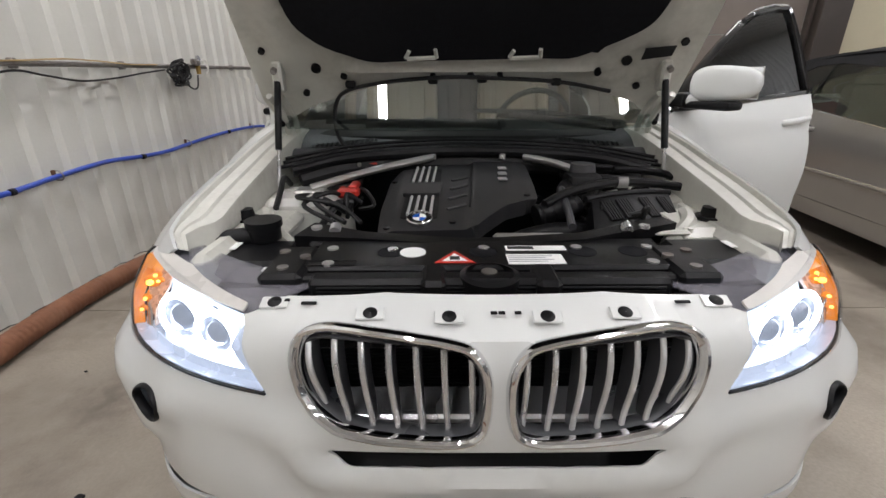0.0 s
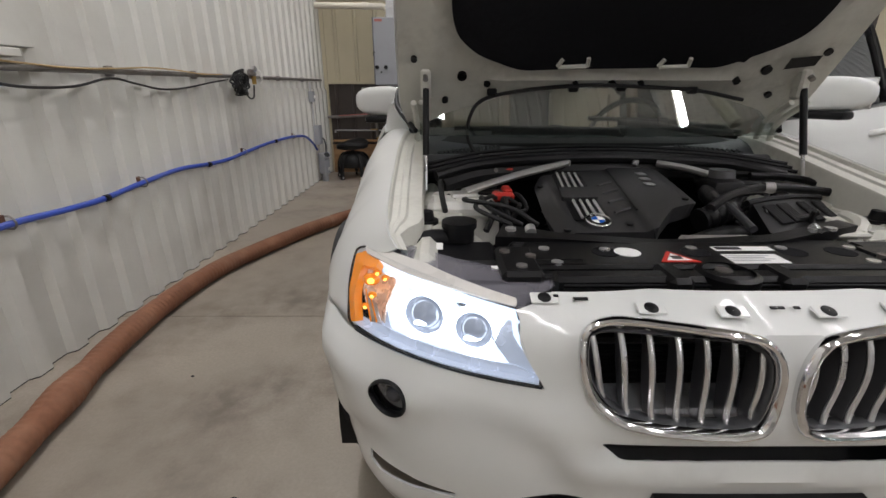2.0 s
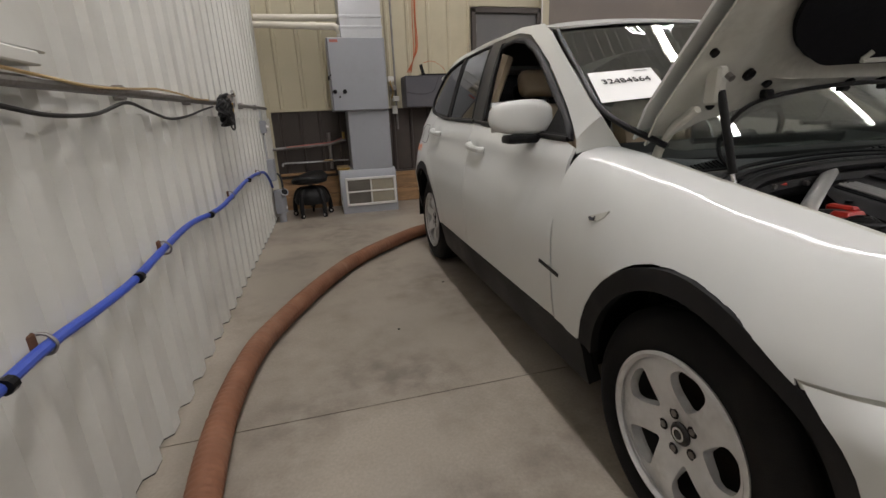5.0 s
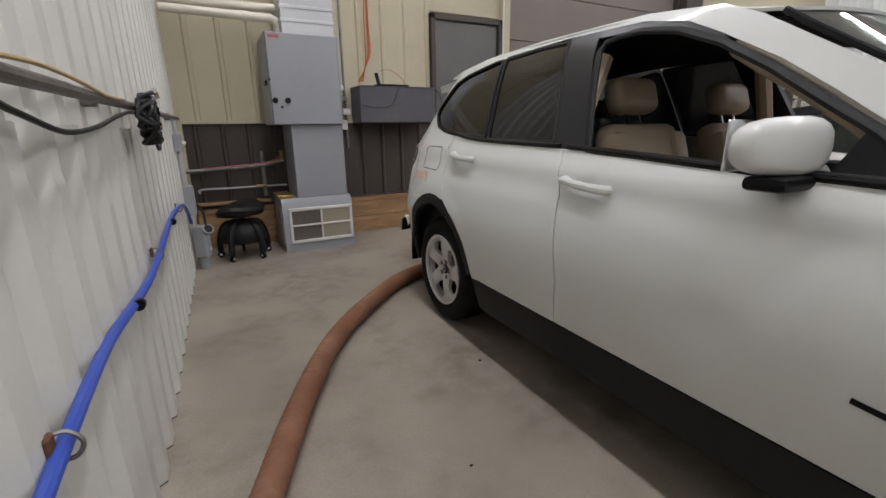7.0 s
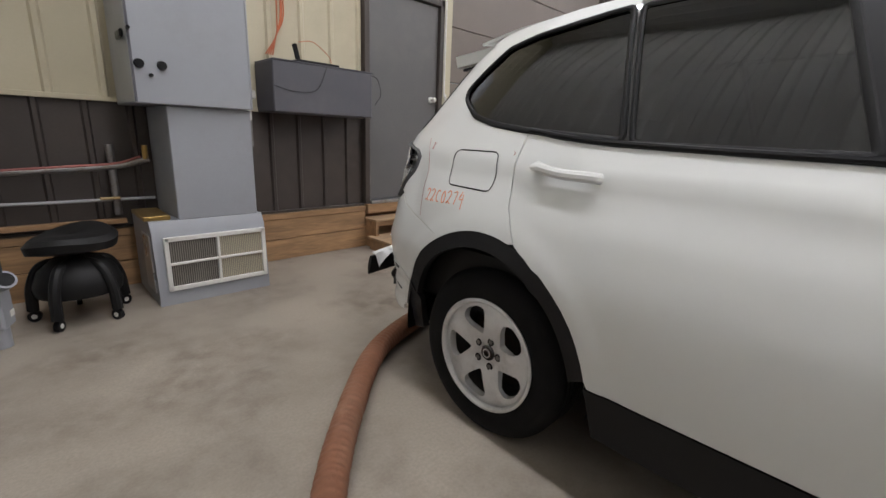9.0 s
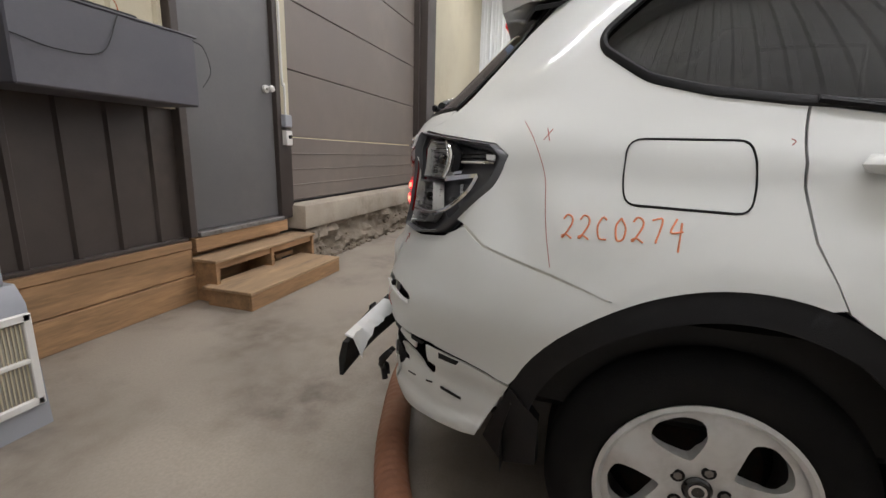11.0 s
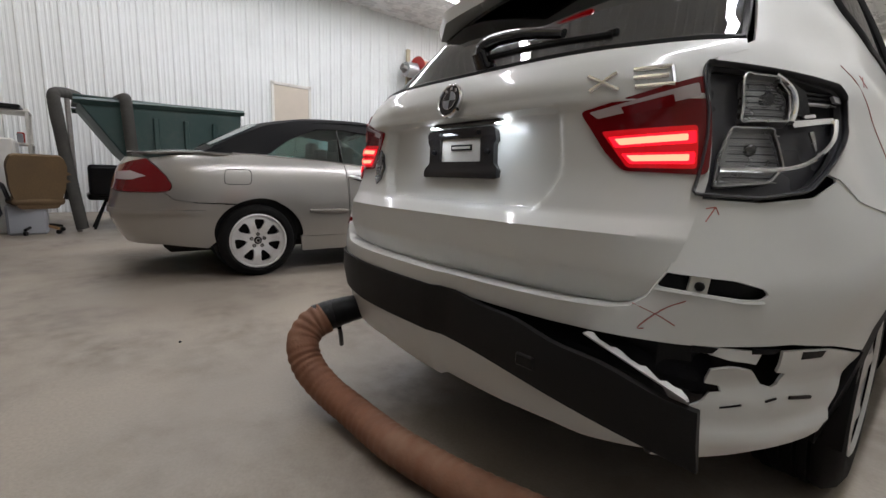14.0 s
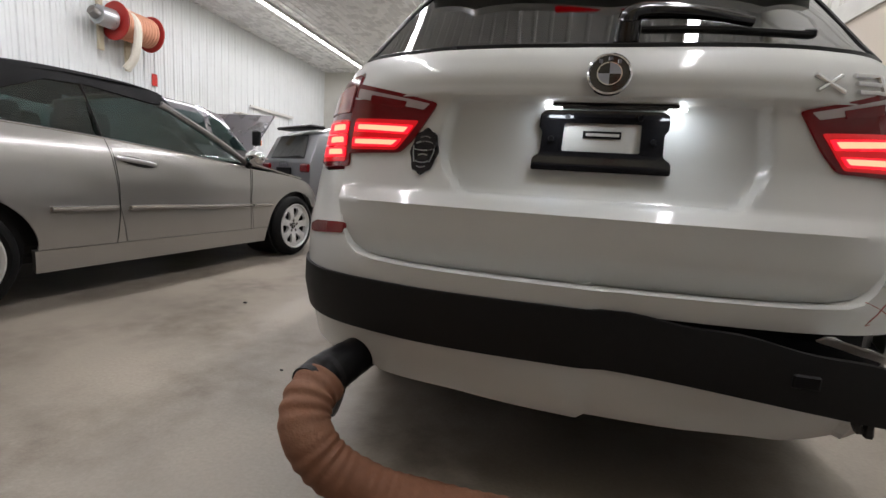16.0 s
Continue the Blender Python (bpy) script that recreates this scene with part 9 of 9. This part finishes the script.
for k in range(9):
    r4 = random.Random(k + 20)
    ry, rz, oy = 0.06 + 0.04 * r4.random(), 0.055 + 0.035 * r4.random(), 0.07 * (r4.random() - 0.5)
    pts = [(0.03 * math.sin(3 * a + k) + 0.03, oy + ry * math.cos(a), 0.012 * (k % 4) - 0.02 + rz * math.sin(a)) for a in [2 * math.pi * i / 10 for i in range(11)]]
    part("loop", one(tube, pts, 0.0085, 6, 4), BLACKCABLE, cc)
part("tail", one(tube, [(0.03, 0.05, -0.07), (0.03, 0.15, -0.13), (0.03, 0.24, -0.12), (0.03, 0.28, -0.02)], 0.007, 6), BLACKCABLE, cc)
rg = thing("air_regulator", "dusty brass air regulator on the wall pipe", "regulator", (wall_at(2.95, 0.09), 2.95, 1.40))
part("body", one(box, (0, 0, 0), (0.06, 0.09, 0.06), 0.014), STEEL, rg)
part("bowl", one(cyl, (0, 0.03, -0.03), (0, 0.03, -0.10), 0.022, 0.018), BRASS, rg)
part("gauge", one(cyl, (0.03, -0.02, 0.03), (0.05, -0.02, 0.035), 0.025), CHROME, rg)
part("shackle", one(tube, [(0.0, 0.05, 0.02), (0.02, 0.13, 0.02), (0.02, 0.17, -0.05), (0.0, 0.16, -0.09)], 0.010, 8), WHITEPL, rg)
# blue air hose, clipped to the wall
bh = thing("air_hose", "blue rubber air hose hooked along the wall", "hose")
HOSE = [(-3.0, 0.69), (-1.2, 0.715), (-0.2, 0.70), (0.14, 0.70), (0.38, 0.712), (0.65, 0.700), (0.9, 0.695), (1.24, 0.715), (1.65, 0.73), (2.05, 0.705), (2.35, 0.70), (2.64, 0.715), (3.05, 0.73), (3.5, 0.735), (4.0, 0.725), (4.4, 0.69), (4.7, 0.58), (4.9, 0.46)]
part("hose", one(tube, [(wall_at(y, 0.050 + 0.008 * math.sin(y * 3)), y, z) for y, z in HOSE], 0.0150, 10, 6), BLUEHOSE, bh)
for y, z in ((-1.2, 0.715), (0.38, 0.712), (1.24, 0.715), (2.64, 0.715), (4.0, 0.725)):
    hk = part("hook", one(tube, [(wall_at(y, 0.03), y, z + 0.032), (wall_at(y, 0.055), y + 0.005, z + 0.030), (wall_at(y, 0.074), y + 0.006, z + 0.004), (wall_at(y, 0.062), y + 0.005, z - 0.022), (wall_at(y, 0.03), y, z - 0.022)], 0.0045, 6, 5), STEEL, bh, "rusty wire hook")
    part("hook_plate", one(box, (wall_at(y, 0.034), y - 0.012, z + 0.02), (0.012, 0.03, 0.04), 0.004), RUSTY, hk, "rusty screw plate")
for y, z in ((0.22, 0.703), (0.92, 0.697), (2.0, 0.707), (3.4, 0.735)):
    part("tie", one(cyl, (wall_at(y, 0.062), y - 0.012, z), (wall_at(y, 0.062), y + 0.012, z), 0.0195, seg=10), BLACKPL, bh)

# exhaust extraction hose on the floor
xh = thing("exhaust_hose", "brown fabric exhaust extraction hose lying on the floor", "hose")
XP = [(-1.70, -2.6, 0.066), (-1.88, -1.3, 0.066), (-2.02, -0.6, 0.064), (-2.115, -0.09, 0.062), (-2.175, 0.22, 0.062), (-2.225, 0.57, 0.060), (-2.235, 1.0, 0.060), (-2.18, 1.47, 0.060), (-2.055, 1.84, 0.060), (-1.875, 2.26, 0.060), (-1.685, 2.63, 0.060), (-1.495, 2.91, 0.060), (-1.26, 3.18, 0.060), (-0.93, 3.50, 0.060), (-0.66, 3.66, 0.062), (-0.25, 3.80, 0.064), (0.03, 3.86, 0.068), (0.20, 3.872, 0.070), (0.345, 3.880, 0.078), (0.475, 3.900, 0.100), (0.590, 3.924, 0.160), (0.658, 3.918, 0.236), (0.680, 3.870, 0.290), (0.672, 3.815, 0.317)]


def hose_bulge(i, s):
    """Slack fabric over the wire coil: fine folds, some swollen lengths and necked ones."""
    r = 1.0 + .020 * math.sin(s * 190 + 2.5 * noise.noise((s * 8, 3, 0))) + .020 * noise.noise((s * 34, 1, 0)) + .035 * noise.noise((s * 3.5, 0, 0))
    r += .17 * bell(s - 2.72, .10) - .10 * bell(s - 2.92, .05) - .06 * bell(s - 2.52, .05)
    for c in (3.55, 3.95, 4.6, 5.05, 5.4, 5.75, 6.1):
        r -= .05 * bell(s - c, .018)
    f = min(max((s - 8.0) / .4, 0), 1)
    return r * (1 + .13 * f) + f * .030 * math.sin(s * 230)


part("hose", one(tube, XP, 0.058, 24, 80, hose_bulge), DUCT, xh)
part("boot", one(tube, [(0.686, 3.845, 0.307), (0.675, 3.795, 0.323), (0.645, 3.73, 0.343), (0.61, 3.65, 0.36)], 0.060, 20, 8, lambda i, s: 1.10 - 1.2 * s + .012 * math.sin(s * 160)), BLACKPL, xh, "black rubber hose boot on the tailpipe")
part("clamp_band", one(tube, [(0.671, 3.787, 0.325), (0.665, 3.774, 0.329)], 0.0615, 18, 3), TRIM, xh)
part("clamp_handle", one(tube, [(0.640, 3.765, 0.272), (0.650, 3.755, 0.242), (0.668, 3.742, 0.202), (0.682, 3.734, 0.178)], 0.010, 8), GLOSSBLK, xh, "black clamp lever")

# wooden steps at the steel door
sp = thing("wooden_steps", "two-tread wooden step box of worn plywood and lumber", "steps")
part("tread", one(box, (1.155, 5.66, 0.303), (1.24, 0.27, 0.022), 0.004), PLY, sp)
part("tread", one(box, (1.06, 5.40, 0.126), (1.17, 0.42, 0.022), 0.004), PLY, sp)
part("riser", one(box, (1.06, 5.205, 0.058), (1.16, 0.028, 0.112), 0.004), WOOD, sp)
for x in (0.56, 1.155, 1.74):
    part("side_board", one(box, (x, 5.66, 0.146), (0.035, 0.25, 0.29), 0.003), WOOD, sp)
part("side_board", one(box, (0.50, 5.39, 0.057), (0.03, 0.36, 0.114), 0.003), WOOD, sp)
part("side_board", one(box, (1.62, 5.39, 0.057), (0.03, 0.36, 0.114), 0.003), WOOD, sp)
part("cleat", one(box, (1.15, 5.56, 0.265), (1.16, 0.025, 0.05), 0.003), WOOD, sp)
part("offcut", one(box, (1.45, 5.68, 0.16), (0.25, 0.08, 0.04), 0.004, pose(0, 0, 0, 0, 0, 0)), WOOD, sp)
# switches by the overhead door
sw = thing("door_switch", "grey weatherproof switch box with a round button", "switch", (1.665, NY - 0.05, 1.26))
part("case", one(box, (0, -0.03, 0.09), (0.10, 0.07, 0.11), 0.008), GREYMET, sw)
part("case", one(box, (0.01, -0.03, -0.06), (0.085, 0.06, 0.13), 0.006), WHITEPL, sw, "white switch cover")
part("button", one(cyl, (0.01, -0.06, -0.05), (0.01, -0.075, -0.05), 0.017), BLACKPL, sw)
part("conduit", one(tube, [(0, -0.03, 0.14), (0.0, -0.03, 0.4), (-0.03, -0.03, 0.6), (-0.03, -0.03, 2.6)], 0.011, 8), WHITEPL, sw)
# small litter on the floor
for k, (x, y, s) in enumerate(((-1.27, -0.35, 0.012), (-1.75, 0.30, 0.006), (-0.95, 2.2, 0.007), (-1.4, 1.55, 0.006), (1.6, 4.2, 0.008), (1.2, 3.2, 0.006), (2.0, 2.4, 0.01))):
    tagged(part("floor_debris", one(ball, (x, y, s * 0.5), (s * 1.5, s, s * 0.6), 8), BLACKPL), "small dark crumb of debris on the concrete floor", "debris", group="floor debris")

# ---- far side of the shop ----
dm = thing("dumpster", "dark green steel dumpster with sloped ends", "dumpster", (7.0, 0, 0))
bm = bmesh.new()
prism(bm, [(4.40, 1.80), (2.28, 1.86), (2.36, .25), (3.55, .25), (3.62, .75), (3.95, 1.12)], 0, 1.55, "x")
bmesh.ops.bevel(bm, geom=bm.edges[:], offset=.015, segments=1, affect="EDGES", profile=.5)
part("hull", bm, GREENBIN, dm)
part("rim", one(tube, [(-.02, 4.44, 1.80), (-.02, 2.24, 1.87)], .045, 4, smooth=False), GREENBIN, dm)
part("rim", one(tube, [(1.57, 4.44, 1.80), (1.57, 2.24, 1.87)], .045, 4, smooth=False), GREENBIN, dm)
part("lid", one(box, (.78, 3.34, 1.87), (1.55, 2.2, .03), .01, None), GREENBIN, dm)
for y in (2.7, 3.1, 3.5):
    part("rib", one(box, (-.02, y, 1.0), (.05, .07, 1.3), .01), GREENBIN, dm)
for x in (.2, 1.3):
    part("skid", one(box, (x, 2.95, .13), (.12, 1.2, .26), .01), GREENBIN, dm)
# two black flexible ducts hung over a stand
ds = thing("duct_stand", "pair of dark grey fabric ducts hung over the dumpster", "duct")
for pts in ([(6.87, 4.47, .05), (6.85, 4.52, .5), (6.86, 4.58, 1.1), (6.85, 4.63, 1.7), (6.89, 4.62, 1.84), (7.0, 4.52, 1.875), (7.2, 4.38, 1.87)], [(7.4, 3.92, 1.90), (7.05, 3.88, 1.90), (6.90, 3.86, 1.86), (6.86, 3.85, 1.5), (6.87, 3.82, .9), (6.88, 3.80, .1)]):
    part("duct", one(tube, pts, .075, 12, 22, lambda i, s: 1 + .025 * math.sin(s * 95) + .10 * noise.noise((s * 3, 7, 0)), flat=.8), DUCTGREY, ds)
part("stand_pole", one(cyl, (6.97, 4.50, 0), (6.97, 4.50, 1.8), .03, seg=10), STEEL, ds)
# hose reel on the east wall
rl = thing("hose_reel", "red wall-mounted hose reel wound with orange hose", "hose reel", (EX - .45, -4.02, 4.02))
mx = Matrix.Rotation(radians(90), 4, "Z") @ Matrix.Rotation(radians(180), 4, "Z")
part("drum", one(lathe, [(.20, -.45), (.20, .45)], mx, 28), REELRED, rl)
for h in (-.46, .46):
    part("flange", one(lathe, [(.0005, h), (.40, h), (.42, h + .015), (.40, h + .03), (.0005, h + .03)], mx, 36), REELRED, rl, "red reel flange")
for k in range(11):
    bm = bmesh.new()
    lathe(bm, [(.30 + .042 * math.cos(a), -.36 + .075 * k + .04 * math.sin(a)) for a in [2 * math.pi * j / 8 for j in range(9)]], mx, 28)
    part("hose_coil", bm, REELHOSE, rl)
part("motor", one(cyl, (0, .50, 0), (0, .85, 0), .22, .20, seg=24), GALV, rl)
part("motor_cap", one(cyl, (0, .85, 0), (0, .98, .05), .13, .10, seg=18), STEEL, rl)
part("bracket", one(box, (.30, .55, .0), (.08, .12, 1.3), .01), BEIGE, rl)
part("bracket", one(box, (.30, -.1, -.5), (.08, .12, .9), .01), BEIGE, rl)
part("hose_end", one(tube, [(-.05, .22, .28), (-.30, .18, .05), (-.30, .16, -.35), (-.22, .20, -.75), (-.10, .30, -1.0)], .085, 10, 8), PVC, rl, "cream canvas hose end hanging down")
fx = thing("fire_sign", "small red sign on the white wall", "sign", (EX - .05, -4.95, 3.06))
part("panel", one(box, (0, 0, 0), (.02, .16, .30), .003), RED, fx)
rail = thing("wall_rail", "white rail on the far white wall", "rail", (EX - .08, -10.0, 3.1))
part("bar", one(box, (0, 0, 0), (.05, 2.6, .10), .01, pose(0, 0, 0, 0, 0, 0)), WHITEPL, rail)
rail2 = thing("wall_shelf", "white metal shelf on the far wall", "shelf", (EX - .2, -8.3, 2.75))
part("board", one(box, (0, 0, 0), (.35, .8, .04), .005), WHITEPL, rail2)
part("bracket", one(box, (.1, -.35, -.15), (.03, .03, .3), .004), WHITEPL, rail2)
# corner clutter by the post
bx = thing("cardboard_box", "worn brown box with a blue bag on top", "box", (6.05, 5.58, 0), 8)
part("carton", one(box, (0, 0, .21), (.34, .34, .42), .01), CARDB, bx)
bb = thing("blue_bag", "crumpled blue plastic bag on the brown box", "bag", (6.05, 5.58, .42))
bm = one(ball, (0, 0, .13), (.17, .15, .14), 16)
for v in bm.verts:
    v.co += Vector((1, 1, .6)) * .04 * noise.noise(v.co * 14)
part("bag", bm, BLUEBAG, bb)
for x, y, mt, h in ((6.16, 5.66, WHITEPL, .34), (5.97, 5.72, RED, .42)):
    bo = thing("jug", "plastic jug standing on the box", "bottle", (x, y, .42), group="jugs on the box")
    bm = bmesh.new()
    lathe(bm, [(.0005, 0), (.07, 0), (.075, .02), (.072, h * .6), (.03, h * .78), (.028, h * .9), (.0005, h * .9)], Matrix.Rotation(radians(-90), 4, "Y"), 18)
    part("body", bm, mt, bo)
    part("cap", one(cyl, (0, 0, h * .88), (0, 0, h), .03, seg=12), RED if mt is WHITEPL else BLACKPL, bo)
gb = thing("rubbish_bag", "tall black rubbish bag against the wall", "bag", (6.42, 5.42, 0))
bm = one(ball, (0, 0, .48), (.22, .20, .50), 20)
for v in bm.verts:
    v.co += Vector((1, 1, .5)) * .07 * noise.fractal(v.co * 6, 1.0, 2.0, 3)
    v.co.z = max(v.co.z, 0.0)
part("bag", bm, BAGBLK, gb)
part("twist", one(tube, [(0, 0, .94), (.03, 0, 1.02), (-.02, .02, 1.06)], .03, 8), BLUEBAG, gb)
part("tag", one(box, (-.10, -.19, .80), (.05, .01, .03)), PAPER, gb)
wc2 = thing("white_cabinet", "white enamel cabinet in the corner", "cabinet", (7.35, 5.35, 0))
part("body", one(box, (0, 0, .62), (.60, .55, 1.24), .02), WHITEPL, wc2)
part("door", one(box, (0, -.28, .80), (.56, .02, .80), .006), WHITEPL, wc2)
part("kick", one(box, (0, -.26, .12), (.56, .03, .20), .006), GREYDARK, wc2)
wr2 = thing("white_shelf", "white steel shelf unit with odds and ends", "shelf", (8.2, 5.15, 0))
for x in (-.35, .35):
    for y in (-.2, .2):
        part("upright", one(box, (x, y, .85), (.04, .04, 1.7), .004), WHITEPL, wr2)
for z in (.3, .75, 1.2, 1.66):
    part("shelf_board", one(box, (0, 0, z), (.76, .46, .03), .004), WHITEPL, wr2)
rk = random.Random(8)
for k in range(10):
    x, z = 7.9 + .6 * rk.random(), (.315, .765, 1.215)[k % 3]
    it = thing("shelf_item", "small container on the white shelf", "container", (x, 5.05, z), group="shelf items")
    s = .05 + .06 * rk.random()
    part("body", one(box, (0, 0, s), (s * 1.4, s, 2 * s), .008), (GREYMET, RED, CARDB, BLUEBAG)[k % 4], it)
bp_ = thing("black_tray", "black tray on top of the shelf unit", "tray", (8.1, 5.15, 1.676))
part("tray", one(box, (0, 0, .03), (.85, .30, .05), .01), BLACKPL, bp_)
sq = thing("squeegee", "long-handled squeegee leaning on the wall", "squeegee", (6.75, 5.72, 0))
part("handle", one(tube, [(0, 0, .02), (.08, .0, 1.1), (.14, 0, 2.05)], .013, 8, 4), WHITEPL, sq)
part("grip", one(cyl, (.10, 0, 1.42), (.115, 0, 1.60), .022, seg=10), BLUE, sq)
part("head", one(tube, [(.0, -.05, 2.12), (.12, 0, 2.06), (.22, .0, 2.02), (.26, .0, 2.10)], .018, 8), STEEL, sq)
bk = thing("grey_bin", "grey plastic tub on the floor", "tub", (7.05, 5.02, 0))
part("tub", one(box, (0, 0, .20), (.5, .4, .40), .03), GREYMET, bk)
ch = thing("office_chair", "worn brown upholstered office chair on casters", "chair", (6.93, 4.92, 0), 12)
part("backrest", sheet(rounded([(-.20, .34), (-.27, .60), (-.29, .90), (-.24, 1.02), (.24, 1.02), (.29, .90), (.27, .60), (.20, .34)], .05, 4), lambda u, z: Vector((-.20 - .28 * (z - .5) - .25 * u * u, u, z)), (), .05, .08, (.3, 0, .7)), UPHOL, ch)
part("seat", one(box, (.06, 0, .44), (.52, .54, .11), .05, None, 3), UPHOL, ch)
for q in (-1, 1):
    part("armrest", one(tube, [(-.16, q * .28, .46), (-.12, q * .31, .62), (.08, q * .31, .66), (.20, q * .29, .62)], .025, 8, 5), BLACKPL, ch)
part("column", one(cyl, (.04, 0, .10), (.04, 0, .42), .03), BLACKPL, ch)
for k in range(5):
    a = 2 * math.pi * k / 5
    c, s = math.cos(a), math.sin(a)
    lg = part("leg", one(tube, [(.04, 0, .11), (.04 + .16 * c, .16 * s, .10), (.04 + .28 * c, .28 * s, .075)], .02, 8, 4), WOOD if k % 2 else BLACKPL, ch)
    part("caster", one(cyl, (.04 + .28 * c - .015 * s, .28 * s + .015 * c, .03), (.04 + .28 * c + .015 * s, .28 * s - .015 * c, .03), .03, seg=12), BLACKPL, lg)
c2 = thing("black_chair", "black padded chair behind the silver car", "chair", (7.25, 4.15, 0), 0)
part("backrest", one(box, (-.15, 0, .78), (.10, .42, .45), .05, Matrix.Rotation(radians(-14), 4, "Y"), 3), BLACKPL, c2)
part("seat", one(box, (.08, 0, .48), (.44, .46, .10), .04, None, 3), BLACKPL, c2)
part("arm_ring", one(tube, [(-.1 + .12 * math.cos(a), -.22, .62 + .12 * math.sin(a)) for a in [2 * math.pi * k / 10 for k in range(11)]], .018, 8, 3), STEEL, c2)
for k in range(4):
    part("leg", one(cyl, (.08 + .18 * (1 if k % 2 else -1), .18 * (1 if k // 2 else -1), 0), (.08, 0, .44), .018, seg=8), BLACKPL, c2)
# wall fixture seen at the far ceiling
